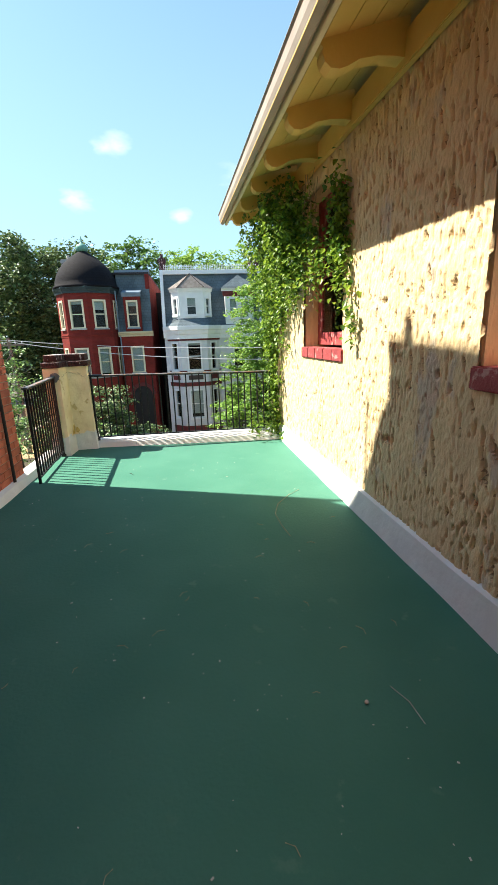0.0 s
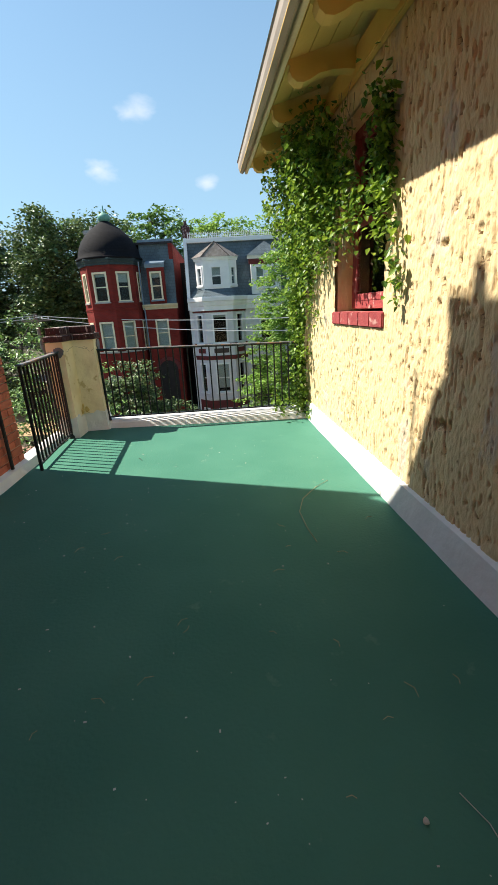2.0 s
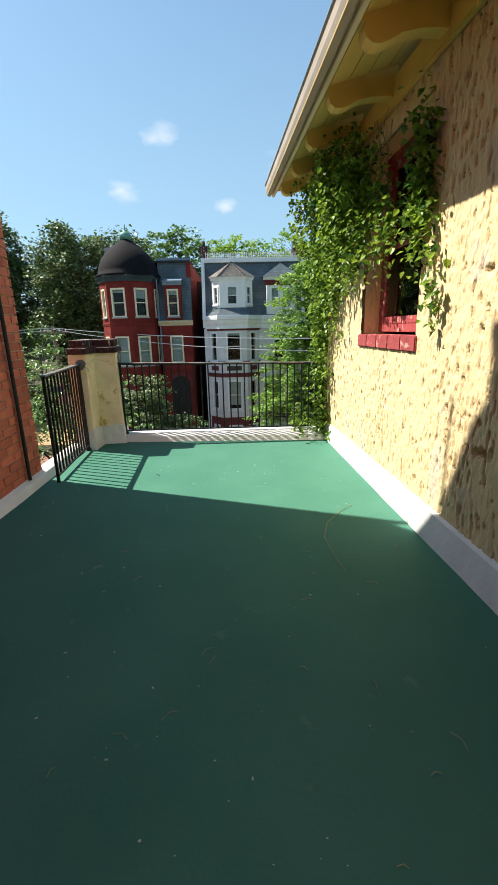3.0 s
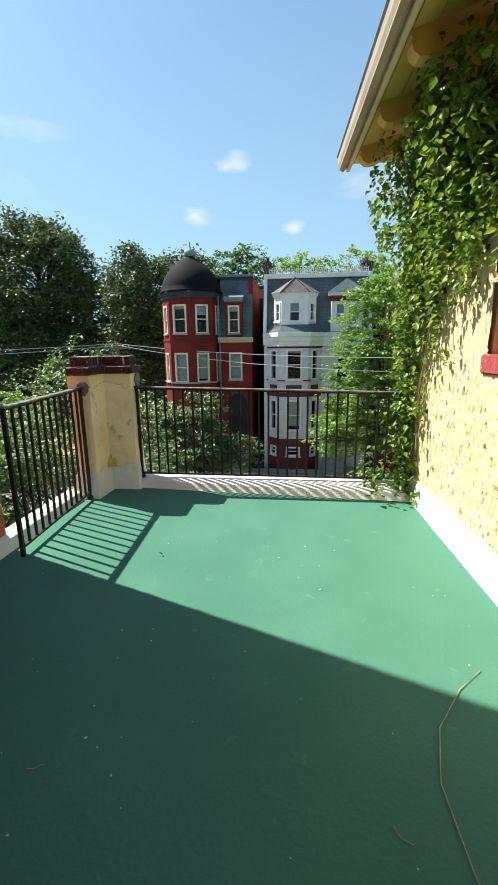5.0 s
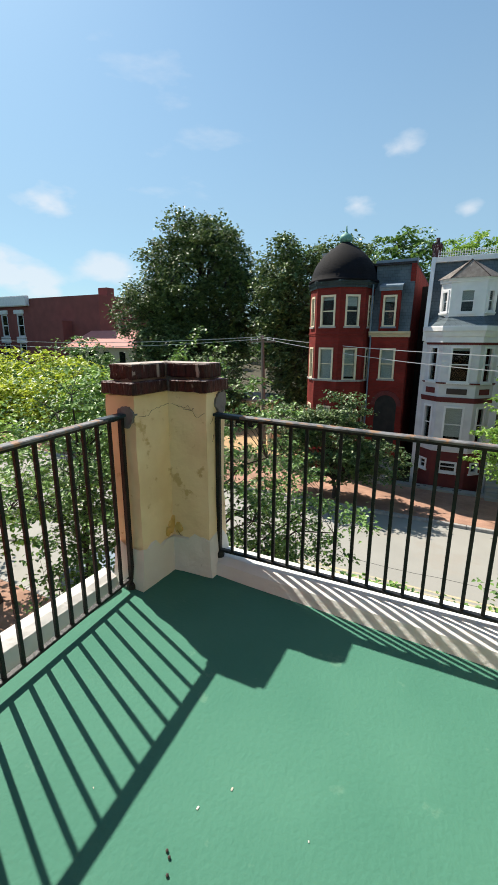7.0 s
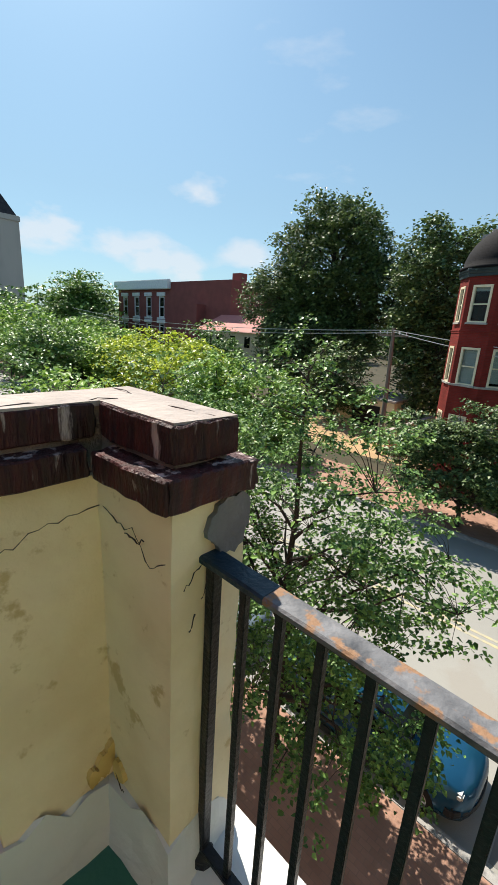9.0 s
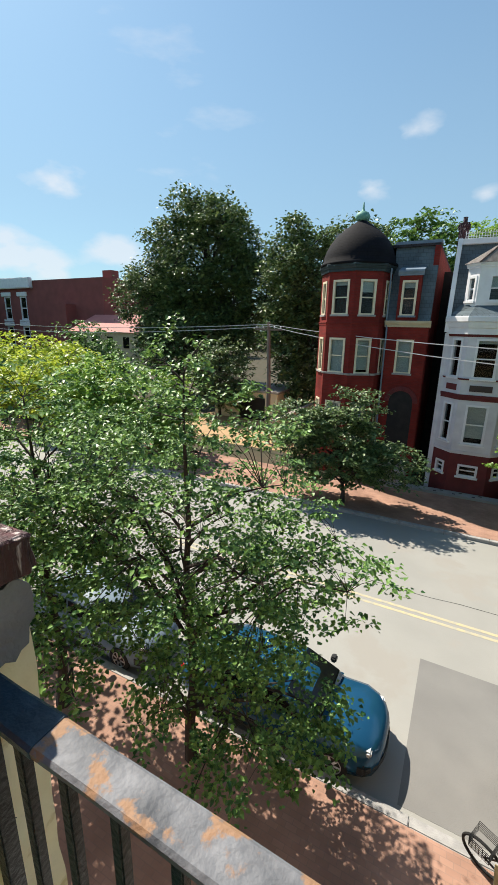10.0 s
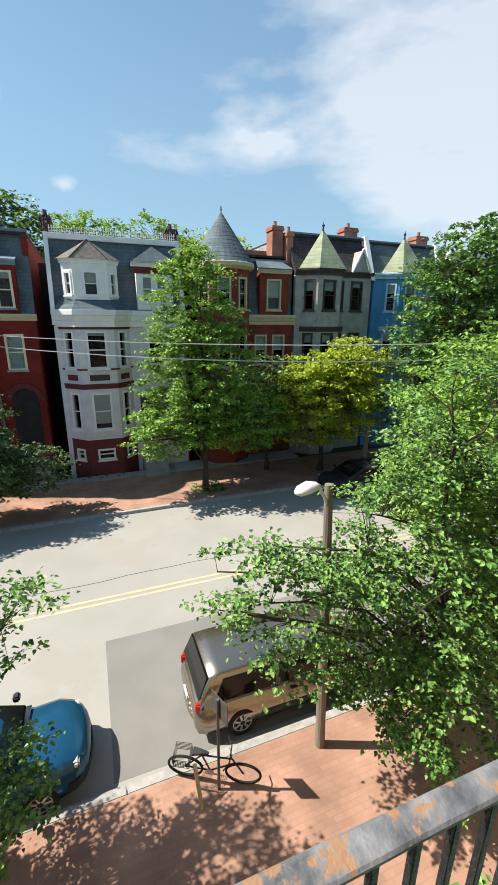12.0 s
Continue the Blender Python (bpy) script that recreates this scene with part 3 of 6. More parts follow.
def window_red(name, hole, sill_out, label):
    s0, s1, z0, z1 = hole
    win = thing(name, label, "window", WM, kind="structure")
    fr = bmesh.new()
    d0, d1 = -0.26, -0.17
    quad_box(fr, s0, d0, z0 + 0.03, s0 + 0.07, d1, z1)
    quad_box(fr, s1 - 0.07, d0, z0 + 0.03, s1, d1, z1)
    quad_box(fr, s0 + 0.07, d0, z1 - 0.07, s1 - 0.07, d1, z1)
    quad_box(fr, s0 + 0.07, d0, z0 + 0.03, s1 - 0.07, d1, z0 + 0.10)
    part("window_frame", fr, "redwood", win, bevel=0.004)
    zm = (z0 + z1) / 2
    sash = bmesh.new()
    for a, b, dd in ((z0 + 0.10, zm + 0.02, -0.20), (zm - 0.02, z1 - 0.07, -0.235)):
        quad_box(sash, s0 + 0.07, dd, a, s0 + 0.12, dd + 0.03, b)
        quad_box(sash, s1 - 0.12, dd, a, s1 - 0.07, dd + 0.03, b)
        quad_box(sash, s0 + 0.12, dd, a, s1 - 0.12, dd + 0.03, a + 0.06)
        quad_box(sash, s0 + 0.12, dd, b - 0.045, s1 - 0.12, dd + 0.03, b)
    part("sash", sash, "redwood", win, bevel=0.003)
    for a, b, dd in ((z0 + 0.16, zm - 0.025, -0.187), (zm + 0.04, z1 - 0.115, -0.222)):
        pane = part("pane", bm_box(s0 + 0.115, dd, a - 0.005, s1 - 0.115, dd + 0.005, b + 0.005), "glass", win)
        pane.visible_shadow = False
    sill = bmesh.new()
    k = 5
    for i in range(k):      # the sill is laid of painted bricks on edge
        a = s0 - 0.03 + (s1 - s0 + 0.06) * i / k
        quad_box(sill, a + 0.0008, -0.13, z0 - 0.10, a + (s1 - s0 + 0.06) / k - 0.0008, sill_out, z0 + 0.012)
    part("window_sill", sill, "redwood", win, "worn dark red painted brick sill", bevel=0.008)
    cur = bmesh.new()
    loft(cur, [[(s0 + 0.1 + (s1 - s0 - 0.2) * i / 40, -0.262 + 0.012 * math.sin(i * 1.1), z0 + 0.05), (s0 + 0.1 + (s1 - s0 - 0.2) * i / 40, -0.262 + 0.012 * math.sin(i * 1.1), z1)] for i in range(41)], False, False)
    part("curtain", cur, "curtain", win, "grey curtain behind the glass", smooth=True)
    return win


window_red("window_1", HOLES[0], 0.018, "red framed sash window half hidden by creeper")
window_red("window_2", HOLES[1], 0.018, "sash window with a dark red sill")

# eave: frieze, boards, scalloped rafter tails, fascia and gutter
EOUT, EZ = 0.575, 3.03
eave = bmesh.new()
for i in range(7):
    o0, o1 = -0.30 + 0.96 * i / 7, -0.30 + 0.96 * (i + 1) / 7 - 0.006
    za, zb = EZ + 0.20 - 0.16 * (o0 / EOUT), EZ + 0.20 - 0.16 * (o1 / EOUT)
    loft(eave, [[(s, o0, za), (s, o1, zb), (s, o1, zb + 0.03), (s, o0, za + 0.03)] for s in (-5.28, 2.74)])
EM = WM @ pose(2.85, 0, 0, 0, -1.95, 0) @ pose(-2.78, 0, 0)      # the eave falls a little along the wall
roof_eave = thing("eave", "ochre painted roof eave with scalloped rafter tails", "eave", EM, kind="structure")
part("soffit_board", eave, "eave", roof_eave)
part("frieze_board", bm_box(-5.28, 0.004, 2.99, 2.16, 0.05, 3.16), "eave", roof_eave, bevel=0.006)
part("fascia", bm_box(-5.28, EOUT - 0.02, EZ - 0.005, 2.76, EOUT + 0.012, EZ + 0.15), "creampaint", roof_eave, bevel=0.004)
part("barge_board", bm_box(2.72, -0.3, EZ + 0.06, 2.75, EOUT - 0.022, EZ + 0.30), "creampaint", roof_eave, bevel=0.004)
gut = bmesh.new()
gp = [(0, 0.14), (0.0, 0.02), (0.03, 0.0), (0.075, 0.012), (0.095, 0.06), (0.10, 0.115), (0.115, 0.13), (0.112, 0.137), (0.092, 0.118), (0.085, 0.065), (0.07, 0.024), (0.03, 0.012), (0.012, 0.03), (0.012, 0.14)]
loft(gut, [[(s, EOUT + 0.016 + a * 0.8, EZ + 0.005 + b) for a, b in gp] for s in (-5.28, 2.78)])
part("gutter", gut, "gutter", roof_eave, "dull brown-grey metal gutter")


def rafter_tail():
    bm = bmesh.new()
    prof = [(0.0, 0.21), (0.0, 0.03), (0.08, 0.035), (0.18, 0.03), (0.28, 0.01), (0.34, -0.022), (0.39, -0.040), (0.44, -0.038), (0.475, -0.012), (0.49, 0.025), (0.485, 0.05), (0.50, 0.06)]
    top = [(0.50, EZ + 0.055), (0.0, EZ + 0.195)]
    poly = [(o, EZ - 0.03 + z) for o, z in prof[1:]] + [(o, z) for o, z in top]
    loft(bm, [[(s, o + 0.03, z) for o, z in poly] for s in (-0.05, 0.05)])
    return finish("rafter_tail", bm, "eave")


tail = rafter_tail()
for i in range(11):
    ob = new("rafter_tail", tail)
    ob.parent = roof_eave
    ob.matrix_basis = pose(2.41 - 0.735 * i, 0, 0)
roof = bmesh.new()
loft(roof, [[(s, EOUT + 0.05, EZ + 0.155), (s, -6.3, EZ + 1.75), (s, -6.3, EZ + 1.83), (s, EOUT + 0.05, EZ + 0.185)] for s in (-5.28, 2.80)])
solo("roof_house", roof, "darkslate", "dark shingle roof of the house", "roof", "structure", m=EM)

# ---- parapets, corner pier, railings ----
front = bmesh.new()
rings = []
for i in range(25):
    x = -3.05 + 3.12 * i / 24
    inner = -0.03 - 0.20 * (i / 24) + 0.01 * noise.noise((x * 2, 0, 4))
    t = 0.095 + 0.012 * noise.noise((x * 1.5, 3, 4))
    rings.append([(x, inner, -0.02), (x, inner + 0.04, t - 0.03), (x, inner + 0.09, t), (x, 0.13, t + 0.01), (x, 0.19, t - 0.02), (x, 0.19, -0.32)])
loft(front, rings)
solo("parapet_front", front, "whitecoat", "low white coated parapet under the railing", "parapet", "structure")
side = bmesh.new()
rings = []
for i in range(41):
    y = -7.18 + 6.75 * i / 40
    w = 0.012 * noise.noise((y * 2, 0, 8))
    rings.append([(-3.02 + w, y, -0.02), (-3.06 + w, y, 0.075 + w), (-3.10, y, 0.10 + w), (-3.15, y, 0.11), (-3.17, y, -0.32)])
loft(side, rings)
solo("parapet_side", side, "whitecoat", "low white coated kerb along the terrace side", "parapet", "structure")

pier = thing("corner_pier", "cracked yellow rendered corner pier with a worn brick cap", "pier", kind="structure")
L0 = [(-3.10, -0.360), (-2.91, -0.360), (-2.905, -0.08), (-2.645, -0.07), (-2.645, 0.128), (-3.10, 0.128)]


def wob_pier(z0, z1, pts, name, material, amp, label="", rows=22, seed=0, ragged=0.0, flare=0.0):
    bm = bmesh.new()
    per = []
    for i, (x, y) in enumerate(pts):
        x2, y2 = pts[(i + 1) % len(pts)]
        n = max(2, int(math.hypot(x2 - x, y2 - y) / 0.05))
        per += [(x + (x2 - x) * k / n, y + (y2 - y) * k / n) for k in range(n)]
    cx, cy = -3.02, 0.09
    rings = []
    for j in range(rows + 1):
        z = z0 + (z1 - z0) * j / rows
        ring = []
        for x, y in per:
            d = amp * (noise.noise((x * 5, y * 5, z * 4 + seed)) + 0.5 * noise.noise((x * 14, y * 14, z * 11 + seed)))
            v = Vector((x - cx, y - cy))
            v *= 1 + (d + flare * (1 - j / rows) ** 2) / max(v.length, 0.1)
            ring.append((cx + v.x, cy + v.y, z + (j / rows) * ragged * (noise.noise((x * 9, y * 9, seed)) + 0.6 * noise.noise((x * 27, y * 27, seed)))))
        rings.append(ring)
    loft(bm, rings)
    return part(name, bm, material, pier, label, smooth=False)


wob_pier(-0.02, 1.13, L0, "render_coat", "pier", 0.014, rows=40)


def grown(pts, d, outer=None):
    """The plan of the pier moved out by d inside the corner and by outer on the street sides."""
    o = d if outer is None else outer
    return [(x + (d if x > -3.0 else -o), y + (o if y > 0.1 else -d)) for x, y in pts]


wob_pier(-0.02, 0.225, [(x + (0.012 if x > -3.0 else -0.012), y + (-0.012 if y < 0.1 else 0.012)) for x, y in L0], "white_foot", "whitecoat", 0.02, "flaking white coating round the foot", rows=8, seed=3, ragged=0.085, flare=0.03)
# two courses of brick and a cement top
G1, G2 = grown(L0, 0.030, 0.004), grown(L0, -0.006, -0.026)
core = bmesh.new()
prism(core, grown(L0, -0.02, -0.045), 1.12, 1.285)
part("mortar_bed", core, "mortar", pier)


def course(pts, z0, z1, blen, seed, sunk=0.006):
    rng = random.Random(seed)
    for i, (x, y) in enumerate(pts):
        x2, y2 = pts[(i + 1) % len(pts)]
        ln = math.hypot(x2 - x, y2 - y)
        n = max(1, round(ln / blen))
        a = math.atan2(y2 - y, x2 - x)
        for k in range(n):
            u0, u1 = ln * k / n + 0.004, ln * (k + 1) / n - 0.004
            bm = bm_box(u0, rng.uniform(-0.006, 0.004), z0 + rng.uniform(0, 0.005), u1, 0.06, z1 - rng.uniform(0, sunk))
            bmesh.ops.bevel(bm, geom=bm.edges[:], offset=0.004, segments=1, affect="EDGES")
            bmesh.ops.subdivide_edges(bm, edges=[e for e in bm.edges if e.calc_length() > 0.02], cuts=5, use_grid_fill=True)
            off = rng.uniform(0, 50)
            for v in bm.verts:      # chipped and weathered
                v.co += Vector((noise.noise(v.co * 30 + Vector((off, 0, 0))), noise.noise(v.co * 26 + Vector((0, off, 0))) + 0.5 * noise.noise((v.co.x * 90 + off, 0, 0)), noise.noise(v.co * 30 + Vector((0, 0, off))))) * 0.0055
            part("brick", bm, "capbrick", pier, m=pose(x, y, 0, 0, 0, math.degrees(a)))


course(G1, 1.135, 1.205, 0.20, 1)
course(G2, 1.210, 1.290, 0.20, 2, 0.001)
wob_pier(1.280, 1.2925, grown(L0, -0.012, -0.032), "cement_top", "captop", 0.010, "pale cracked cement top with broken edges", rows=2, seed=9)


def blotch(name, material, centre, normal, r, seed, label, h1=0.006, tall=1.1):
    """A ragged smear of mortar standing a little proud."""
    rng = random.Random(seed)
    c, nn = Vector(centre), Vector(normal)
    u = Vector((0, 0, 1)).cross(nn).normalized()
    ring = []
    for k in range(28):
        a = 2 * math.pi * k / 28
        q = r * (0.92 + 0.22 * rng.random() + 0.10 * math.sin(3 * a + seed))
        ring.append((q * math.cos(a), q * tall * math.sin(a)))
    bm = bmesh.new()
    loft(bm, [[c + u * p + Vector((0, 0, q)) + nn * h for p, q in ring] for h in (-0.03, h1)])
    part(name, bm, material, pier, label)


blotch("mortar_patch", "patch", (-2.639, 0.074, 1.062), (1, 0, 0), 0.058, 5, "grey mortar smear round the rail fixing")
blotch("mortar_patch", "patch", (-2.965, -0.367, 1.02), (0, -1, 0), 0.050, 6, "grey mortar smear round the rail fixing")


for sy, sz, sr, sk in ((-0.10, 0.290, 0.024, 7), (-0.135, 0.268, 0.017, 8), (-0.080, 0.325, 0.016, 10)):
    blotch("stain", "stain", (-2.897, sy, sz), (1, 0, 0), sr, sk, "rusty ochre stain low in the corner", 0.002 + 0.0004 * sk, 1.6)
blotch("stain", "stain", (-2.86, -0.082, 0.28), (0, -1, 0), 0.026, 9, "rusty ochre stain low in the corner", 0.004, 1.3)


def crack(pts, width=0.0014):
    """A dark jagged crack in the render, a little proud of it so that it shows on the uneven face."""
    bm = bmesh.new()
    rr = random.Random(len(pts))
    fine = []
    for a, b in zip(pts, pts[1:]):
        fine += [Vector(a).lerp(Vector(b), k / 4) + Vector((0, 0, rr.uniform(-0.007, 0.007))) for k in range(4)]
    fine.append(Vector(pts[-1]))
    tube(bm, fine, [width * rr.uniform(0.45, 1.1) for _ in fine], 4)
    part("crack", bm, "darkbrown", pier)


for a, b, c in (((-2.64, 0.055), (-2.78, 0.03), (-3.06, 0.045)), ((-2.93, -0.36), (-2.95, -0.2), (-2.92, -0.02))):      # cracks across the cement top
    crack([(*a, 1.292), (*b, 1.2915), (*c, 1.292)], 0.0022)
FX, FY0 = -2.893, -0.086      # the two inner faces of the pier
crack([(FX, -0.36, 1.02), (FX, -0.30, 1.01), (FX, -0.24, 1.035), (FX, -0.16, 1.055), (FX, -0.07, 1.06)])
crack([(-2.88, FY0, 1.06), (-2.82, FY0, 1.04), (-2.76, FY0, 1.05), (-2.70, FY0 + 0.002, 0.99), (-2.65, FY0 + 0.004, 1.02)])
crack([(-2.79, FY0, 1.035), (-2.75, FY0, 1.03), (-2.72, FY0 + 0.002, 1.04)], 0.002)
crack([(-2.87, FY0, 0.27), (-2.85, FY0, 0.24), (-2.83, FY0, 0.235)], 0.002)
crack([(-2.632, 0.0, 1.0), (-2.632, -0.025, 0.985), (-2.632, -0.05, 0.955)])
crack([(-2.632, 0.012, 0.95), (-2.632, -0.004, 0.915)])
crack([(-2.632, -0.02, 0.88), (-2.632, -0.035, 0.85)], 0.002)
crack([(-2.632, 0.035, 0.74), (-2.632, 0.05, 0.70)], 0.001)


def railing(name, a, b, zt0, zt1, zb, spacing, label, foot=0.09):
    """Flat handrail, bottom bar and square balusters from a to b."""
    a, b = Vector((*a, 0)), Vector((*b, 0))
    d = b - a
    ln = d.length
    ang = math.degrees(math.atan2(d.y, d.x))
    m = pose(a.x, a.y, 0, 0, 0, ang)
    rail = thing(name, label, "railing", m)
    rng = random.Random(int(ln * 100))
    bm = bmesh.new()
    hw = 0.026
    n = 30
    rings = []
    for i in range(n + 1):
        u = -0.02 + (ln + 0.04) * i / n
        z = zt0 + (zt1 - zt0) * i / n + 0.003 * noise.noise((u * 3, 0, 1))
        w = hw + 0.0015 * noise.noise((u * 9, 4, 1))
        rings.append([(u, -w, z - 0.014), (u, w, z - 0.014), (u, w + 0.001, z - 0.004), (u, w - 0.004, z), (u, -w + 0.004, z), (u, -w - 0.001, z - 0.004)])
    loft(bm, rings)
    part("handrail", bm, "railtop", rail, "flat iron handrail with flaking paint and rust")
    coat = bmesh.new()
    loft(coat, [[(u, y * 1.04, z + (0.0012 if k > 1 else -0.0012)) for k, (_, y, z) in enumerate(rings[j])] for j, u in enumerate((-0.018, 0.068, 0.157))])
    part("paint_coat", coat, "railpaint", rail, "remaining blue-black paint at the fixed end")
    sub = bm_box(0, -0.012, 0, ln, 0.012, 0.012)
    for v in sub.verts:
        v.co.z += zt0 + (zt1 - zt0) * v.co.x / ln - 0.029
    part("channel_bar", sub, "iron", rail)
    part("bottom_bar", bm_box(0, -0.014, zb - 0.008, ln, 0.014, zb + 0.008), "iron", rail, bevel=0.002)
    n = round(ln / spacing)
    for i in range(n + 1):
        u = ln * i / n
        r = 0.0085 if 0 < i < n else 0.013
        z1 = zt0 + (zt1 - zt0) * i / n - 0.016
        lo = foot if i in (0, n) else zb
        bb = bm_box(-r, -r, lo, r, r, z1)
        part("baluster" if 0 < i < n else "post", bb, "iron", rail, bevel=0.002, m=pose(u, 0, 0, 0, 0, rng.uniform(-2, 2)))
    f = bmesh.new()
    turned(f, [(0.0, foot - 0.005), (0.032, foot), (0.030, foot + 0.025), (0.016, foot + 0.04), (0.0, foot + 0.04)], (0, 0), 10)
    part("foot", f, "iron", rail)
    return rail


railing("front_railing", (-2.632, 0.03), (-0.08, 0.03), 1.005, 0.955, 0.135, 0.09, "black iron railing with a rusty flat handrail on the parapet")
railing("side_railing", (-2.985, -0.385), (-2.905, -1.47), 1.035, 1.015, 0.065, 0.09, "black iron railing between brick wall and corner pier", 0.0)

# ---- neighbouring brick building ----
NX, NY, NTOP = -3.10, -1.36, 5.72
nb = bmesh.new()
prof = [(NY - 0.012, -7.0), (NY - 0.012, 4.05), (-1.54, 4.42), (-1.63, 4.68), (-1.84, 5.29), (-1.94, 5.43), (-1.945, NTOP), (-9.0, NTOP), (-9.0, -7.0)]
loft(nb, [[(x, y, z) for y, z in prof] for x in (-9.0, NX - 0.012)])
wall_brick = solo("wall_neighbour", nb, "darkmortar", "tall red brick wall of the neighbouring building", "wall", "structure")
cop = bmesh.new()
loft(cop, [[(x, y, z) for y, z in ((-1.93, NTOP - 0.02), (-1.93, NTOP + 0.06), (-9.0, NTOP + 0.06), (-9.0, NTOP - 0.02))] for x in (-9.05, NX + 0.03)])
part("coping", cop, "whitecoat", wall_brick, "pale coping on the brick wall")
groove = bmesh.new()
tube(groove, [(NX + 0.03, NY - 0.30, 0.1), (NX + 0.03, NY - 0.30, NTOP - 0.4)], 0.016, 8)
part("cable", groove, "blackwire", wall_brick, "dark cable running up the brick wall")
vent = bmesh.new()
tube(vent, [(NX - 0.12, -2.11, NTOP - 0.2), (NX - 0.12, -2.11, NTOP + 0.36)], 0.05, 10)
part("vent_pipe", vent, "slab", wall_brick)
BL, BH, BJ = 0.205, 0.066, 0.010


def brick_mesh(lx):
    bm = bm_box(0, 0, 0, lx, 0.03, BH)
    bmesh.ops.bevel(bm, geom=[e for e in bm.edges if all(v.co.y < 0.001 for v in e.verts)], offset=0.004, segments=1, affect="EDGES")
    return finish("brick", bm, "brick")


full, half = brick_mesh(BL), brick_mesh(BL / 2 - BJ / 2)
rng = random.Random(12)
rest = bmesh.new()
count = 0
rows = int((NTOP - 0.2) / (BH + BJ))
for j in range(-6, rows):
    z = 0.02 + j * (BH + BJ)
    y = NY
    edge = NY if z < 4.0 else NY - 0.60 * (z - 4.0) / 1.4
    k = 0
    while y > -7.5:
        first = half if (j % 2 and k == 0) else full
        ln = BL if first is full else BL / 2 - BJ / 2
        if y <= edge + 0.01:
            push = rng.uniform(-0.003, 0.004)
            if -3.0 < y and 0.05 < z < 3.2 and count < 300:
                ob = new("brick", first)
                ob.parent = wall_brick
                ob.matrix_basis = pose(NX + push, y - ln, z, 0, 0, 90)
                count += 1
            elif z > 0.0:
                quad_box(rest, NX - 0.03, y - ln, z, NX + push, y, z + BH)
        y -= ln + BJ
        k += 1
# bricks of the street-side return
for j in range(-6, int(4.4 / (BH + BJ))):
    z = 0.02 + j * (BH + BJ)
    x = NX - (0 if j % 2 else -0.0)
    k = 0
    while x > -5.2:
        ln = BL if (j % 2 == 0 or k) else BL / 2
        quad_box(rest, x - ln, NY - 0.03, z, x, NY + rng.uniform(-0.003, 0.003), z + BH)
        x -= ln + BJ
        k += 1
ob = part("brickwork", rest, "brick", wall_brick)
tagged(ob, kind="stuff")

# ---- creeper on the house wall ----


def leaf_points(rng, centre, n, spread, size, droop=0.5, flat=None):
    """Lobed leaves, folded along the rib, scattered round a centre: six corners each."""
    vs = []
    for _ in range(n):
        c = Vector(centre) + Vector((rng.gauss(0, spread[0]), rng.gauss(0, spread[1]), rng.gauss(0, spread[2])))
        if flat is not None and c.y < flat:
            c.y = flat + abs(rng.gauss(0, 0.02))
        a = rng.uniform(0, 2 * math.pi)
        tip = Vector((math.cos(a), math.sin(a), -rng.uniform(0.1, 1.0) * droop * 1.6 + rng.uniform(-0.2, 0.5))).normalized()
        sidev = tip.cross(Vector((rng.uniform(-0.5, 0.5), rng.uniform(-0.5, 0.5), 1))).normalized()
        s = size * rng.uniform(0.55, 1.25)
        up = sidev.cross(tip) * s * 0.16
        vs.append((c, c + tip * s * 0.28 + sidev * s * 0.36 + up, c + tip * s * 0.62 + sidev * s * 0.25 + up * 0.5, c + tip * s,
                   c + tip * s * 0.62 - sidev * s * 0.25 + up * 0.5, c + tip * s * 0.28 - sidev * s * 0.36 + up))
    return vs


def leaf_mesh(name, quads, material):
    verts = [p[:] for q in quads for p in q]
    faces = []
    for i in range(len(quads)):
        a = 6 * i
        faces += [(a, a + 1, a + 2), (a, a + 2, a + 3), (a, a + 3, a + 4), (a, a + 4, a + 5)]
    me = bpy.data.meshes.new(name)
    me.from_pydata(verts, [], faces)
    me.materials.append(M[material])
    return me


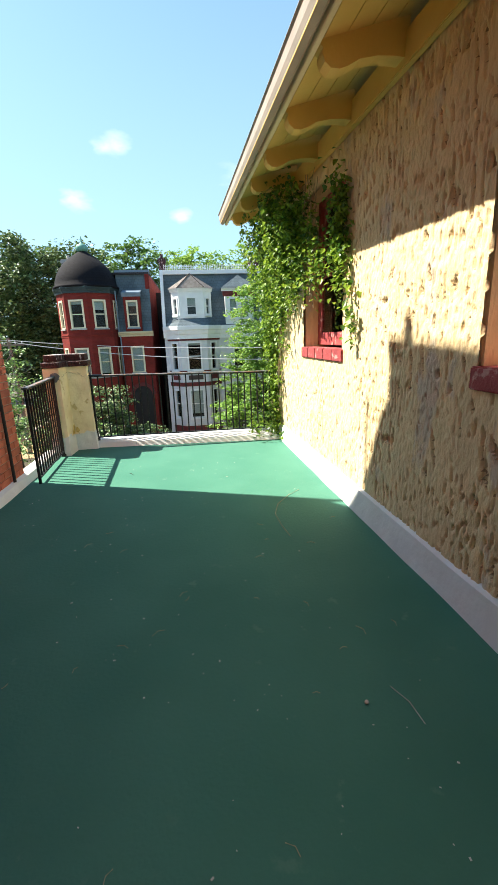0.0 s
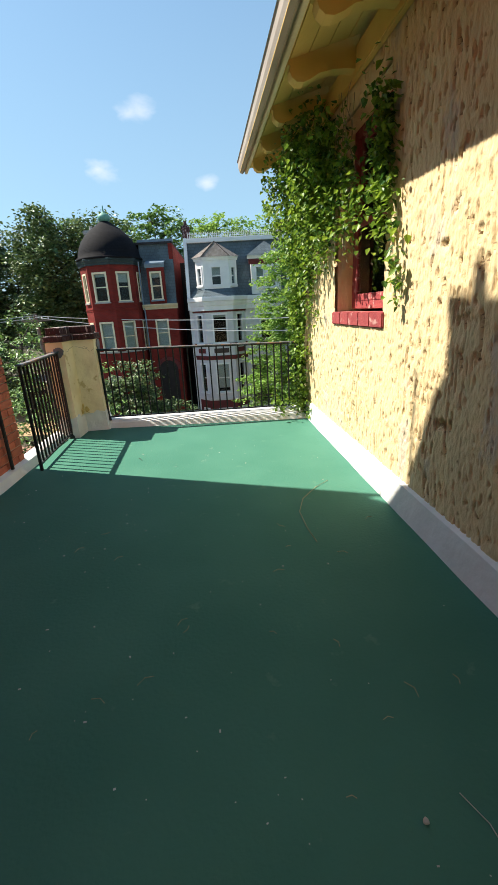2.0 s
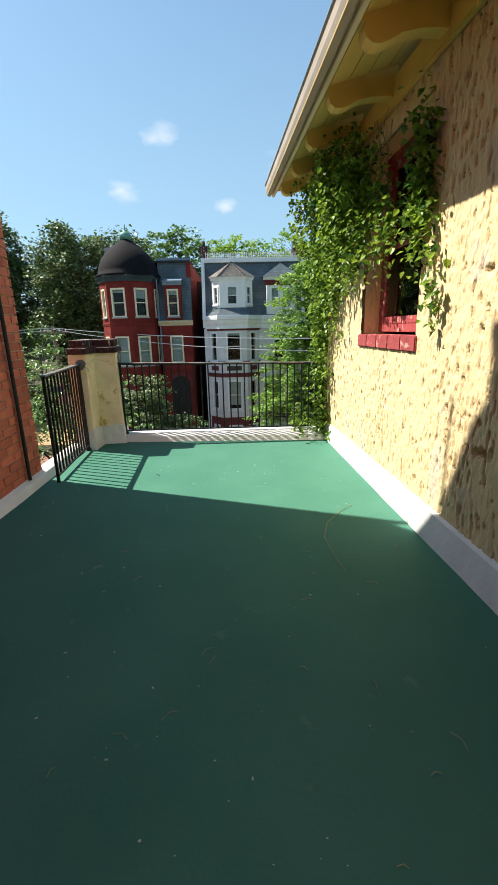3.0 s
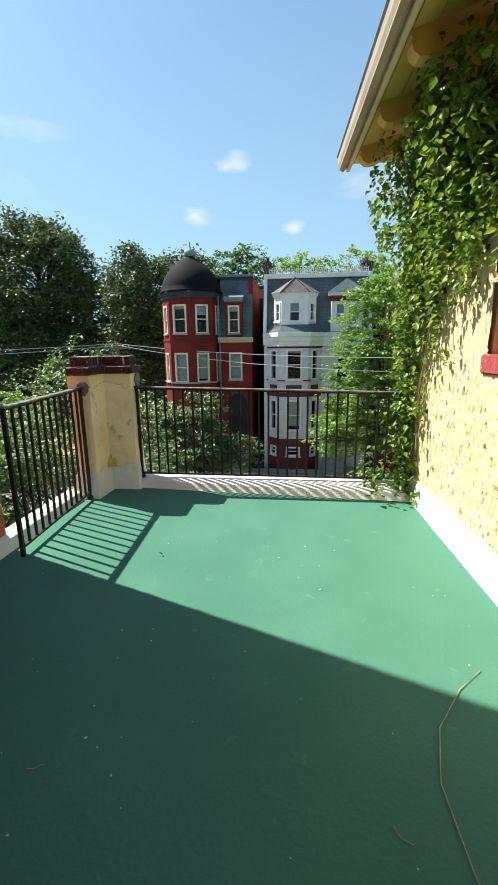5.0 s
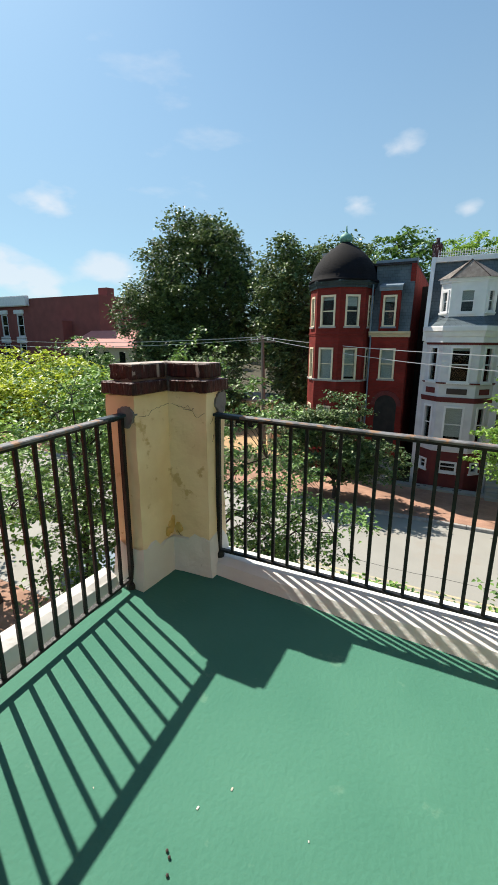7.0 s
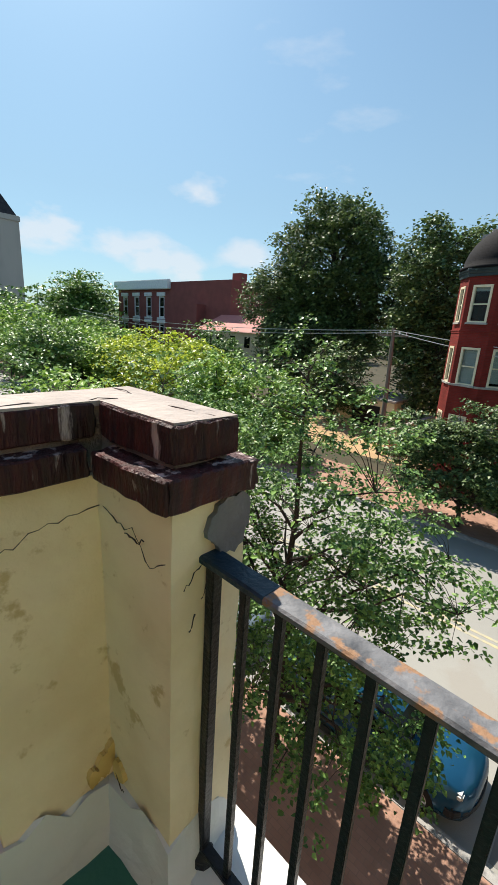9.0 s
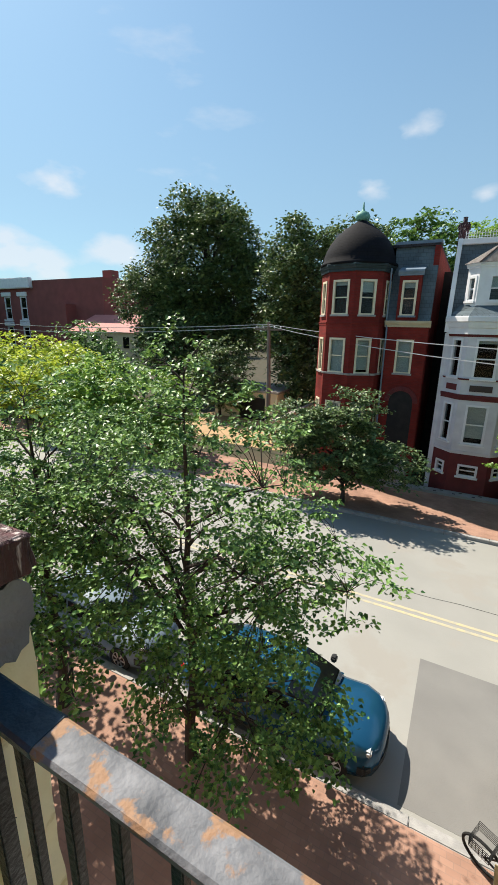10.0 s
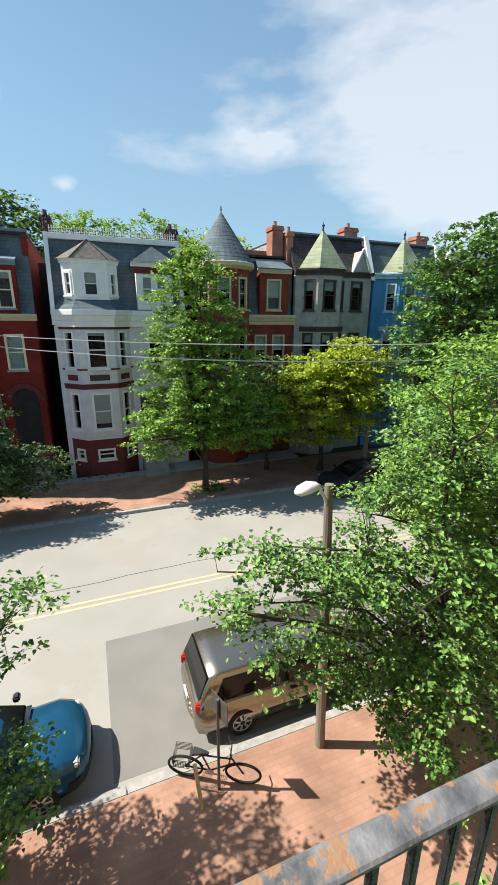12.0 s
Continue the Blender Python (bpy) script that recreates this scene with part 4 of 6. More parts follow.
def creeper():
    rng = random.Random(21)
    vine = thing("creeper", "bright green creeper hanging from the eave over window and wall", "climbing plant", WM)
    blobs = [  # along the wall, out, up, half sizes, leaves
        (1.84, 0.20, 0.06, 0.10, 0.13, 0.04, 190), (1.88, 0.07, 0.35, 0.07, 0.04, 0.20, 190), (1.92, 0.08, 0.85, 0.10, 0.04, 0.25, 300),
        (1.94, 0.09, 1.35, 0.14, 0.05, 0.28, 430), (1.85, 0.11, 1.85, 0.22, 0.06, 0.28, 640), (1.62, 0.15, 2.32, 0.36, 0.09, 0.24, 860),
        (1.42, 0.20, 2.70, 0.45, 0.13, 0.15, 900), (0.85, 0.14, 2.55, 0.26, 0.09, 0.22, 520), (0.62, 0.11, 2.26, 0.18, 0.06, 0.20, 300),
        (1.05, 0.10, 2.05, 0.18, 0.06, 0.22, 280), (0.30, 0.09, 2.24, 0.12, 0.05, 0.14, 150), (0.05, 0.07, 2.08, 0.10, 0.04, 0.09, 90),
        (-0.42, 0.06, 2.46, 0.05, 0.03, 0.10, 90), (-0.44, 0.06, 2.20, 0.06, 0.03, 0.15, 170), (-0.36, 0.06, 2.06, 0.06, 0.03, 0.06, 80),
        (-0.60, 0.04, 1.85, 0.03, 0.015, 0.12, 35), (-0.70, 0.03, 1.50, 0.015, 0.010, 0.10, 14),
        (2.25, 0.30, 2.62, 0.10, 0.08, 0.16, 90), (1.4, 0.07, 1.70, 0.12, 0.04, 0.18, 80), (2.02, 0.34, 0.16, 0.08, 0.09, 0.08, 110)]
    quads = []
    for s, o, z, a, b, c, n in blobs:
        for _ in range(max(1, n // 7)):
            p = (s + rng.gauss(0, a), min(max(0.03, o + rng.gauss(0, b)), 0.42), min(z + rng.gauss(0, c), 2.90))
            if p[0] > 2.16 and (0.6 < p[2] < 2.3 or p[1] > 0.45):
                continue
            quads += leaf_points(rng, p, 14, (0.028, 0.022, 0.10), 0.056, 1.0, 0.025)
    quads = [q for q in quads if min(p.z for p in q) > 0.01]
    ob = new("leaves", leaf_mesh("leaves", quads, "vine"))
    ob.parent = vine
    bm = bmesh.new()
    for k in range(34):
        top = (rng.uniform(0.1, 2.1), 0.06, rng.uniform(2.6, 3.0))
        ln = rng.uniform(0.5, 1.3) if top[0] < 1.4 else rng.uniform(1.2, 2.7)
        pts = [(top[0] + 0.05 * math.sin(i * 1.3 + k) + 0.1 * i * (1 if top[0] > 1.2 else 0) * 0.3, 0.04 + 0.03 * abs(math.sin(i * 0.9 + k)), max(0.03, top[2] - ln * i / 7)) for i in range(8)]
        tube(bm, pts, 0.0035, 4)
    part("stem", bm, "twig", vine)


creeper()

# ---- row houses across the street ----
FY = 23.40


def house(name, x0, label, group=""):
    h = thing(name, label, "house", pose(x0, FY, WALK_Z), group=group)
    return h, pose(-x0, -FY, -WALK_Z)


def add(h, name, bm, material, label="", bevel=0.0, smooth=False):
    return part(name, bm, material, h[0], label, bevel, smooth, h[1])


def sash_window(h, x0, x1, z0, z1, m, casing="whitepaint", blind=0.0, sill="whitepaint"):
    """Sash window in a wall panel: casing, two sashes, panes, sill, blind."""
    fr = bmesh.new()
    w = 0.085
    for a in ((x0 - 0.02, -0.035, z0, x0 + w, 0.12, z1 + 0.02), (x1 - w, -0.035, z0, x1 + 0.02, 0.12, z1 + 0.02),
              (x0 + w, -0.035, z1 - w, x1 - w, 0.12, z1 + 0.02), (x0 + w, -0.02, z0, x1 - w, 0.12, z0 + 0.07)):
        quad_box(fr, *a, m)
    zm = (z0 + z1) / 2
    quad_box(fr, x0 + w, 0.055, zm - 0.03, x1 - w, 0.10, zm + 0.03, m)
    win = add(h, "window", fr, casing)
    sl = bmesh.new()
    quad_box(sl, x0 - 0.08, -0.09, z0 - 0.09, x1 + 0.08, 0.10, z0 - 0.003, m)
    part("sill", sl, sill, win)
    for a, b in ((z0 + 0.07, zm - 0.03), (zm + 0.03, z1 - w)):
        pn = bmesh.new()
        quad_box(pn, x0 + w - 0.01, 0.075, a - 0.01, x1 - w + 0.01, 0.082, b + 0.01, m)
        part("pane", pn, "houseglass", win)
    if blind > 0:
        bl = bmesh.new()
        quad_box(bl, x0 + w - 0.02, 0.15, z1 - (z1 - z0) * blind, x1 - w + 0.02, 0.17, z1 - 0.02, m)
        part("blind", bl, "blind", win)


def facade(h, pts, z0, z1, wins, material, name="wall", casing="whitepaint", sill="whitepaint", thick=0.26):
    """Wall panels along a plan line from left to right; wins: per panel, (u0, u1, z0, z1, blind)."""
    for i, (p, q) in enumerate(zip(pts, pts[1:])):
        a, b = Vector(p), Vector(q)
        ln = (b - a).length
        m = pose(a.x, a.y, 0, 0, 0, math.degrees(math.atan2(b.y - a.y, b.x - a.x)))
        ws = wins[i] if i < len(wins) else []
        bm = bmesh.new()
        panel(bm, 0, ln, z0, z1, 0, thick, [w[:4] for w in ws], m)
        add(h, name, bm, material)
        for w in ws:
            sash_window(h, *w[:4], m, casing, w[4] if len(w) > 4 else 0, sill)


def band(h, pts, z0, z1, out, material, name="cornice"):
    """A moulded course running round a plan line, mitred at the corners."""
    bm = bmesh.new()
    prof = [(-0.2, 0), (0.45, 0), (0.45, 0.33), (0.60, 0.36), (0.72, 0.52), (0.74, 0.66), (1.0, 0.70), (1.0, 0.94), (0.95, 1.0), (-0.2, 1.0)]
    P = [Vector(p) for p in pts]
    rings = []
    for i, p in enumerate(P):
        d0 = (P[i] - P[i - 1]).normalized() if i else (P[1] - P[0]).normalized()
        d1 = (P[i + 1] - P[i]).normalized() if i < len(P) - 1 else d0
        n0, n1 = Vector((d0.y, -d0.x)), Vector((d1.y, -d1.x))
        nn = (n0 + n1).normalized()
        nn = nn / max(nn.dot(n0), 0.4)
        e = (-d0 if i == 0 else d0) * out * 0.4 if i in (0, len(P) - 1) else Vector((0, 0))
        rings.append([((p + e + nn * out * o).x, (p + e + nn * out * o).y, z0 + (z1 - z0) * q) for o, q in prof])
    loft(bm, rings)
    return add(h, name, bm, material)


def shell(h, x0, x1, z1, y0, y1, material, roofmat="darkslate"):
    """Side and back walls, floors and a flat roof; the rooms are painted near black for shade."""
    bm = bmesh.new()
    quad_box(bm, x0, y0, -7.0, x0 + 0.25, y1, z1)
    quad_box(bm, x1 - 0.25, y0, -7.0, x1, y1, z1)
    quad_box(bm, x0 + 0.25, y1 - 0.25, -7.0, x1 - 0.25, y1, z1)
    add(h, "side_wall", bm, material)
    # room walls and floors carry their shade as near-black colour
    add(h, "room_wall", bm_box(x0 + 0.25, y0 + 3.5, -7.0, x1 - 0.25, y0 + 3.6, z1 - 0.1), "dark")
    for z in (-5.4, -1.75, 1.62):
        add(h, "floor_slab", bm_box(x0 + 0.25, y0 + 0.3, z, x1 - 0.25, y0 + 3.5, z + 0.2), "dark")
    add(h, "flat_roof", bm_box(x0, y0, z1, x1, y1, z1 + 0.12), roofmat)


def mansard(h, x0, x1, z0, z1, back, material, holes=()):
    """Steep slated front slope, leaning back from the cornice."""
    bm = bmesh.new()
    ys = lambda z: FY + 0.05 + back * ((z - z0) / (z1 - z0)) ** 0.8
    rows = 6
    loft(bm, [[(x0, ys(z0 + (z1 - z0) * k / rows), z0 + (z1 - z0) * k / rows), (x1, ys(z0 + (z1 - z0) * k / rows), z0 + (z1 - z0) * k / rows),
               (x1, ys(z0 + (z1 - z0) * k / rows) + 0.25, z0 + (z1 - z0) * k / rows), (x0, ys(z0 + (z1 - z0) * k / rows) + 0.25, z0 + (z1 - z0) * k / rows)] for k in range(rows + 1)])
    add(h, "mansard_roof", bm, material)
    add(h, "roof_edge", bm_box(x0 - 0.05, ys(z1) - 0.10, z1 - 0.02, x1 + 0.05, ys(z1) + 0.4, z1 + 0.13), "tintrim")


def chimney(h, x0, x1, y0, y1, z0, z1, material="chimney"):
    bm = bmesh.new()
    quad_box(bm, x0, y0, z0, x1, y1, z1 - 0.25)
    quad_box(bm, x0 - 0.06, y0 - 0.06, z1 - 0.25, x1 + 0.06, y1 + 0.06, z1 - 0.1)
    quad_box(bm, x0 - 0.02, y0 - 0.02, z1 - 0.1, x1 + 0.02, y1 + 0.02, z1)
    ch = add(h, "chimney", bm, material)
    pots = bmesh.new()
    turned(pots, [(0.11, z1), (0.10, z1 + 0.25), (0.12, z1 + 0.30)], ((x0 + x1) / 2, (y0 + y1) / 2), 10)
    part("chimney_pot", pots, material, ch)


def ring_pts(cx, cy, r, azs):
    return [(cx + r * math.sin(radians(a)), cy - r * math.cos(radians(a))) for a in azs]


def front_door(h, x0, x1, z0, z1, y, arch=False, material="darkbrown"):
    fr = bmesh.new()
    quad_box(fr, x0, y + 0.12, z0, x1, y + 0.18, z1)
    for k in range(2):
        a = x0 + 0.12 + (x1 - x0 - 0.24) * k / 2
        quad_box(fr, a + 0.03, y + 0.09, z0 + 0.2, a + (x1 - x0 - 0.24) / 2 - 0.03, y + 0.12, z0 + 1.0)
    d = add(h, "door", fr, material)
    kb = bmesh.new()
    turned(kb, [(0.0, z0 + 1.0), (0.035, z0 + 1.02), (0.035, z0 + 1.06), (0.0, z0 + 1.08)], (x1 - 0.12, y + 0.07), 8)
    part("knob", kb, "alloy", d)


def stairs(h, x0, x1, y0, z0, n, material):
    st = []
    for k in range(n):
        st.append(add(h, "step", bm_box(x0, y0 + 0.28 * k, -7.0, x1, y0 + 0.28 * (k + 1), z0 + 0.18 * (k + 1)), material, bevel=0.012))


# -- red house with the round domed turret
RH = house("red_turret_house", -7.0, "dark red brick row house with black domed corner turret")
TC, TR = (-8.05, 23.95), 1.93
az = [-79.5, -34.5, 10.5, 55.5, 100.5]
tp = ring_pts(*TC, TR, az)
fw = (Vector(tp[1]) - Vector(tp[0])).length
wt = lambda w, z0, z1, b: (fw / 2 - w / 2, fw / 2 + w / 2, z0, z1, b)
tz = lambda z: 1.66 + (z - 1.66) * 0.955
wins = []
for i in range(4):
    w = (0.74, 0.90, 0.80, 0.6)[i]
    wins.append([wt(w, tz(2.31), tz(4.10), (0.3, 0.15, 0.35, 0)[i]), wt(w, tz(-0.87), tz(1.04), (0, 1, 0.9, 0)[i]), wt(w, -4.35, -2.35, 0.5)])
facade(RH, tp, -7.0, 4.42, wins, "rhbrick", "turret_wall", "creampaint", "greybrick")
band(RH, tp, 4.40, 4.78, 0.16, "darktrim")
band(RH, tp, 1.75, 1.90, 0.05, "rhbrick", "brick_course")
band(RH, tp, tz(-0.98), tz(-0.87), 0.06, "greybrick", "sill_course")
bm = bmesh.new()
turned(bm, [(2.06, 4.76), (2.05, 4.88), (1.93, 4.95), (1.90, 5.2), (1.78, 5.55), (1.58, 5.92), (1.30, 6.26), (0.95, 6.58), (0.56, 6.86), (0.22, 7.08), (0.10, 7.12)], TC, 28)
dome = add(RH, "dome", bm, "dome", "black shingled bell dome", smooth=True)
bm = bmesh.new()
turned(bm, [(0.16, 7.02), (0.34, 7.12), (0.40, 7.28), (0.30, 7.46), (0.10, 7.56), (0.06, 7.66), (0.03, 7.95), (0.0, 8.0)], TC, 14)
add(RH, "finial", bm, "copper", "green copper ball finial", smooth=True)
facade(RH, [(-6.15, FY), (-4.05, FY)], -7.0, 1.72,
       [[(0.62, 1.45, -0.69, 1.05, 1.0)]], "rhbrick", "front_wall", "creampaint", "greybrick")
# arched entrance
arch = bmesh.new()
for k in range(13):
    a0, a1 = math.pi * k / 13, math.pi * (k + 0.92) / 13
    c = (-5.0, -2.25)
    q = [(c[0] + r * math.cos(t), c[1] + r * math.sin(t)) for r, t in ((0.62, a0), (0.86, a0), (0.86, a1), (0.62, a1))]
    loft(arch, [[(x, y, z) for x, z in q] for y in (FY - 0.07, FY - 0.002)])
add(RH, "entrance_arch", arch, "redband", "brick arch over the entrance")
# flat dark plate painted in for the shade of the doorway recess
dk = bmesh.new()
cpts = [(-5.62, -4.75)] + [(-5.0 + 0.62 * math.cos(math.pi - math.pi * k / 14), -2.25 + 0.62 * math.sin(math.pi * k / 14)) for k in range(15)] + [(-4.38, -4.75)]
loft(dk, [[(x, y, z) for x, z in cpts] for y in (FY - 0.02, FY - 0.005)])
add(RH, "entrance", dk, "dark", "arched doorway, its shade a flat dark plate")
stairs(RH, -5.75, -4.25, 21.7, -6.62, 9, "greybrick")
band(RH, [(-6.15, FY), (-4.05, FY)], 1.70, 2.02, 0.22, "cream")
mansard(RH, -6.2, -4.05, 1.98, 5.85, 0.85, "slate")
facade(RH, [(-5.72, FY - 0.08), (-4.66, FY - 0.08)], 2.02, 4.25, [[(0.18, 0.88, 2.28, 3.97, 0.2)]], "rhbrick", "dormer_wall", "creampaint", "tintrim", 0.5)
band(RH, [(-5.76, FY - 0.08), (-4.62, FY - 0.08)], 4.22, 4.46, 0.12, "tintrim", "dormer_cornice")
dr = bmesh.new()
loft(dr, [[(-5.8, FY - 0.15, 4.44), (-4.58, FY - 0.15, 4.44), (-4.58, FY + 1.2, 4.75), (-5.8, FY + 1.2, 4.75)], [(-5.8, FY - 0.15, 4.50), (-4.58, FY - 0.15, 4.50), (-4.58, FY + 1.2, 4.85), (-5.8, FY + 1.2, 4.85)]])
add(RH, "dormer_roof", dr, "tintrim")
shell(RH, -9.75, -4.05, 5.7, 24.1, 36, "rhbrick")
dp = bmesh.new()
tube(dp, [(-6.18, FY - 0.06, 4.6), (-6.18, FY - 0.06, 1.9), (-6.12, FY - 0.08, 1.6), (-6.12, FY - 0.08, -6.4)], 0.045, 8)
add(RH, "downpipe", dp, "tintrim")
chimney(RH, -10.0, -9.2, 26.0, 26.7, 5.5, 7.0, "greybrick")
# the narrow gap between the houses
gapw = bmesh.new()
panel(gapw, -4.05, -3.25, -7.0, 5.0, 29.0, 29.2, [])
# this wall is coloured near black to give the gap its shade
solo("wall_gap", gapw, "dark", "end wall of the narrow gap between houses, blackened for shade", "wall", "structure")

# -- white and grey house with the bay
WH = house("white_bay_house", 0.1, "pale grey painted row house with white bay window and slate mansard")
BAY = [(-3.02, FY), (-2.18, 22.55), (-0.42, 22.55), (0.42, FY)]
l0 = (Vector(BAY[1]) - Vector(BAY[0])).length
bz = lambda z: 1.66 + (z - 1.66) * 0.985
bw = []
for i, ln in enumerate((l0, 1.76, l0)):
    w = (0.62, 0.96, 0.62)[i]
    c = ln / 2
    bw.append([(c - w / 2, c + w / 2, bz(-0.68), bz(1.2), (0.0, 0.12, 0.0)[i]), (c - w / 2, c + w / 2, bz(-4.0), bz(-2.0), (0.0, 0.85, 0.0)[i]),
               (c - w * 0.46, c + w * 0.46, -5.62, -5.02, 0)])
facade(WH, BAY, -4.42, 1.45, [b[:2] for b in bw], "greypaint", "bay_wall")
facade(WH, BAY, -7.0, -4.45, [b[2:] for b in bw], "redband", "basement_wall")
band(WH, BAY, -4.46, -4.30, 0.06, "greypaint", "plinth_course")
band(WH, BAY, -1.72, -1.45, 0.07, "redband", "band_course")
band(WH, BAY, bz(-0.78), bz(-0.70), 0.08, "redband", "sill_course")
for i, (p, q) in enumerate(zip(BAY, BAY[1:])):
    a, b = Vector(p), Vector(q)
    m = pose(a.x, a.y, 0, 0, 0, math.degrees(math.atan2(b.y - a.y, b.x - a.x)))
    ln = (b - a).length
    bm = bmesh.new()
    quad_box(bm, ln * 0.22, -0.03, -1.28, ln * 0.78, 0.02, -0.98, m)
    add(WH, "panel", bm, "darkbrown" if i == 1 else "redband")
band(WH, BAY, 1.30, 1.42, 0.06, "redband", "band_course")
band(WH, BAY, 1.42, 2.25, 0.30, "whitepaint")
skirt = bmesh.new()
loft(skirt, [[(-3.2, FY, 2.24), (-2.3, 22.3, 2.24), (-0.3, 22.3, 2.24), (0.6, FY, 2.24)], [(-2.75, FY, 2.78), (-2.05, 22.9, 2.78), (-0.55, 22.9, 2.78), (0.15, FY, 2.78)]])
add(WH, "bay_roof", skirt, "slate")
facade(WH, [(0.42, FY), (3.40, FY)], -7.0, 1.45, [[(0.95, 1.85, -0.6, 1.1, 0.3), (2.05, 2.8, -0.6, 1.1, 0.2), (2.0, 2.8, -4.0, -2.1, 0.4)]], "greypaint", "front_wall")
facade(WH, [(-3.25, FY), (-3.02, FY)], -7.0, 1.45, [], "greypaint", "front_wall")
front_door(WH, 0.75, 1.85, -4.9, -2.3, FY - 0.2)
stairs(WH, 0.65, 1.95, 21.6, -6.62, 9, "concrete")
band(WH, [(0.42, FY), (3.42, FY)], 1.42, 2.25, 0.24, "whitepaint")
mansard(WH, -3.12, 3.35, 2.2, 5.72, 1.0, "slate")
for x in (-3.30, 3.28):
    fw0 = bmesh.new()
    loft(fw0, [[(x, FY - 0.12, 1.5), (x + 0.2, FY - 0.12, 1.5), (x + 0.2, FY + 1.6, 1.5), (x, FY + 1.6, 1.5)], [(x, FY - 0.10, 2.4), (x + 0.2, FY - 0.10, 2.4), (x + 0.2, FY + 1.6, 2.4), (x, FY + 1.6, 2.4)],
               [(x, FY + 0.85, 5.95), (x + 0.2, FY + 0.85, 5.95), (x + 0.2, FY + 1.6, 5.95), (x, FY + 1.6, 5.95)]])
    add(WH, "fire_wall", fw0, "whitepaint")
add(WH, "roof_cornice", bm_box(-3.15, FY + 0.85, 5.66, 3.35, FY + 1.3, 5.93), "whitepaint", bevel=0.02)
# white dormer over the bay
DB = [(-2.62, FY), (-2.12, 22.85), (-0.50, 22.85), (0.02, FY)]
dl = (Vector(DB[1]) - Vector(DB[0])).length
facade(WH, DB, 2.60, 4.45, [[(dl / 2 - 0.24, dl / 2 + 0.24, 2.95, 4.05, 0)], [(0.46, 1.16, 2.92, 4.08, 0.45)], [(dl / 2 - 0.24, dl / 2 + 0.24, 2.95, 4.05, 0)]], "whitepaint", "dormer_wall", thick=0.15)
band(WH, DB, 4.42, 4.62, 0.12, "whitepaint", "dormer_cornice")
gr = bmesh.new()
ap = (-1.31, FY - 0.15, 5.55)
ev = [(-2.85, FY, 4.62), (-2.2, 22.68, 4.62), (-0.42, 22.68, 4.62), (0.25, FY, 4.62)]
back = (-1.31, FY + 1.1, 5.55)
vs = [gr.verts.new(p) for p in ev + [ap, back]]
for f in ((0, 1, 4), (1, 2, 4), (2, 3, 4), (0, 4, 5), (3, 5, 4)):
    gr.faces.new([vs[i] for i in f])
bmesh.ops.solidify(gr, geom=gr.faces[:], thickness=0.06)
add(WH, "dormer_roof", gr, "slab", "pale hipped dormer roof")
hip = bmesh.new()
tube(hip, [ev[1], ap], 0.035, 6)
tube(hip, [ev[2], ap], 0.025, 6)
add(WH, "hip_ridge", hip, "darkbrown")
# second dormer
facade(WH, [(0.95, FY - 0.1), (2.85, FY - 0.1)], 2.30, 4.45, [[(0.25, 0.85, 2.7, 4.0, 0.9), (1.0, 1.62, 2.7, 4.0, 0.9)]], "whitepaint", "dormer_wall", thick=0.5)
band(WH, [(0.85, FY - 0.1), (2.95, FY - 0.1)], 4.10, 4.42, 0.10, "redband", "dormer_band")
band(WH, [(0.80, FY - 0.1), (3.0, FY - 0.1)], 4.43, 4.62, 0.18, "whitepaint", "dormer_cornice")
g2 = bmesh.new()
vs = [g2.verts.new(p) for p in ((0.68, FY - 0.32, 4.62), (3.12, FY - 0.32, 4.62), (1.9, FY + 0.35, 5.5), (1.9, FY + 1.2, 5.5), (0.68, FY + 1.1, 4.62), (3.12, FY + 1.1, 4.62))]
for f in ((0, 1, 2), (0, 2, 3, 4), (1, 5, 3, 2), (0, 4, 5, 1)):
    g2.faces.new([vs[i] for i in f])
add(WH, "dormer_roof", g2, "slate")
shell(WH, -3.25, 3.42, 5.7, 24.5, 36, "greypaint")
cr = bmesh.new()
for i in range(54):
    x = -3.0 + i * 0.118
    tube(cr, [(x, FY + 1.1, 5.93), (x, FY + 1.1, 6.22 if i % 2 else 6.32)], 0.012, 4)
    if i % 2:
        bmesh.ops.create_icosphere(cr, subdivisions=1, radius=0.035, matrix=Matrix.Translation((x, FY + 1.1, 6.25)))
quad_box(cr, -3.0, FY + 1.09, 6.04, 3.3, FY + 1.11, 6.06)
quad_box(cr, -3.0, FY + 1.09, 6.18, 3.3, FY + 1.11, 6.20)
add(WH, "roof_cresting", cr, "lampgrey", "thin iron cresting along the roof edge")
chimney(WH, -3.4, -2.95, 25.4, 26.0, 5.7, 6.9, "capbrick")
chimney(WH, 2.95, 3.6, 25.2, 26.0, 5.7, 6.7, "capbrick")

# -- brick house with the slate cone
CH = house("cone_turret_house", 6.8, "brown-red brick row house with grey conical turret roof")
TC2 = (5.75, 23.7)
tp2 = ring_pts(*TC2, 1.62, [-79.5, -34.5, 10.5, 55.5, 100.5])
fw = (Vector(tp2[1]) - Vector(tp2[0])).length
facade(CH, tp2, -7.0, 4.5, [[(fw / 2 - 0.36, fw / 2 + 0.36, 2.4, 4.05, 0.4), (fw / 2 - 0.36, fw / 2 + 0.36, -0.8, 1.0, 0.5), (fw / 2 - 0.36, fw / 2 + 0.36, -4.2, -2.3, 0.5)] for _ in range(4)], "chbrick", "turret_wall", "cream", "cream")
bm = bmesh.new()
turned(bm, [(1.66, 4.45), (1.85, 4.6), (1.86, 4.78), (1.80, 4.84)], TC2, 24)
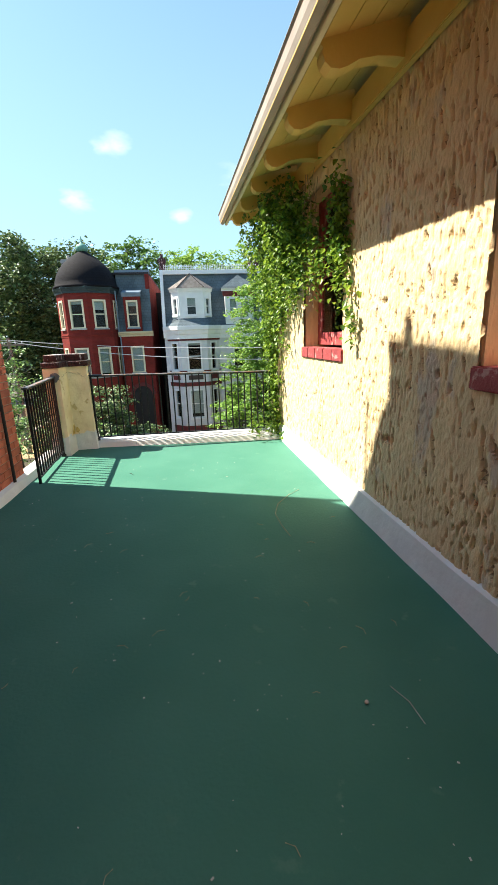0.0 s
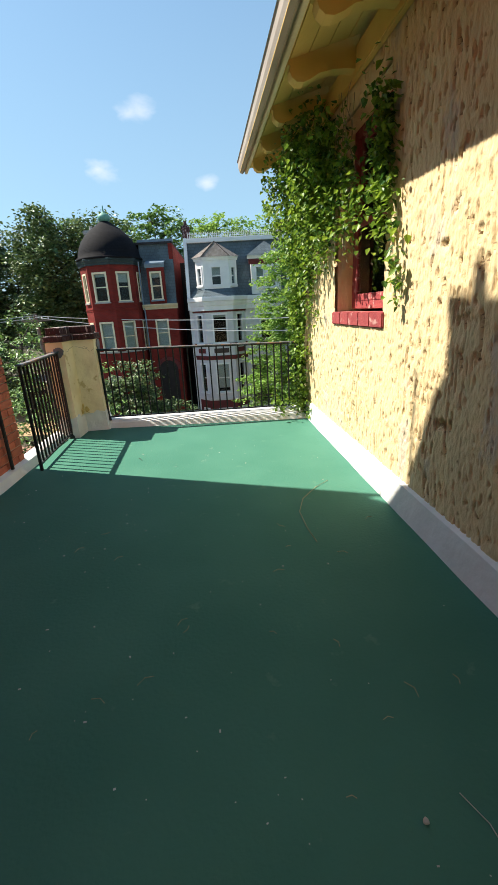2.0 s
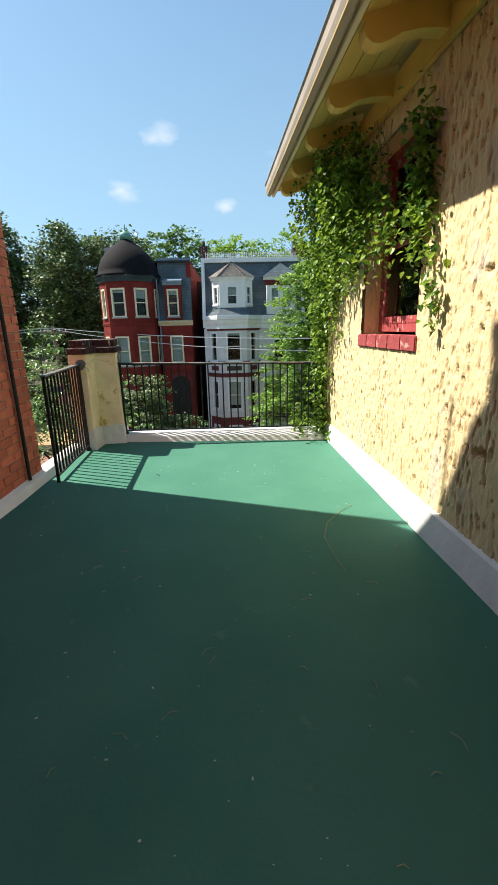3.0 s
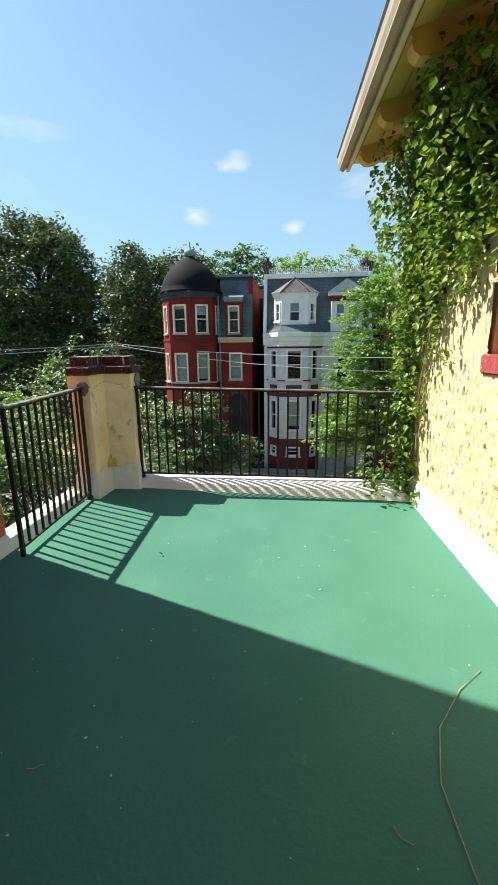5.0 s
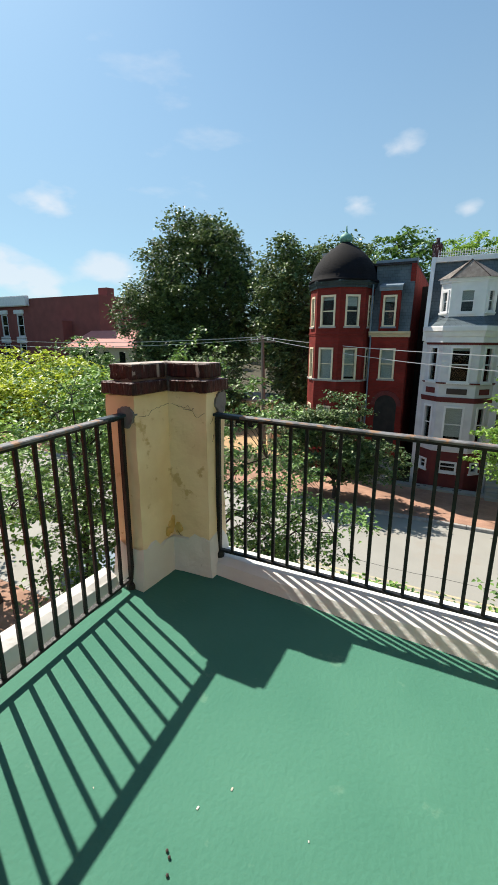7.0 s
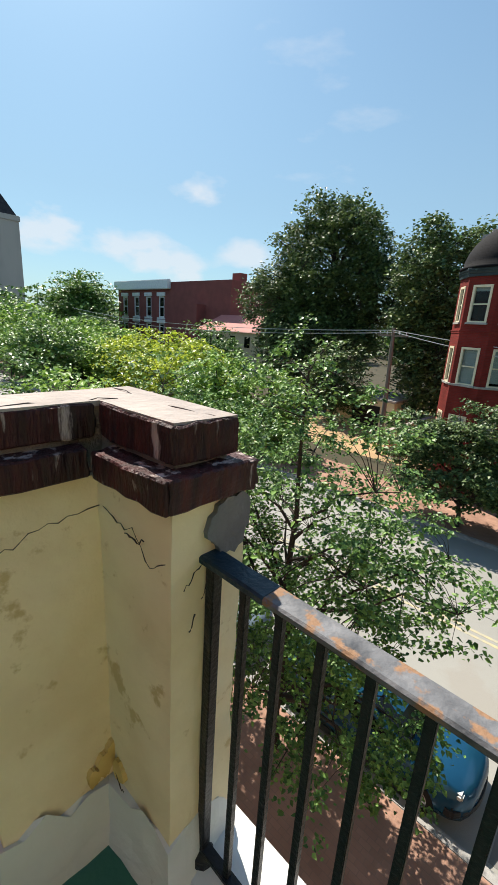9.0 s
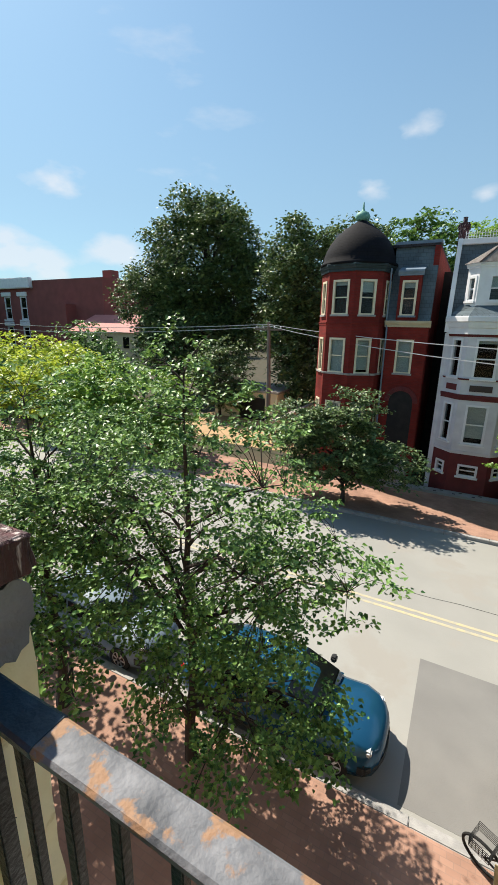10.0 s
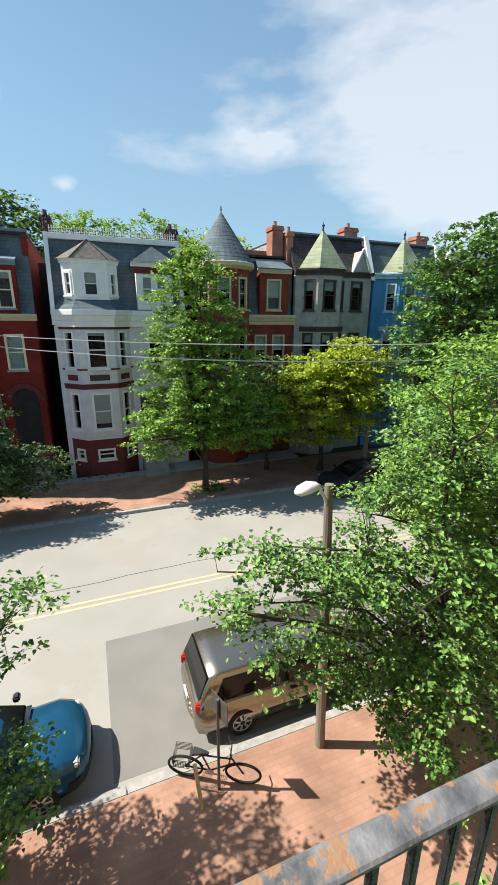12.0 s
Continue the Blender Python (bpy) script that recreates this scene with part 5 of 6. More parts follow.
add(CH, "turret_cornice", bm, "cream")
bm = bmesh.new()
prof = []
for k in range(12):      # shingle courses
    r0, z0 = 1.82 * (1 - k / 12.0), 4.82 + 2.68 * k / 12
    prof += [(r0, z0), (1.82 * (1 - (k + 0.95) / 12.0), 4.82 + 2.68 * (k + 0.9) / 12)]
turned(bm, prof + [(0.05, 7.5), (0.03, 7.75)], TC2, 28)
add(CH, "cone_roof", bm, "slate", "tall grey slate cone")
facade(CH, [(7.35, FY), (10.2, FY)], -7.0, 1.55, [[(0.35, 1.1, -0.8, 0.95, 0.5), (1.5, 2.3, -0.8, 0.95, 0.5), (0.35, 1.1, -4.2, -2.3, 0.5), (1.5, 2.4, -4.9, -2.3, 0)]], "chbrick", "front_wall", "cream", "cream")
band(CH, [(7.35, FY), (10.2, FY)], 1.55, 2.12, 0.25, "cream")
mansard(CH, 7.3, 10.1, 2.1, 5.15, 0.8, "slate")
facade(CH, [(7.95, FY - 0.08), (9.80, FY - 0.08)], 2.12, 4.45, [[(0.45, 1.35, 2.4, 4.1, 0.6)]], "chbrick", "dormer_wall", "cream", "cream", 0.5)
band(CH, [(7.85, FY - 0.08), (9.9, FY - 0.08)], 4.42, 4.66, 0.15, "cream", "dormer_cornice")
g3 = bmesh.new()
loft(g3, [[(7.75, FY - 0.25, 4.64), (10.0, FY - 0.25, 4.64), (9.7, FY + 0.9, 5.2), (8.05, FY + 0.9, 5.2)], [(7.75, FY - 0.25, 4.70), (10.0, FY - 0.25, 4.70), (9.7, FY + 0.9, 5.27), (8.05, FY + 0.9, 5.27)]])
add(CH, "dormer_roof", g3, "slate")
shell(CH, 3.45, 10.25, 5.4, 24.3, 36, "chbrick")
add(CH, "attic_wall", bm_box(7.6, 25.5, 5.3, 10.1, 26.0, 5.95), "chimney")
chimney(CH, 9.25, 9.95, 24.6, 25.5, 5.0, 7.25)
chimney(CH, 10.05, 10.45, 24.2, 24.8, 4.5, 6.9)

# -- grey stone house and blue house with pyramid bays


def pyramid_house(h, x0, x1, px0, px1, apex, wall, rooftile, trim, bayroof, ztop, holes, small_gable=None):
    bay = [(px0, FY), (px0 + 0.75, 22.65), (px1 - 0.75, 22.65), (px1, FY)]
    ll = (Vector(bay[1]) - Vector(bay[0])).length
    lm = px1 - px0 - 1.5
    ws = []
    for ln, w in ((ll, 0.62), (lm, 0.85), (ll, 0.62)):
        ws.append([(ln / 2 - w / 2, ln / 2 + w / 2, 2.42, 4.15, 0.35), (ln / 2 - w / 2, ln / 2 + w / 2, -0.8, 1.05, 0.3), (ln / 2 - w / 2, ln / 2 + w / 2, -4.2, -2.3, 0.3)])
    facade(h, bay, -7.0, 4.45, ws, wall, "bay_wall", trim, trim)
    band(h, bay, 1.15, 1.45, 0.08, trim, "band_course")
    band(h, bay, 4.42, 4.80, 0.22, trim)
    bm = bmesh.new()
    base_z = 4.78
    ax, az_ = apex
    ev = [(px0 - 0.2, FY, base_z), (px0 + 0.65, 22.4, base_z), (px1 - 0.65, 22.4, base_z), (px1 + 0.2, FY, base_z), (px1 - 0.4, FY + 0.9, base_z), (px0 + 0.4, FY + 0.9, base_z)]
    top = bm.verts.new((ax, FY - 0.1, az_))
    vs = [bm.verts.new(p) for p in ev]
    for i in range(6):
        bm.faces.new((vs[i], vs[(i + 1) % 6], top))
    bm.faces.new(vs[::-1])
    add(h, "bay_roof", bm, bayroof, "pointed pale green bay roof")
    fin = bmesh.new()
    turned(fin, [(0.07, az_ - 0.1), (0.05, az_ + 0.1), (0.09, az_ + 0.2), (0.02, az_ + 0.32), (0.0, az_ + 0.42)], (ax, FY - 0.1), 8)
    add(h, "finial", fin, "darkbrown")
    facade(h, [(x0, FY), (px0, FY)], -7.0, 4.45, [[]], wall, "front_wall", trim, trim)
    facade(h, [(px1, FY), (x1, FY)], -7.0, 4.45, [holes], wall, "front_wall", trim, trim)
    band(h, [(x0, FY), (x1, FY)], 4.42, 4.75, 0.2, trim)
    mansard(h, x0, x1, 4.72, ztop, 1.1, rooftile)
    fwl = bmesh.new()
    loft(fwl, [[(x1 - 0.12, FY - 0.2, 4.3), (x1 + 0.16, FY - 0.2, 4.3), (x1 + 0.16, FY + 1.5, 4.3), (x1 - 0.12, FY + 1.5, 4.3)], [(x1 - 0.12, FY + 0.95, ztop + 0.2), (x1 + 0.16, FY + 0.95, ztop + 0.2), (x1 + 0.16, FY + 1.5, ztop + 0.2), (x1 - 0.12, FY + 1.5, ztop + 0.2)]])
    add(h, "fire_wall", fwl, "whitepaint")
    if small_gable:
        gx = small_gable
        g = bmesh.new()
        loft(g, [[(gx - 0.6, y, 4.75), (gx + 0.6, y, 4.75), (gx, y, 6.0)] for y in (FY - 0.15, FY + 1.0)])
        add(h, "gable", g, wall)
        gb = bmesh.new()
        for a, b in (((gx - 0.7, FY - 0.2, 4.7), (gx, FY - 0.2, 6.1)), ((gx + 0.7, FY - 0.2, 4.7), (gx, FY - 0.2, 6.1))):
            tube(gb, [a, b], 0.07, 6)
        add(h, "barge_board", gb, "whitepaint")
    shell(h, x0, x1, ztop - 0.1, 24.4, 36, wall)
    chimney(h, x1 - 1.3, x1 - 0.3, 24.9, 25.7, ztop - 0.2, ztop + 0.75)


GH = house("grey_stone_house", 13.1, "weathered grey stone row house with pale green pointed bay roof")
pyramid_house(GH, 10.3, 15.75, 10.7, 13.75, (11.95, 7.0), "greybrick", "darkslate", "darkbrown", "greenslate", 6.85, [(0.5, 1.35, 2.42, 4.2, 0.2), (0.5, 1.35, -0.8, 1.05, 0.2), (0.5, 1.35, -4.2, -2.3, 0.3)], 14.85)
BH = house("blue_house", 18.8, "bright blue painted row house with pale green pointed bay roof")
pyramid_house(BH, 15.95, 21.6, 16.7, 19.9, (17.95, 6.95), "bluepaint", "slate", "paleblue", "greenslate", 6.75, [(0.4, 1.2, 2.42, 4.1, 0.8), (0.4, 1.2, -0.8, 1.05, 0.8)])
E2 = house("far_row_house", 24.6, "brown-red brick row house behind street trees")
facade(E2, [(21.8, FY), (27.4, FY)], -7.0, 5.8, [[(0.6, 1.4, 2.4, 4.1, 0.3), (2.4, 3.2, 2.4, 4.1, 0.3), (4.2, 5.0, 2.4, 4.1, 0.3), (0.6, 1.4, -0.8, 1.0, 0.3), (2.4, 3.2, -0.8, 1.0, 0.3), (4.2, 5.0, -0.8, 1.0, 0.3)]], "chbrick")
band(E2, [(21.8, FY), (27.4, FY)], 5.7, 6.4, 0.35, "whitepaint")
shell(E2, 21.75, 27.4, 6.2, 23.7, 36, "chbrick")

# front yards
solo("yard_slab", bm_box(-4.05, 21.95, -7.0, 0.75, 22.52, -6.50), "concrete", "pale concrete front yard slab with small studs", "paving", "structure")
solo("yard_slab_b", bm_box(2.0, 21.95, -7.0, 10.2, 23.3, -6.52), "concrete", "pale concrete front yard slab", "paving", "structure")
solo("yard_bed_b", bm_box(-24.0, 21.96, -7.0, -9.65, 24.79, -6.66), "soil", "shaded bare soil between pavement and gravel yard", "ground", "structure")
solo("yard_bed", bm_box(-9.55, 21.95, -7.0, -5.80, 23.3, -6.55), "soil", "planted front bed of the red house", "ground", "structure")
studs = thing("yard_stud", "dark square vents set in concrete slab", "vent")
studs.matrix_basis = pose(-1.5, 22.2, -6.5)
for i in range(3):
    for j in range(2):
        part("stud", bm_box(-1.2 + 0.9 * i + 0.3 * j, -0.15 + 0.25 * j, -0.01, -1.05 + 0.9 * i + 0.3 * j, -0.05 + 0.25 * j, 0.015), "darkbrown", studs)

# ---- trees ----


def tree(name, base, crowns, leaf, size, clusters, per, trunk_r, label, seed, bark="bark", fork=0.45, spread=0.32, inner=0.35, limbs=True, category="tree", sides=7, spray=1.0):
    """Tapered trunk, main limbs, twigs to every clump, and clumps of small leaves in the given crown volumes (centre, radii), with gaps."""
    rng = random.Random(seed)
    t = thing(name, label, category, pose(*base))
    b = Vector(base)
    tops = max(c[0][2] + c[1][2] for c in crowns) - b.z
    low = min(c[0][2] - c[1][2] for c in crowns) - b.z
    bm = bmesh.new()
    main = Vector((crowns[0][0][0], crowns[0][0][1], 0)) - Vector((b.x, b.y, 0))
    n = 9
    spine = [Vector((main.x * (i / n) ** 1.3 + 0.4 * trunk_r * math.sin(i * 1.9 + seed), main.y * (i / n) ** 1.3 + 0.4 * trunk_r * math.cos(i * 1.3 + seed), tops * 0.9 * i / n)) for i in range(n + 1)]
    tube(bm, spine, [trunk_r * (1.35 if i == 0 else 1.0 - 0.9 * i / n) for i in range(n + 1)], sides + 2)
    vol = [c[1][0] * c[1][1] * c[1][2] for c in crowns]

    def inside(lo):
        c, r = rng.choices([(c[0], c[1]) for c in crowns], vol)[0]
        while True:
            d = Vector((rng.uniform(-1, 1), rng.uniform(-1, 1), rng.uniform(-1, 1)))
            if lo < d.length < 1:
                return Vector((c[0] + d.x * r[0], c[1] + d.y * r[1], c[2] + d.z * r[2])) - b
    nodes = [(spine[i], trunk_r * (1 - 0.9 * i / n)) for i in range(2, n + 1)]
    for c, r in crowns[1:] + crowns[:1]:
        for k in range(6 if limbs else 2):
            a = 2 * math.pi * k / 6 + rng.uniform(-0.4, 0.4)
            p = Vector((c[0] + 0.72 * r[0] * math.cos(a), c[1] + 0.72 * r[1] * math.sin(a), c[2] + r[2] * rng.uniform(-0.3, 0.65))) - b
            h = min(max((p.z - 0.8 * math.hypot(p.x - main.x, p.y - main.y)) / tops, 0.16), 0.85)
            i = min(int(h * n / 0.9), n - 1)
            s = spine[i].lerp(spine[i + 1], rng.random())
            r0 = max(0.012, trunk_r * 0.5 * (1 - 0.8 * h))
            pts = [s.lerp(p, u) + Vector((rng.uniform(-1, 1), rng.uniform(-1, 1), 0)) * 0.06 * (p - s).length * (0 < u < 1) + Vector((0, 0, 0.10 * (p - s).length * math.sin(math.pi * u))) for u in (0, 0.25, 0.5, 0.75, 1)]
            tube(bm, pts, [r0 * (1 - 0.8 * u) for u in (0, 0.25, 0.5, 0.75, 1)], 6)
            nodes += [(q, r0 * (1 - 0.8 * u)) for q, u in zip(pts[2:], (0.5, 0.75, 1))]
    quads = []
    for k in range(clusters):
        p = inside(inner)
        if p.z + b.z < -6.3:
            continue
        if limbs:
            s, r0 = min(nodes, key=lambda q: (q[0] - p).length + 0.5 * max(0, q[0].z - p.z))
            rr = min(r0 * 0.7, max(0.006, 0.013 * (p - s).length))
            tube(bm, [s, s.lerp(p, 0.5) + Vector((0, 0, 0.08 * (p - s).length)), p], [rr, rr * 0.7, rr * 0.3], 4)
        sp = spread * rng.uniform(0.55, 1.3)
        out = Vector((p.x - main.x + rng.uniform(-1, 1) * 0.8, p.y - main.y + rng.uniform(-1, 1) * 0.8, rng.uniform(-0.5, 0.35)))
        out = out.normalized() if out.length > 0.05 else Vector((1, 0, 0))
        sd = Vector((-out.y, out.x, 0))
        for q in range(4):      # a flat spray of twigs reaching outwards
            c = p + out * sp * (0.75 * q - 0.9) * spray + sd * sp * rng.uniform(-0.7, 0.7) * (0.4 + 0.2 * q) + Vector((0, 0, rng.uniform(-0.15, 0.15) * sp))
            quads += leaf_points(rng, c, int(per * rng.uniform(0.15, 0.36)), (sp * (0.85 - 0.43 * spray), sp * (0.85 - 0.43 * spray), sp * (0.62 - 0.42 * spray)), size, 0.6)
    part("trunk", bm, bark, t)
    cr = new("crown", leaf_mesh("crown", quads, leaf))
    cr.parent = t
    return t


ST = "street tree"
# near side of the road
tree("street_tree", (-5.75, 4.8, WALK_Z), [((-5.8, 4.8, -1.7), (2.4, 2.0, 2.9)), ((-4.1, 4.85, -2.1), (1.5, 1.5, 1.1)), ((-8.0, 5.0, -1.6), (2.2, 1.8, 2.0)), ((-5.0, 4.5, -4.3), (2.1, 1.5, 1.5)), ((-5.9, 4.8, 0.9), (0.8, 0.8, 0.9)), ((-4.3, 5.1, -4.7), (1.3, 1.0, 0.9))],
     "leaf", 0.086, 620, 56, 0.11, "young maple street tree with airy green crown on brick pavement", 3, spread=0.21, fork=0.9)
tree("street_tree", (-8.9, 4.4, WALK_Z), [((-9.0, 4.4, -1.6), (2.0, 1.8, 2.6)), ((-8.2, 3.6, -4.4), (1.4, 1.2, 1.2))],
     "leaf", 0.11, 230, 42, 0.12, "young maple street tree with green crown", 4, spread=0.3)
tree("street_tree", (4.5, 4.6, WALK_Z), [((3.6, 4.6, -2.6), (2.2, 1.6, 2.9)), ((1.6, 4.4, -2.6), (1.9, 1.1, 1.1)), ((3.9, 4.3, 0.2), (1.5, 1.2, 1.3)), ((0.4, 4.6, -2.0), (1.1, 0.7, 0.75)), ((2.6, 4.1, -4.1), (1.1, 0.6, 1.3)), ((3.9, 3.4, -4.6), (1.7, 1.0, 1.5))],
     "leaf", 0.090, 540, 54, 0.12, "leaning young maple street tree with broken green crown", 5, spread=0.21, fork=0.8)
tree("street_tree", (6.8, 5.0, WALK_Z), [((6.4, 5.0, -1.4), (2.6, 1.7, 3.2)), ((5.9, 4.5, -4.4), (1.8, 1.3, 1.4))],
     "leaflight", 0.12, 520, 46, 0.13, "young maple street tree with green crown", 6, spread=0.3)
tree("street_tree", (-13.6, 4.6, WALK_Z), [((-13.6, 4.6, -2.6), (2.6, 2.2, 2.6))], "leaflight", 0.18, 190, 26, 0.14, "young maple street tree with light green crown", 7, spread=0.36)
tree("street_tree", (-19.5, 4.8, WALK_Z), [((-19.5, 4.8, -2.6), (3.0, 2.4, 2.8))], "leaf", 0.2, 190, 26, 0.14, "maple street tree with green crown", 8, spread=0.4)
# far side of the road
tree("street_tree", (3.3, 18.9, WALK_Z), [((3.2, 18.9, -1.2), (2.8, 2.2, 3.2)), ((3.0, 18.9, 2.2), (2.1, 1.8, 2.7)), ((3.0, 18.9, 4.2), (0.8, 0.8, 1.5)), ((1.2, 18.6, -3.2), (2.0, 1.4, 1.3)), ((5.2, 18.6, -2.9), (2.2, 1.5, 1.7))],
     "leaflight", 0.17, 820, 44, 0.14, "tall maple street tree with bright pointed crown", 11, spread=0.30)
tree("street_tree", (-6.5, 18.4, WALK_Z), [((-7.3, 18.4, -4.0), (2.7, 1.7, 1.8)), ((-5.0, 18.6, -4.4), (1.9, 1.4, 1.2)), ((-6.4, 18.4, -2.0), (1.3, 1.0, 1.1)), ((-8.6, 18.2, -2.7), (1.5, 1.2, 1.2))],
     "leafdark", 0.17, 520, 40, 0.10, "small spreading street tree before the red house", 12, spread=0.3)
tree("street_tree", (10.3, 19.4, WALK_Z), [((10.4, 19.4, -2.3), (3.7, 2.3, 2.6)), ((11.8, 19.2, -0.6), (2.4, 1.6, 1.6))],
     "leafyellow", 0.20, 600, 36, 0.15, "yellow-green street tree with wide crown", 13, spread=0.36)
tree("street_tree", (7.4, 20.6, WALK_Z), [((7.3, 20.6, -2.6), (2.0, 1.4, 2.6))], "leafdark", 0.2, 200, 26, 0.12, "dark green street tree in the shade", 14, spread=0.36)
tree("street_tree", (17.4, 17.0, WALK_Z), [((17.4, 17.0, 1.0), (3.9, 3.0, 6.0)), ((15.0, 16.6, -2.2), (3.0, 2.4, 2.8))],
     "leaf", 0.25, 820, 38, 0.26, "large green street tree towering over the houses", 15, spread=0.5)
tree("street_tree", (11.0, 9.5, WALK_Z), [((11.2, 9.5, -1.4), (3.4, 2.4, 3.4)), ((8.4, 9.0, -3.0), (1.9, 1.5, 1.8))],
     "leaflight", 0.18, 560, 42, 0.16, "leafy street tree with drooping crown", 16, spread=0.4)
tree("street_tree", (24.5, 18.2, WALK_Z), [((24.5, 18.2, 0.0), (4.2, 3.2, 5.6))], "leaf", 0.3, 330, 26, 0.25, "large green street tree", 17, spread=0.6)
# beyond the alley, left of the red house
tree("magnolia_tree", (-31.0, 43.0, -6.8), [((-30.4, 43.0, 7.6), (7.2, 5.6, 7.8)), ((-38.5, 43.0, 4.5), (4.8, 4.6, 3.9)), ((-25.5, 42.5, 5.0), (4.3, 4.2, 4.8)), ((-31.0, 41, 0.0), (8.0, 5.0, 5.0)), ((-34.6, 40.5, 11.0), (2.9, 2.6, 2.6)), ((-26.6, 40.0, 11.4), (3.0, 2.6, 3.0)), ((-36.6, 39.8, 6.6), (3.1, 2.6, 2.4)), ((-29.6, 38.6, 6.4), (3.2, 2.4, 2.4)), ((-31.5, 41.0, 14.0), (2.6, 2.4, 2.0)), ((-25.0, 39.4, 7.6), (2.6, 2.2, 2.2))],
     "leafdark", 0.40, 2100, 34, 0.55, "huge dark green domed tree behind the yard", 21, spread=0.60, inner=0.62, spray=0.25)
tree("background_tree", (-16.5, 37.0, -6.8), [((-16.6, 37, 5.2), (3.3, 3.2, 6.0)), ((-15.5, 36.5, -0.5), (3.6, 3.0, 5.0)), ((-12.0, 38, 8.6), (2.8, 2.5, 2.4))],
     "leafdark", 0.36, 760, 34, 0.35, "tall dark tree beside the red house", 22, spread=0.6, spray=0.3)
for i, (x, y, w, h, lf) in enumerate(((-8.0, 46, 5.0, 19.6, "leaf"), (-1.0, 48, 5.4, 19.0, "leaflight"), (6.0, 47, 5.4, 18.8, "leaflight"), (13, 50, 6, 18.6, "leafyellow"), (-20, 50, 5, 20, "leaf"))):
    tree("background_tree", (x, y, -6.8), [((x, y, h - 6.8 - 5.5), (w, 4, 5.5))], lf, 0.42, 330, 24, 0.3, "tree crown rising behind the row houses", 30 + i, spread=0.65)
for i, (x, y, w, z, hh, lf) in enumerate(((-19.5, 20.5, 2.4, -3.6, 2.8, "leaflight"), (-24.0, 19.5, 3.2, -3.4, 3.2, "leaflight"), (-29.5, 22, 3.8, -3.2, 3.4, "leafyellow"), (-36, 24, 4.4, -3.2, 3.8, "leafyellow"), (-44, 26, 5.0, -3.4, 4.0, "leafyellow"),
                                          (-53, 28, 5.5, -3.6, 4.0, "leaflight"), (-64, 28, 6.0, -3.4, 4.4, "leaflight"), (-22.5, 33, 3.0, -2.6, 3.4, "leafdark"), (-48, 40, 5, -3.0, 5, "leaf"), (-100, 46, 6, 3.0, 7.0, "leaf"), (-110, 50, 9, 4.0, 9.0, "leaf"), (-78, 36, 7, -3.2, 5, "leaf"), (-58, 20.5, 5.5, -3.0, 4.6, "leaf"), (-72, 23, 6.5, -2.6, 5.2, "leaflight"), (-88, 27, 7, -2.2, 5.6, "leaf"), (-84, 13, 6, -3.0, 4.6, "leaf"), (-104, 20, 8, -2.0, 6, "leaf"))):
    tree("yard_tree", (x, y, -6.8), [((x, y, z), (w, w * 0.8, hh)), ((x + w * 0.6, y - 1, z - 1.3), (w * 0.7, w * 0.6, hh * 0.6))], lf, 0.2 + abs(x) * 0.0055, 240, 26, 0.16, "bushy green tree in the yards beyond the road", 50 + i, spread=0.16 * w)
for i in range(34):      # the woods that close the distance
    az = radians(-86 + 5.2 * i)
    dist = 150 + 22 * math.sin(i * 2.1)
    x, y = -dist * math.sin(az), dist * math.cos(az)
    tree("distant_tree", (x, y, -6.8), [((x, y, 1.6), (12, 10, 8.4))], "leaf", 1.5, 120, 16, 0.5, "hazy distant tree on the horizon", 90 + i, spread=1.9, limbs=False)
rng = random.Random(77)
quads = []
for k in range(70):      # weeds rooted in the outer edge of the parapet and at a tree foot
    if k % 2:
        p = (rng.uniform(-1.95, -0.7), rng.uniform(0.19, 0.24), rng.uniform(0.02, 0.07))
        quads += leaf_points(rng, p, 8, (0.03, 0.012, 0.018), 0.035, 0.1)
    else:
        quads += leaf_points(rng, (rng.uniform(2.6, 4.2), rng.uniform(18.3, 19.4), WALK_Z + 0.12), 9, (0.12, 0.12, 0.08), 0.14, 0.2)
ob = new("weeds", leaf_mesh("weeds", quads, "leaf"))
tagged(ob, "low weeds in cracks of parapet and tree pit", "weeds", kind="stuff")

# ---- vehicles ----


def wheel(parent, x, y, r, side):
    bm = bmesh.new()
    prof = [(r * 0.62, -0.09), (r * 0.93, -0.10), (r, -0.06), (r, 0.06), (r * 0.93, 0.10), (r * 0.62, 0.09)]
    turned(bm, prof, (0, 0), 26)
    w = part("wheel", bm, "rubber", parent, m=pose(x, y, r) @ pose(0, 0, 0, 90 * side, 0, 0), smooth=True)
    rim = bmesh.new()
    turned(rim, [(0.0, 0.05), (r * 0.60, 0.055), (r * 0.64, 0.095), (r * 0.60, 0.10), (r * 0.54, 0.075), (r * 0.2, 0.085), (0, 0.09)], (0, 0), 24)
    ri = part("rim", rim, "alloy", w)
    sp = bmesh.new()
    for k in range(7):
        a = 2 * math.pi * k / 7
        quad_box(sp, r * 0.16, -0.022, 0.075, r * 0.58, 0.022, 0.098, pose(0, 0, 0, 0, 0, math.degrees(a)))
    part("spokes", sp, "alloy", w)


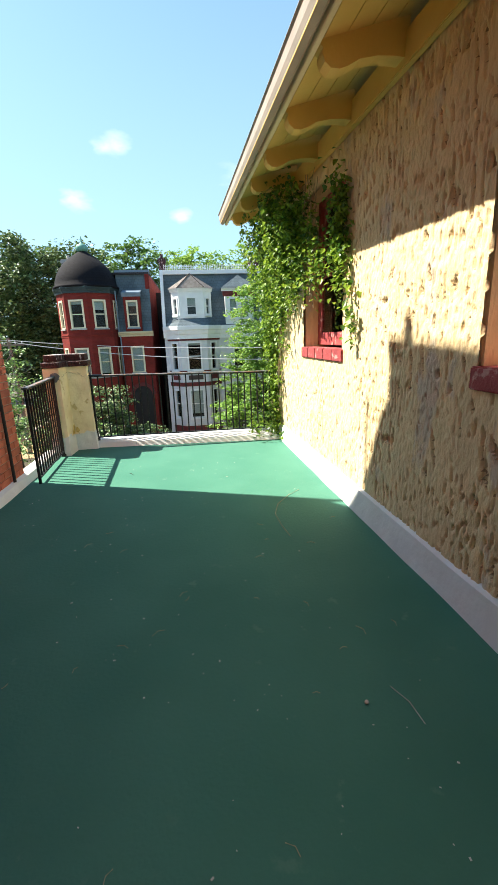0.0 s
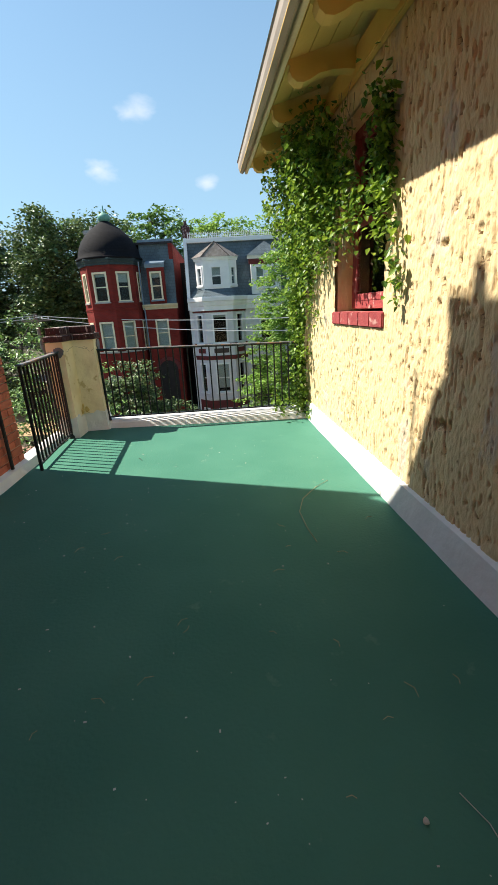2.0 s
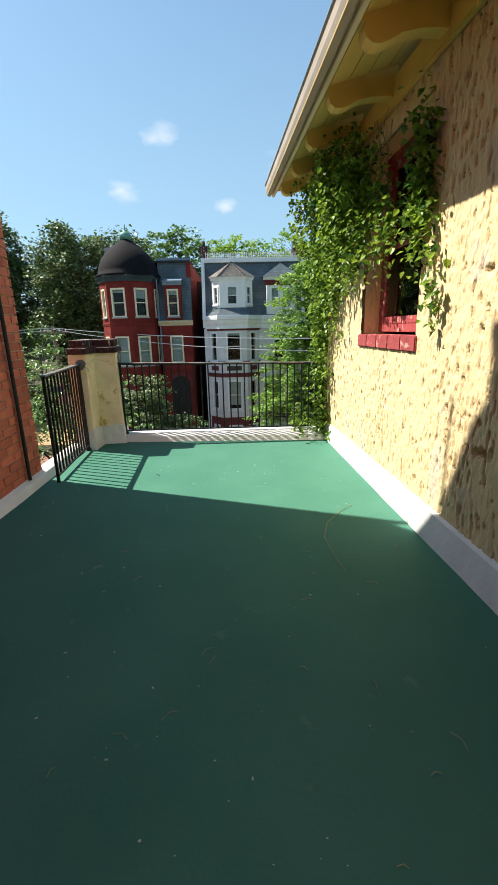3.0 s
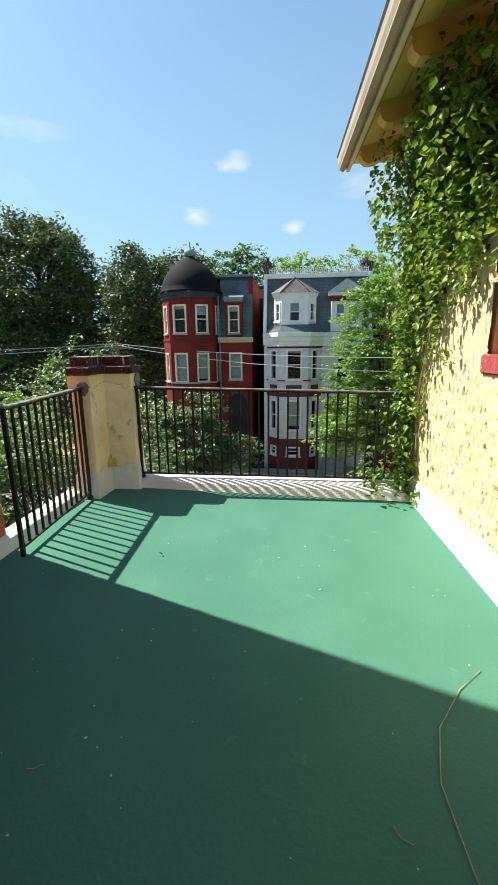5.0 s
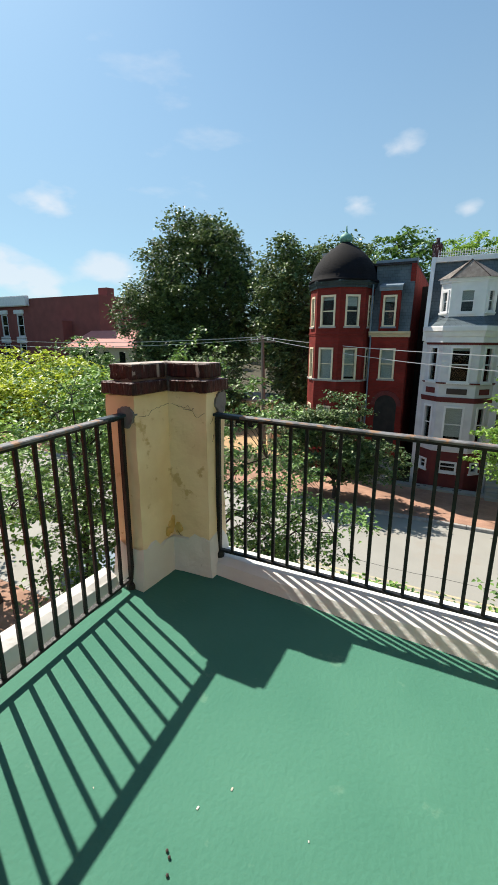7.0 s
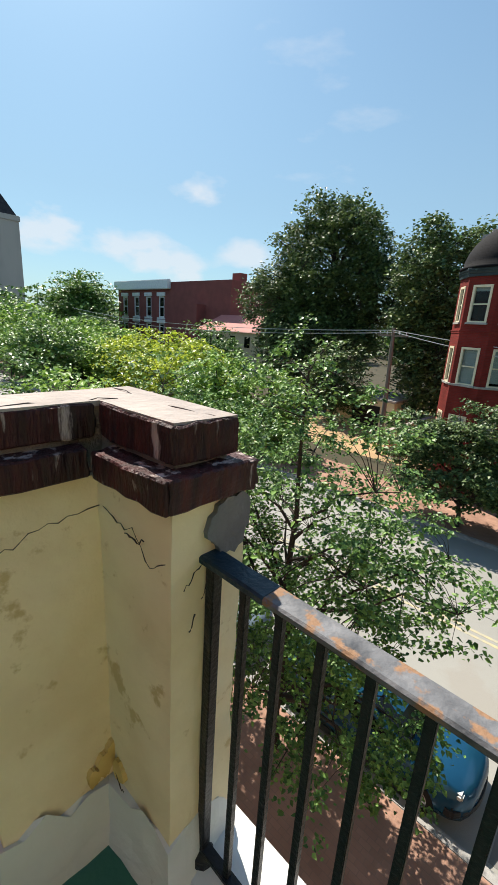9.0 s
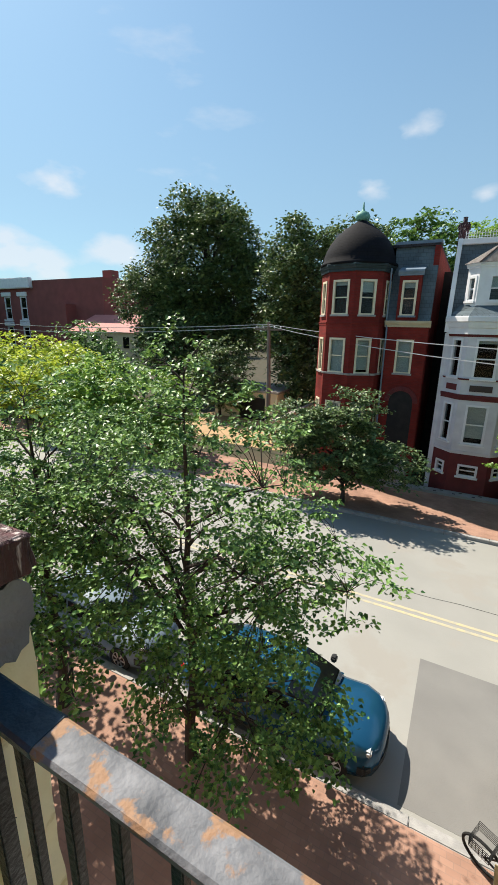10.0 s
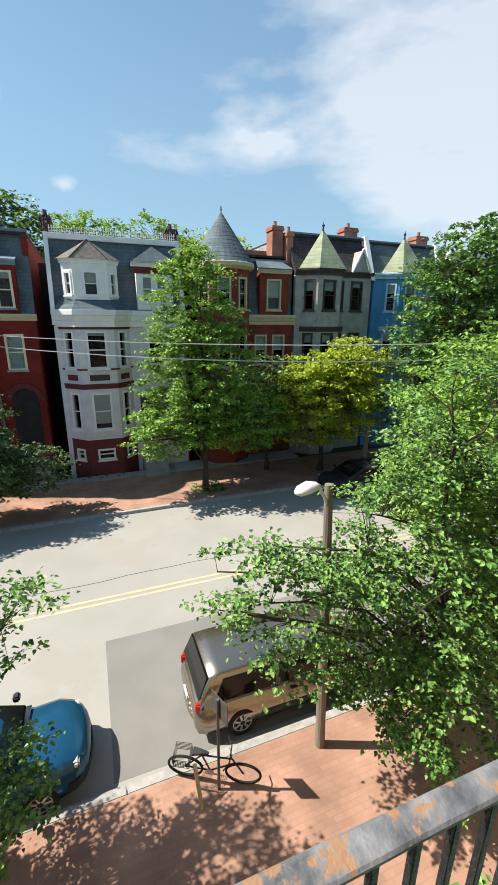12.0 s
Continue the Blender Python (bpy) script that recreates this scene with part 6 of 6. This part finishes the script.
def section(hw, z0, z1, tumble, n=6, crown=0.05, x=0.0):
    """Half-rounded body section, from sill to sill over the top."""
    pts = [(-hw * 0.93, z0), (-hw, z0 + 0.16), (-hw * 1.0, z0 + 0.42 * (z1 - z0))]
    for k in range(n + 1):
        a = math.pi * k / n
        pts.append((-hw * tumble * math.cos(a) ** 1 if abs(math.cos(a)) > 0.01 else 0.0, z1 - 0.07 + 0.07 * math.sin(a) + crown * math.sin(a) * 0.5))
    pts += [(hw * 1.0, z0 + 0.42 * (z1 - z0)), (hw, z0 + 0.16), (hw * 0.93, z0)]
    return [(x, y, z) for y, z in pts]


def car(name, m, length, width, belt, top, roof, nose, paint, label, wheel_r=0.32, minivan=False):
    """A car along +x (front at +x), its wheels on z = 0."""
    c = thing(name, label, "car", m)
    hw = width / 2
    body = bmesh.new()
    L = length / 2
    st = [(-L, 0.38, belt * 0.80, 0.80), (-L + 0.06, 0.26, belt * 0.93, 0.88), (-L + 0.25, 0.22, belt, 0.95), (-L * 0.5, 0.20, belt, 1.0), (0, 0.20, belt, 1.0),
          (L * 0.42, 0.20, belt, 1.0), (L * 0.55, 0.20, belt - 0.03, 0.98), (L * 0.76, 0.20, nose + 0.06, 0.97), (L - 0.28, 0.22, nose - 0.01, 0.91), (L - 0.12, 0.24, nose - 0.08, 0.78), (L - 0.03, 0.30, nose - 0.15, 0.60), (L + 0.02, 0.40, nose - 0.24, 0.42)]
    loft(body, [section(hw * k, z0, z1, 0.93, x=x) for x, z0, z1, k in st])
    part("body", body, paint, c, smooth=True)
    cab = bmesh.new()
    r0, r1 = roof
    f0, f1 = r0[1], r1[1]
    cs = [(r0[0], belt - 0.04, belt + 0.03, 0.90), (r0[0] + 0.35 * (f0 - r0[0]), belt - 0.04, belt + 0.45 * (top - belt), 0.88), (f0, belt - 0.04, top - 0.03, 0.82), (f0 + 0.25, belt - 0.04, top, 0.80), ((f0 + f1) / 2, belt - 0.04, top + 0.01, 0.80), (f1, belt - 0.04, top - 0.02, 0.80), (f1 + 0.5 * (r1[0] - f1), belt - 0.04, belt + 0.55 * (top - belt), 0.86), (r1[0], belt - 0.04, belt + 0.02, 0.90)]
    ring = lambda x, z0, z1, k: [(x, -hw * 0.93, z0), (x, -hw * k, z1 - 0.08), (x, -hw * k * 0.90, z1 - 0.01), (x, -hw * k * 0.4, z1 + 0.02), (x, hw * k * 0.4, z1 + 0.02), (x, hw * k * 0.90, z1 - 0.01), (x, hw * k, z1 - 0.08), (x, hw * 0.93, z0)]
    loft(cab, [ring(*q) for q in cs])
    part("cabin", cab, paint, c, smooth=True)
    # glass set a little proud of the cabin skin
    for s in (-1, 1):
        xs = [r0[0] + 0.62 * (f0 - r0[0]) + 0.15, f0 + 0.18 + (f1 - f0) * 0.0, (f0 + f1) / 2 - 0.05, (f0 + f1) / 2 + 0.05, f1 + 0.02, r1[0] - 0.45]
        for a, b in (((xs[0] + 0.05, xs[1] + 0.1), (xs[2], xs[2])), ((xs[3], xs[3]), (xs[5] + 0.1, xs[4] - 0.02))):
            g = bmesh.new()
            zt = top - 0.13
            q = [(a[0], belt + 0.03), (b[0], belt + 0.03), (b[1], zt), (a[1], zt)]
            loft(g, [[(x, s * hw * (0.935 - 0.10 * (z - belt) / (top - belt) + o), z) for x, z in q] for o in (-0.02, 0.004)])
            part("side_window", g, "carglass", c)
    for x0, x1, nm in ((r0[0], f0, "rear_window"), (r1[0], f1, "windscreen")):
        g = bmesh.new()
        sgn = -1 if x0 < x1 else 1
        q = []
        for k, z in ((0.12, belt + 0.09), (0.9, top - 0.07)):
            xx = x0 + (x1 - x0) * k + sgn * 0.035
            q += [(xx, -hw * (0.80 - 0.06 * k), z), (xx, hw * (0.80 - 0.06 * k), z)]
        v = [q[0], q[1], q[3], q[2]]
        loft(g, [[(x + o, y, z + abs(o)) for x, y, z in v] for o in (0, -sgn * 0.03)])
        part(nm, g, "carglass", c)
    for s in (-1, 1):
        for x in (-L * 0.60, L * 0.62):
            wheel(c, x, s * (hw - 0.10), wheel_r, -s)
        tl = bmesh.new()
        z0, z1 = (belt - 0.22, belt + 0.02) if minivan else (belt - 0.30, belt - 0.10)
        quad_box(tl, -L + 0.01, s * hw * 0.78 - 0.05, z0, -L + 0.14, s * hw * 0.78 + 0.07, z1)
        part("tail_light", tl, "redlens", c, bevel=0.03)
        hl = bmesh.new()
        quad_box(hl, L - 0.36, s * hw * 0.68 - 0.13, nose - 0.20, L - 0.16, s * hw * 0.68 + 0.12, nose - 0.07)
        part("headlight", hl, "lampgrey", c, bevel=0.03)
        mr = bmesh.new()
        quad_box(mr, r1[0] - 0.35, s * (hw + 0.02), belt + 0.02, r1[0] - 0.22, s * (hw + 0.20), belt + 0.16)
        part("mirror", mr, "blackplastic", c, bevel=0.03)
        for x in (-0.35, 0.65):
            part("door_handle", bm_box(x, min(s * hw * 0.985, s * (hw + 0.02)), belt - 0.16, x + 0.16, max(s * hw * 0.985, s * (hw + 0.02)), belt - 0.12), "blackplastic", c)
        tr = bmesh.new()
        quad_box(tr, -L * 0.42, s * (hw * 0.99), 0.42, L * 0.44, s * (hw + 0.012), 0.50)
        part("side_moulding", tr, "blackplastic", c)
    for sg in (-1, 1):      # bumpers, bowed in plan
        bp = bmesh.new()
        bow = [(sg * (L + 0.05 - 0.30 * abs(q) ** 2.6), q * hw * 0.95) for q in [k / 6 for k in range(-6, 7)]]
        loft(bp, [[(x, y, 0.32), (x + sg * 0.02, y, 0.40), (x, y, 0.54), (x - sg * 0.16, y, 0.56), (x - sg * 0.16, y, 0.32)] for x, y in bow])
        part("bumper", bp, paint if minivan else "blackplastic", c, bevel=0.04)
    pl = bm_box(-L - 0.056, -0.16, 0.60, -L - 0.02, 0.16, 0.72)
    part("number_plate", pl, "lampgrey", c)
    return c


car("blue_car", pose(-4.66, 6.62, ROAD_Z, 0, 0, 0), 4.45, 1.72, 0.95, 1.42, ((-2.0, -1.2), (1.15, 0.25)), 0.90, "carblue", "shiny blue hatchback car parked at the kerb")
car("tan_minivan", pose(2.06, 6.84, ROAD_Z, 0, 0, 0), 4.9, 1.78, 1.0, 1.63, ((-2.36, -2.12), (1.75, 0.85)), 0.98, "vantan", "tan minivan parked at the kerb with red tail lights", 0.34, True)
car("silver_blue_car", pose(-10.0, 6.6, ROAD_Z), 4.4, 1.75, 0.95, 1.42, ((-2.0, -1.2), (1.15, 0.25)), 0.90, "tintrim", "blue-grey car parked under street trees")
car("dark_car", pose(11.0, 16.6, ROAD_Z, 0, 0, 180), 4.4, 1.78, 0.95, 1.43, ((-2.0, -1.2), (1.15, 0.25)), 0.90, "iron", "black car parked in the shade across the road")

# ---- bicycle chained to the sign post ----


def bicycle():
    b = thing("bicycle", "black bicycle leaning on sign post at the kerb", "bicycle", pose(-0.24, 5.22, WALK_Z, 0, 0, -28) @ pose(0, 0, 0, 11, 0, 0))
    for x in (-0.55, 0.55):
        w = bmesh.new()
        k = 28
        rings = []
        for i in range(k + 1):
            a = 2 * math.pi * i / k
            rings.append([(x + (0.325 + 0.024 * math.cos(t)) * math.cos(a), 0.024 * math.sin(t), 0.345 + (0.325 + 0.024 * math.cos(t)) * math.sin(a)) for t in [2 * math.pi * j / 6 for j in range(6)]])
        loft(w, rings, False)
        wh = part("wheel", w, "rubber", b)
        s = bmesh.new()
        for i in range(14):
            a = 2 * math.pi * i / 14
            tube(s, [(x, 0, 0.345), (x + 0.32 * math.cos(a), 0, 0.345 + 0.32 * math.sin(a))], 0.002, 3)
        part("spokes", s, "alloy", wh)
    fr = bmesh.new()
    P = {"bb": (-0.08, 0, 0.30), "seat": (-0.20, 0, 0.80), "head": (0.36, 0, 0.80), "rear": (-0.55, 0, 0.345), "front": (0.55, 0, 0.345), "low": (0.39, 0, 0.66)}
    for a, c in (("bb", "seat"), ("seat", "head"), ("bb", "low"), ("head", "front"), ("rear", "bb"), ("rear", "seat")):
        tube(fr, [P[a], P[c]], 0.016, 6)
    part("frame", fr, "iron", b)
    hb = bmesh.new()
    tube(hb, [(0.36, 0, 0.80), (0.33, 0, 0.96)], 0.012, 6)
    tube(hb, [(0.25, -0.28, 0.98), (0.34, -0.14, 0.97), (0.34, 0.14, 0.97), (0.25, 0.28, 0.98)], 0.012, 6)
    part("handlebar", hb, "iron", b)
    sd = bmesh.new()
    loft(sd, [[(-0.36, -0.08, 0.88), (-0.36, 0.08, 0.88), (-0.36, 0.07, 0.93), (-0.36, -0.07, 0.93)], [(-0.20, -0.05, 0.88), (-0.20, 0.05, 0.88), (-0.20, 0.045, 0.93), (-0.20, -0.045, 0.93)], [(-0.06, -0.02, 0.88), (-0.06, 0.02, 0.88), (-0.06, 0.018, 0.915), (-0.06, -0.018, 0.915)]])
    part("saddle", sd, "blackplastic", b, bevel=0.008)
    bk = bmesh.new()
    for i in range(6):
        z = 0.60 + 0.045 * i
        tube(bk, [(-0.72, -0.15, z), (-0.42, -0.15, z), (-0.42, 0.15, z), (-0.72, 0.15, z), (-0.72, -0.15, z)], 0.006, 4)
    for i in range(7):
        tube(bk, [(-0.72 + 0.05 * i, -0.15, 0.60), (-0.72 + 0.05 * i, -0.15, 0.83)], 0.005, 4)
    part("basket", bk, "rubber", b, "wire basket over the rear wheel")
    cr = bmesh.new()
    turned(cr, [(0.085, -0.006), (0.085, 0.006)], (0, 0), 16)
    part("crank", cr, "alloy", b, m=pose(-0.08, -0.03, 0.30, 90, 0, 0))


bicycle()
stick = bmesh.new()
quad_box(stick, -0.035, -0.012, 0, 0.035, 0.012, 0.80)
solo("wooden_stick", stick, "twig", "pale wooden stick leaning against the parked bicycle", "stick", bevel=0.004, m=pose(-0.60, 4.80, WALK_Z + 0.005, -24, 0, 8))
sp = thing("sign_post", "dark metal parking sign on a post in brick pavement", "sign", pose(-0.22, 5.02, WALK_Z))
bm = bmesh.new()
tube(bm, [(0, 0, -0.1), (0, 0, 2.15)], 0.028, 8)
part("post", bm, "signmetal", sp)
part("plate", bm_box(-0.006, -0.23, 1.72, 0.006, 0.23, 2.18), "signmetal", sp, "back of a small metal sign", bevel=0.004, m=pose(0.034, 0, 0, 0, 0, 20))

# ---- poles, lamps and cables ----
lp = thing("street_lamp", "weathered wooden pole with pale street lamp", "street lamp", pose(1.98, 5.1, WALK_Z))
bm = bmesh.new()
tube(bm, [(0, 0, -0.2), (-0.10, 0, 3.0), (-0.20, 0, 5.82)], [0.10, 0.088, 0.072], 12)
part("pole", bm, "poleWood", lp)
bm = bmesh.new()
tube(bm, [(-0.20, 0, 5.40), (-0.30, -0.05, 5.62), (-0.42, -0.10, 5.80), (-0.52, -0.14, 5.88)], 0.028, 8)
part("arm", bm, "lampgrey", lp)
bm = bmesh.new()
loft(bm, [[(x - 0.10, y - 0.16 + w * math.cos(t), 5.88 + dz + h * math.sin(t)) for t in [2 * math.pi * j / 10 for j in range(10)]] for x, y, w, h, dz in ((-0.36, 0.0, 0.04, 0.04, 0), (-0.44, 0.0, 0.09, 0.07, 0.02), (-0.60, -0.03, 0.14, 0.10, 0.03), (-0.76, -0.05, 0.12, 0.08, 0.0), (-0.84, -0.06, 0.04, 0.03, -0.01))])
part("lamp_head", bm, "lampgrey", lp, "pale grey cobra lamp head", smooth=True)

fp = thing("street_lamp", "tall wooden pole with small lamp across the road", "street lamp", pose(12.6, 18.3, WALK_Z))
bm = bmesh.new()
tube(bm, [(-0.1, 0, -0.2), (0.0, 0, 3.0), (0.18, 0, 6.3)], [0.15, 0.13, 0.10], 10)
part("pole", bm, "poleWood", fp)
bm = bmesh.new()
tube(bm, [(0.18, 0, 5.9), (0.6, -0.1, 6.1), (1.0, -0.2, 6.05)], 0.03, 6)
part("arm", bm, "lampgrey", fp)
bm = bmesh.new()
loft(bm, [[(x, -0.2 + w * math.cos(t), 6.05 + w * 0.6 * math.sin(t)) for t in [2 * math.pi * j / 8 for j in range(8)]] for x, w in ((0.95, 0.04), (1.05, 0.10), (1.3, 0.12), (1.45, 0.04))])
part("lamp_head", bm, "lampgrey", fp, smooth=True)

up = thing("utility_pole", "dark wooden utility pole at the yard corner", "utility pole", pose(-14.3, 26.2, -6.8))
bm = bmesh.new()
tube(bm, [(0.1, 0, -0.2), (0.05, 0, 4.0), (-0.1, 0, 8.7)], [0.17, 0.15, 0.11], 10)
part("pole", bm, "poleWood", up)
part("crossarm", bm_box(-1.1, -0.06, 8.15, 0.9, 0.06, 8.28), "poleWood", up, bevel=0.01)
for x in (-1.0, -0.5, 0.35, 0.8):
    bm = bmesh.new()
    turned(bm, [(0.02, 8.28), (0.05, 8.33), (0.03, 8.37), (0.05, 8.41), (0.0, 8.46)], (x, 0), 8)
    part("insulator", bm, "lampgrey", up)


def cable(a, b, sag, r, material, label):
    bm = bmesh.new()
    a, b = Vector(a), Vector(b)
    tube(bm, [a.lerp(b, i / 16) - Vector((0, 0, sag * 4 * (i / 16) * (1 - i / 16))) for i in range(17)], r, 4)
    solo("overhead_cable", bm, material, label, "cable")


cable((-14.3, 26.0, 1.75), (28, 2.7, 2.5), 1.26, 0.024, "wire", "pale overhead cable crossing above the street")
cable((-14.3, 26.0, 1.65), (28, 2.9, 2.5), 1.87, 0.024, "wire", "pale overhead cable crossing above the street")
cable((-14.4, 26.0, 1.75), (-70, 30.0, 2.6), 0.9, 0.03, "wire", "pale overhead cable stretched along the street")
cable((-14.4, 26.0, 1.60), (-70, 31.0, 1.9), 1.0, 0.03, "wire", "pale overhead cable stretched along the street")

# ---- beyond the yards ----
fb = thing("far_brick_building", "long dull red brick building with white cornice", "building", pose(-88.0, 62.0, -6.8))
bm = bmesh.new()
BAYS = [-21.6 + 5.6 * i for i in range(4)]
panel(bm, -24, 0, 0, 17.0, 0, 0.5, [(x, x + 2.4, z0, z1) for x in BAYS for z0, z1 in ((9.0, 14.0), (3.4, 7.6))])
part("front_wall", bm, "farbrick", fb)
part("side_wall", bm_box(0, 0, 0, 21, 20, 17.2), "farbrick", fb)
part("roof", bm_box(-24, 0.5, 16.4, 0, 20, 17.0), "farbrick", fb)
part("cornice", bm_box(-24.6, -1.0, 15.6, 0.3, -0.01, 17.8), "whitepaint", fb, bevel=0.15)
for x in BAYS:
    for z0, z1 in ((9.0, 14.0), (3.4, 7.6)):
        w = part("window", bm_box(x - 0.4, -0.25, z0 - 0.4, x + 2.8, -0.005, z0 - 0.003), "whitepaint", fb)
        part("lintel", bm_box(x - 0.5, -0.30, z1 + 0.003, x + 2.9, -0.005, z1 + 0.9), "whitepaint", w, bevel=0.08)
        fr = bmesh.new()
        panel(fr, x, x + 2.4, z0, z1, 0.10, 0.24, [(x + 0.35, x + 2.05, z0 + 0.3, (z0 + z1) / 2 - 0.12), (x + 0.35, x + 2.05, (z0 + z1) / 2 + 0.12, z1 - 0.3)])
        part("frame", fr, "whitepaint", w)
        part("pane", bm_box(x + 0.1, 0.26, z0 + 0.1, x + 2.3, 0.30, z1 - 0.1), "carglass", w)
part("chimney", bm_box(17.0, 4, 17.2, 19.5, 6, 19.0), "farbrick", fb)
part("stair_tower", bm_box(9.0, -2.5, 0, 13.0, 0, 12.2), "farbrick", fb)
pr = thing("low_pink_house", "low building with faded pink-red metal roof", "building", pose(-63.0, 58.0, -6.8))
part("wall", bm_box(-9, 0, 0, 8, 8, 7.0), "cream", pr)
bm = bmesh.new()
loft(bm, [[(-9.6, -0.6, 7.0), (8.6, -0.6, 7.0), (8.6, 8.6, 7.0), (-9.6, 8.6, 7.0)], [(-6.5, 3.9, 10.2), (5.5, 3.9, 10.2), (5.5, 4.1, 10.2), (-6.5, 4.1, 10.2)]])
part("roof", bm, "pinkroof", pr)
for i in range(4):
    part("window", bm_box(-7.6 + 4 * i, -0.06, 4.2, -6.2 + 4 * i, -0.005, 6.2), "carglass", pr)
ga = thing("yard_garage", "low pale garage beside the gravel yard", "garage", pose(-19.5, 33.0, -6.7))
part("wall", bm_box(-3.5, 0, 0, 3.0, 5, 2.6), "creampaint", ga)
part("roof", bm_box(-3.7, -0.3, 2.6, 3.2, 5.2, 2.8), "slab", ga, bevel=0.03)
part("garage_door", bm_box(-0.8, -0.05, 0, 1.8, -0.004, 2.1), "dark", ga)
yf = thing("yard_wall", "long pale low wall along the gravel yard", "garden wall", pose(-14.0, 28.5, -6.7))
part("wall", bm_box(0, -2.0, 0, 0.25, 22, 1.7), "creampaint", yf)
part("coping", bm_box(-0.05, -2.05, 1.7, 0.30, 22.05, 1.8), "slab", yf)
tw = thing("distant_tower", "pale stone tower with steep dark roof far off", "building", pose(-246, 72, -6.8))
bm = bmesh.new()
quad_box(bm, -17, -9, 0, 9, 9, 50)
part("wall", bm, "towerstone", tw)
for k in range(7):
    part("buttress", bm_box(-17.4 + 4.1 * k, -9.9, 0, -15.6 + 4.1 * k, -9.01, 47), "towerstone", tw, bevel=0.2)
part("parapet", bm_box(-17.6, -9.6, 50, 9.5, 9.6, 52.6), "towerstone", tw, bevel=0.3)
bm = bmesh.new()
loft(bm, [[(-4 + 12.4 * c, 8.6 * d, 52.5) for c, d in ((-1, -1), (1, -1), (1, 1), (-1, 1))], [(-4 + 0.5 * c, 0.5 * d, 70.5) for c, d in ((-1, -1), (1, -1), (1, 1), (-1, 1))]])
part("roof", bm, "darkslate", tw)
for x in (-15.5, 7.4):
    bm = bmesh.new()
    turned(bm, [(1.3, 52.5), (1.3, 56.5), (1.6, 57.0), (0.1, 60.0)], (x, -7.4), 8)
    part("pinnacle", bm, "towerstone", tw)

# ---- litter on the deck ----
rng = random.Random(40)
lit = bmesh.new()
for k in range(230):
    x, y = rng.uniform(-2.9, -0.1), -6.3 + 5.2 * rng.random() ** 1.6
    r = rng.choice((0.0015, 0.002, 0.0025, 0.004))
    a = rng.uniform(0, 6.28)
    quad_box(lit, -r * rng.uniform(0.7, 1.8), -r * 0.7, 0, r * rng.uniform(0.7, 1.8), r * 0.7, r * 0.5, pose(x, y, 0.001, 0, 0, math.degrees(a)))
for cx, cy in ((-1.31, -1.38), (-1.35, -1.54), (-1.60, -1.62), (-1.28, -1.16)):      # scuffed paint flakes
    for k in range(45):
        r = rng.choice((0.0005, 0.0007, 0.0012))
        quad_box(lit, -r * 1.3, -r * 0.7, 0, r * 1.3, r * 0.7, r * 0.3, pose(cx + rng.gauss(0, 0.018), cy + rng.gauss(0, 0.022), 0.001, 0, 0, rng.uniform(0, 180)))
tagged(part("litter", lit, "litter"), "tiny pale flakes scattered on green deck", "litter", kind="stuff")
tw = bmesh.new()
for k in range(26):
    x, y = rng.uniform(-2.2, -0.15), rng.uniform(-5.4, -2.7)
    a = rng.uniform(0, 6.28)
    l = rng.uniform(0.03, 0.07)
    tube(tw, [(x, y, 0.004), (x + l * 0.5 * math.cos(a), y + l * 0.5 * math.sin(a), 0.006), (x + l * math.cos(a + 0.4), y + l * math.sin(a + 0.4), 0.004)], 0.0014, 4)
tagged(part("leaf_stalks", tw, "twig"), "dry leaf stalks scattered on green deck", "litter", kind="stuff")
st = bmesh.new()
tube(st, [(-0.30, -2.22, 0.006), (-0.42, -2.33, 0.006), (-0.56, -2.52, 0.006), (-0.62, -2.72, 0.006), (-0.61, -2.95, 0.006), (-0.585, -3.12, 0.006)], 0.0022, 5)
solo("dead_twig", st, "twig", "long thin dry stem curled on the deck", "stem")
peb = bmesh.new()
bmesh.ops.create_icosphere(peb, subdivisions=2, radius=0.0085, matrix=Matrix.Translation((-0.60, -4.56, 0.009)))
for v in peb.verts:
    v.co += Vector((noise.noise(v.co * 90), noise.noise(v.co * 90 + Vector((5, 0, 0))), 0)) * 0.004
solo("pebble", peb, "litter", "small pinkish pebble on the deck", "pebble")
st = bmesh.new()
tube(st, [(-0.47, -4.50, 0.004), (-0.43, -4.58, 0.004), (-0.42, -4.68, 0.004)], 0.0018, 5)
solo("dead_twig", st, "litter", "pale curved leaf stalk on the deck", "stem")
for x, y in ((-1.985, -1.35), (-1.965, -1.385), (-2.0, -1.34)):
    dd = bmesh.new()
    bmesh.ops.create_icosphere(dd, subdivisions=1, radius=0.005, matrix=Matrix.Translation((x, y, 0.005)))
    solo("dark_crumb", dd, "darkbrown", "dark seed crumb on the deck", "crumb", group="crumbs on the deck")
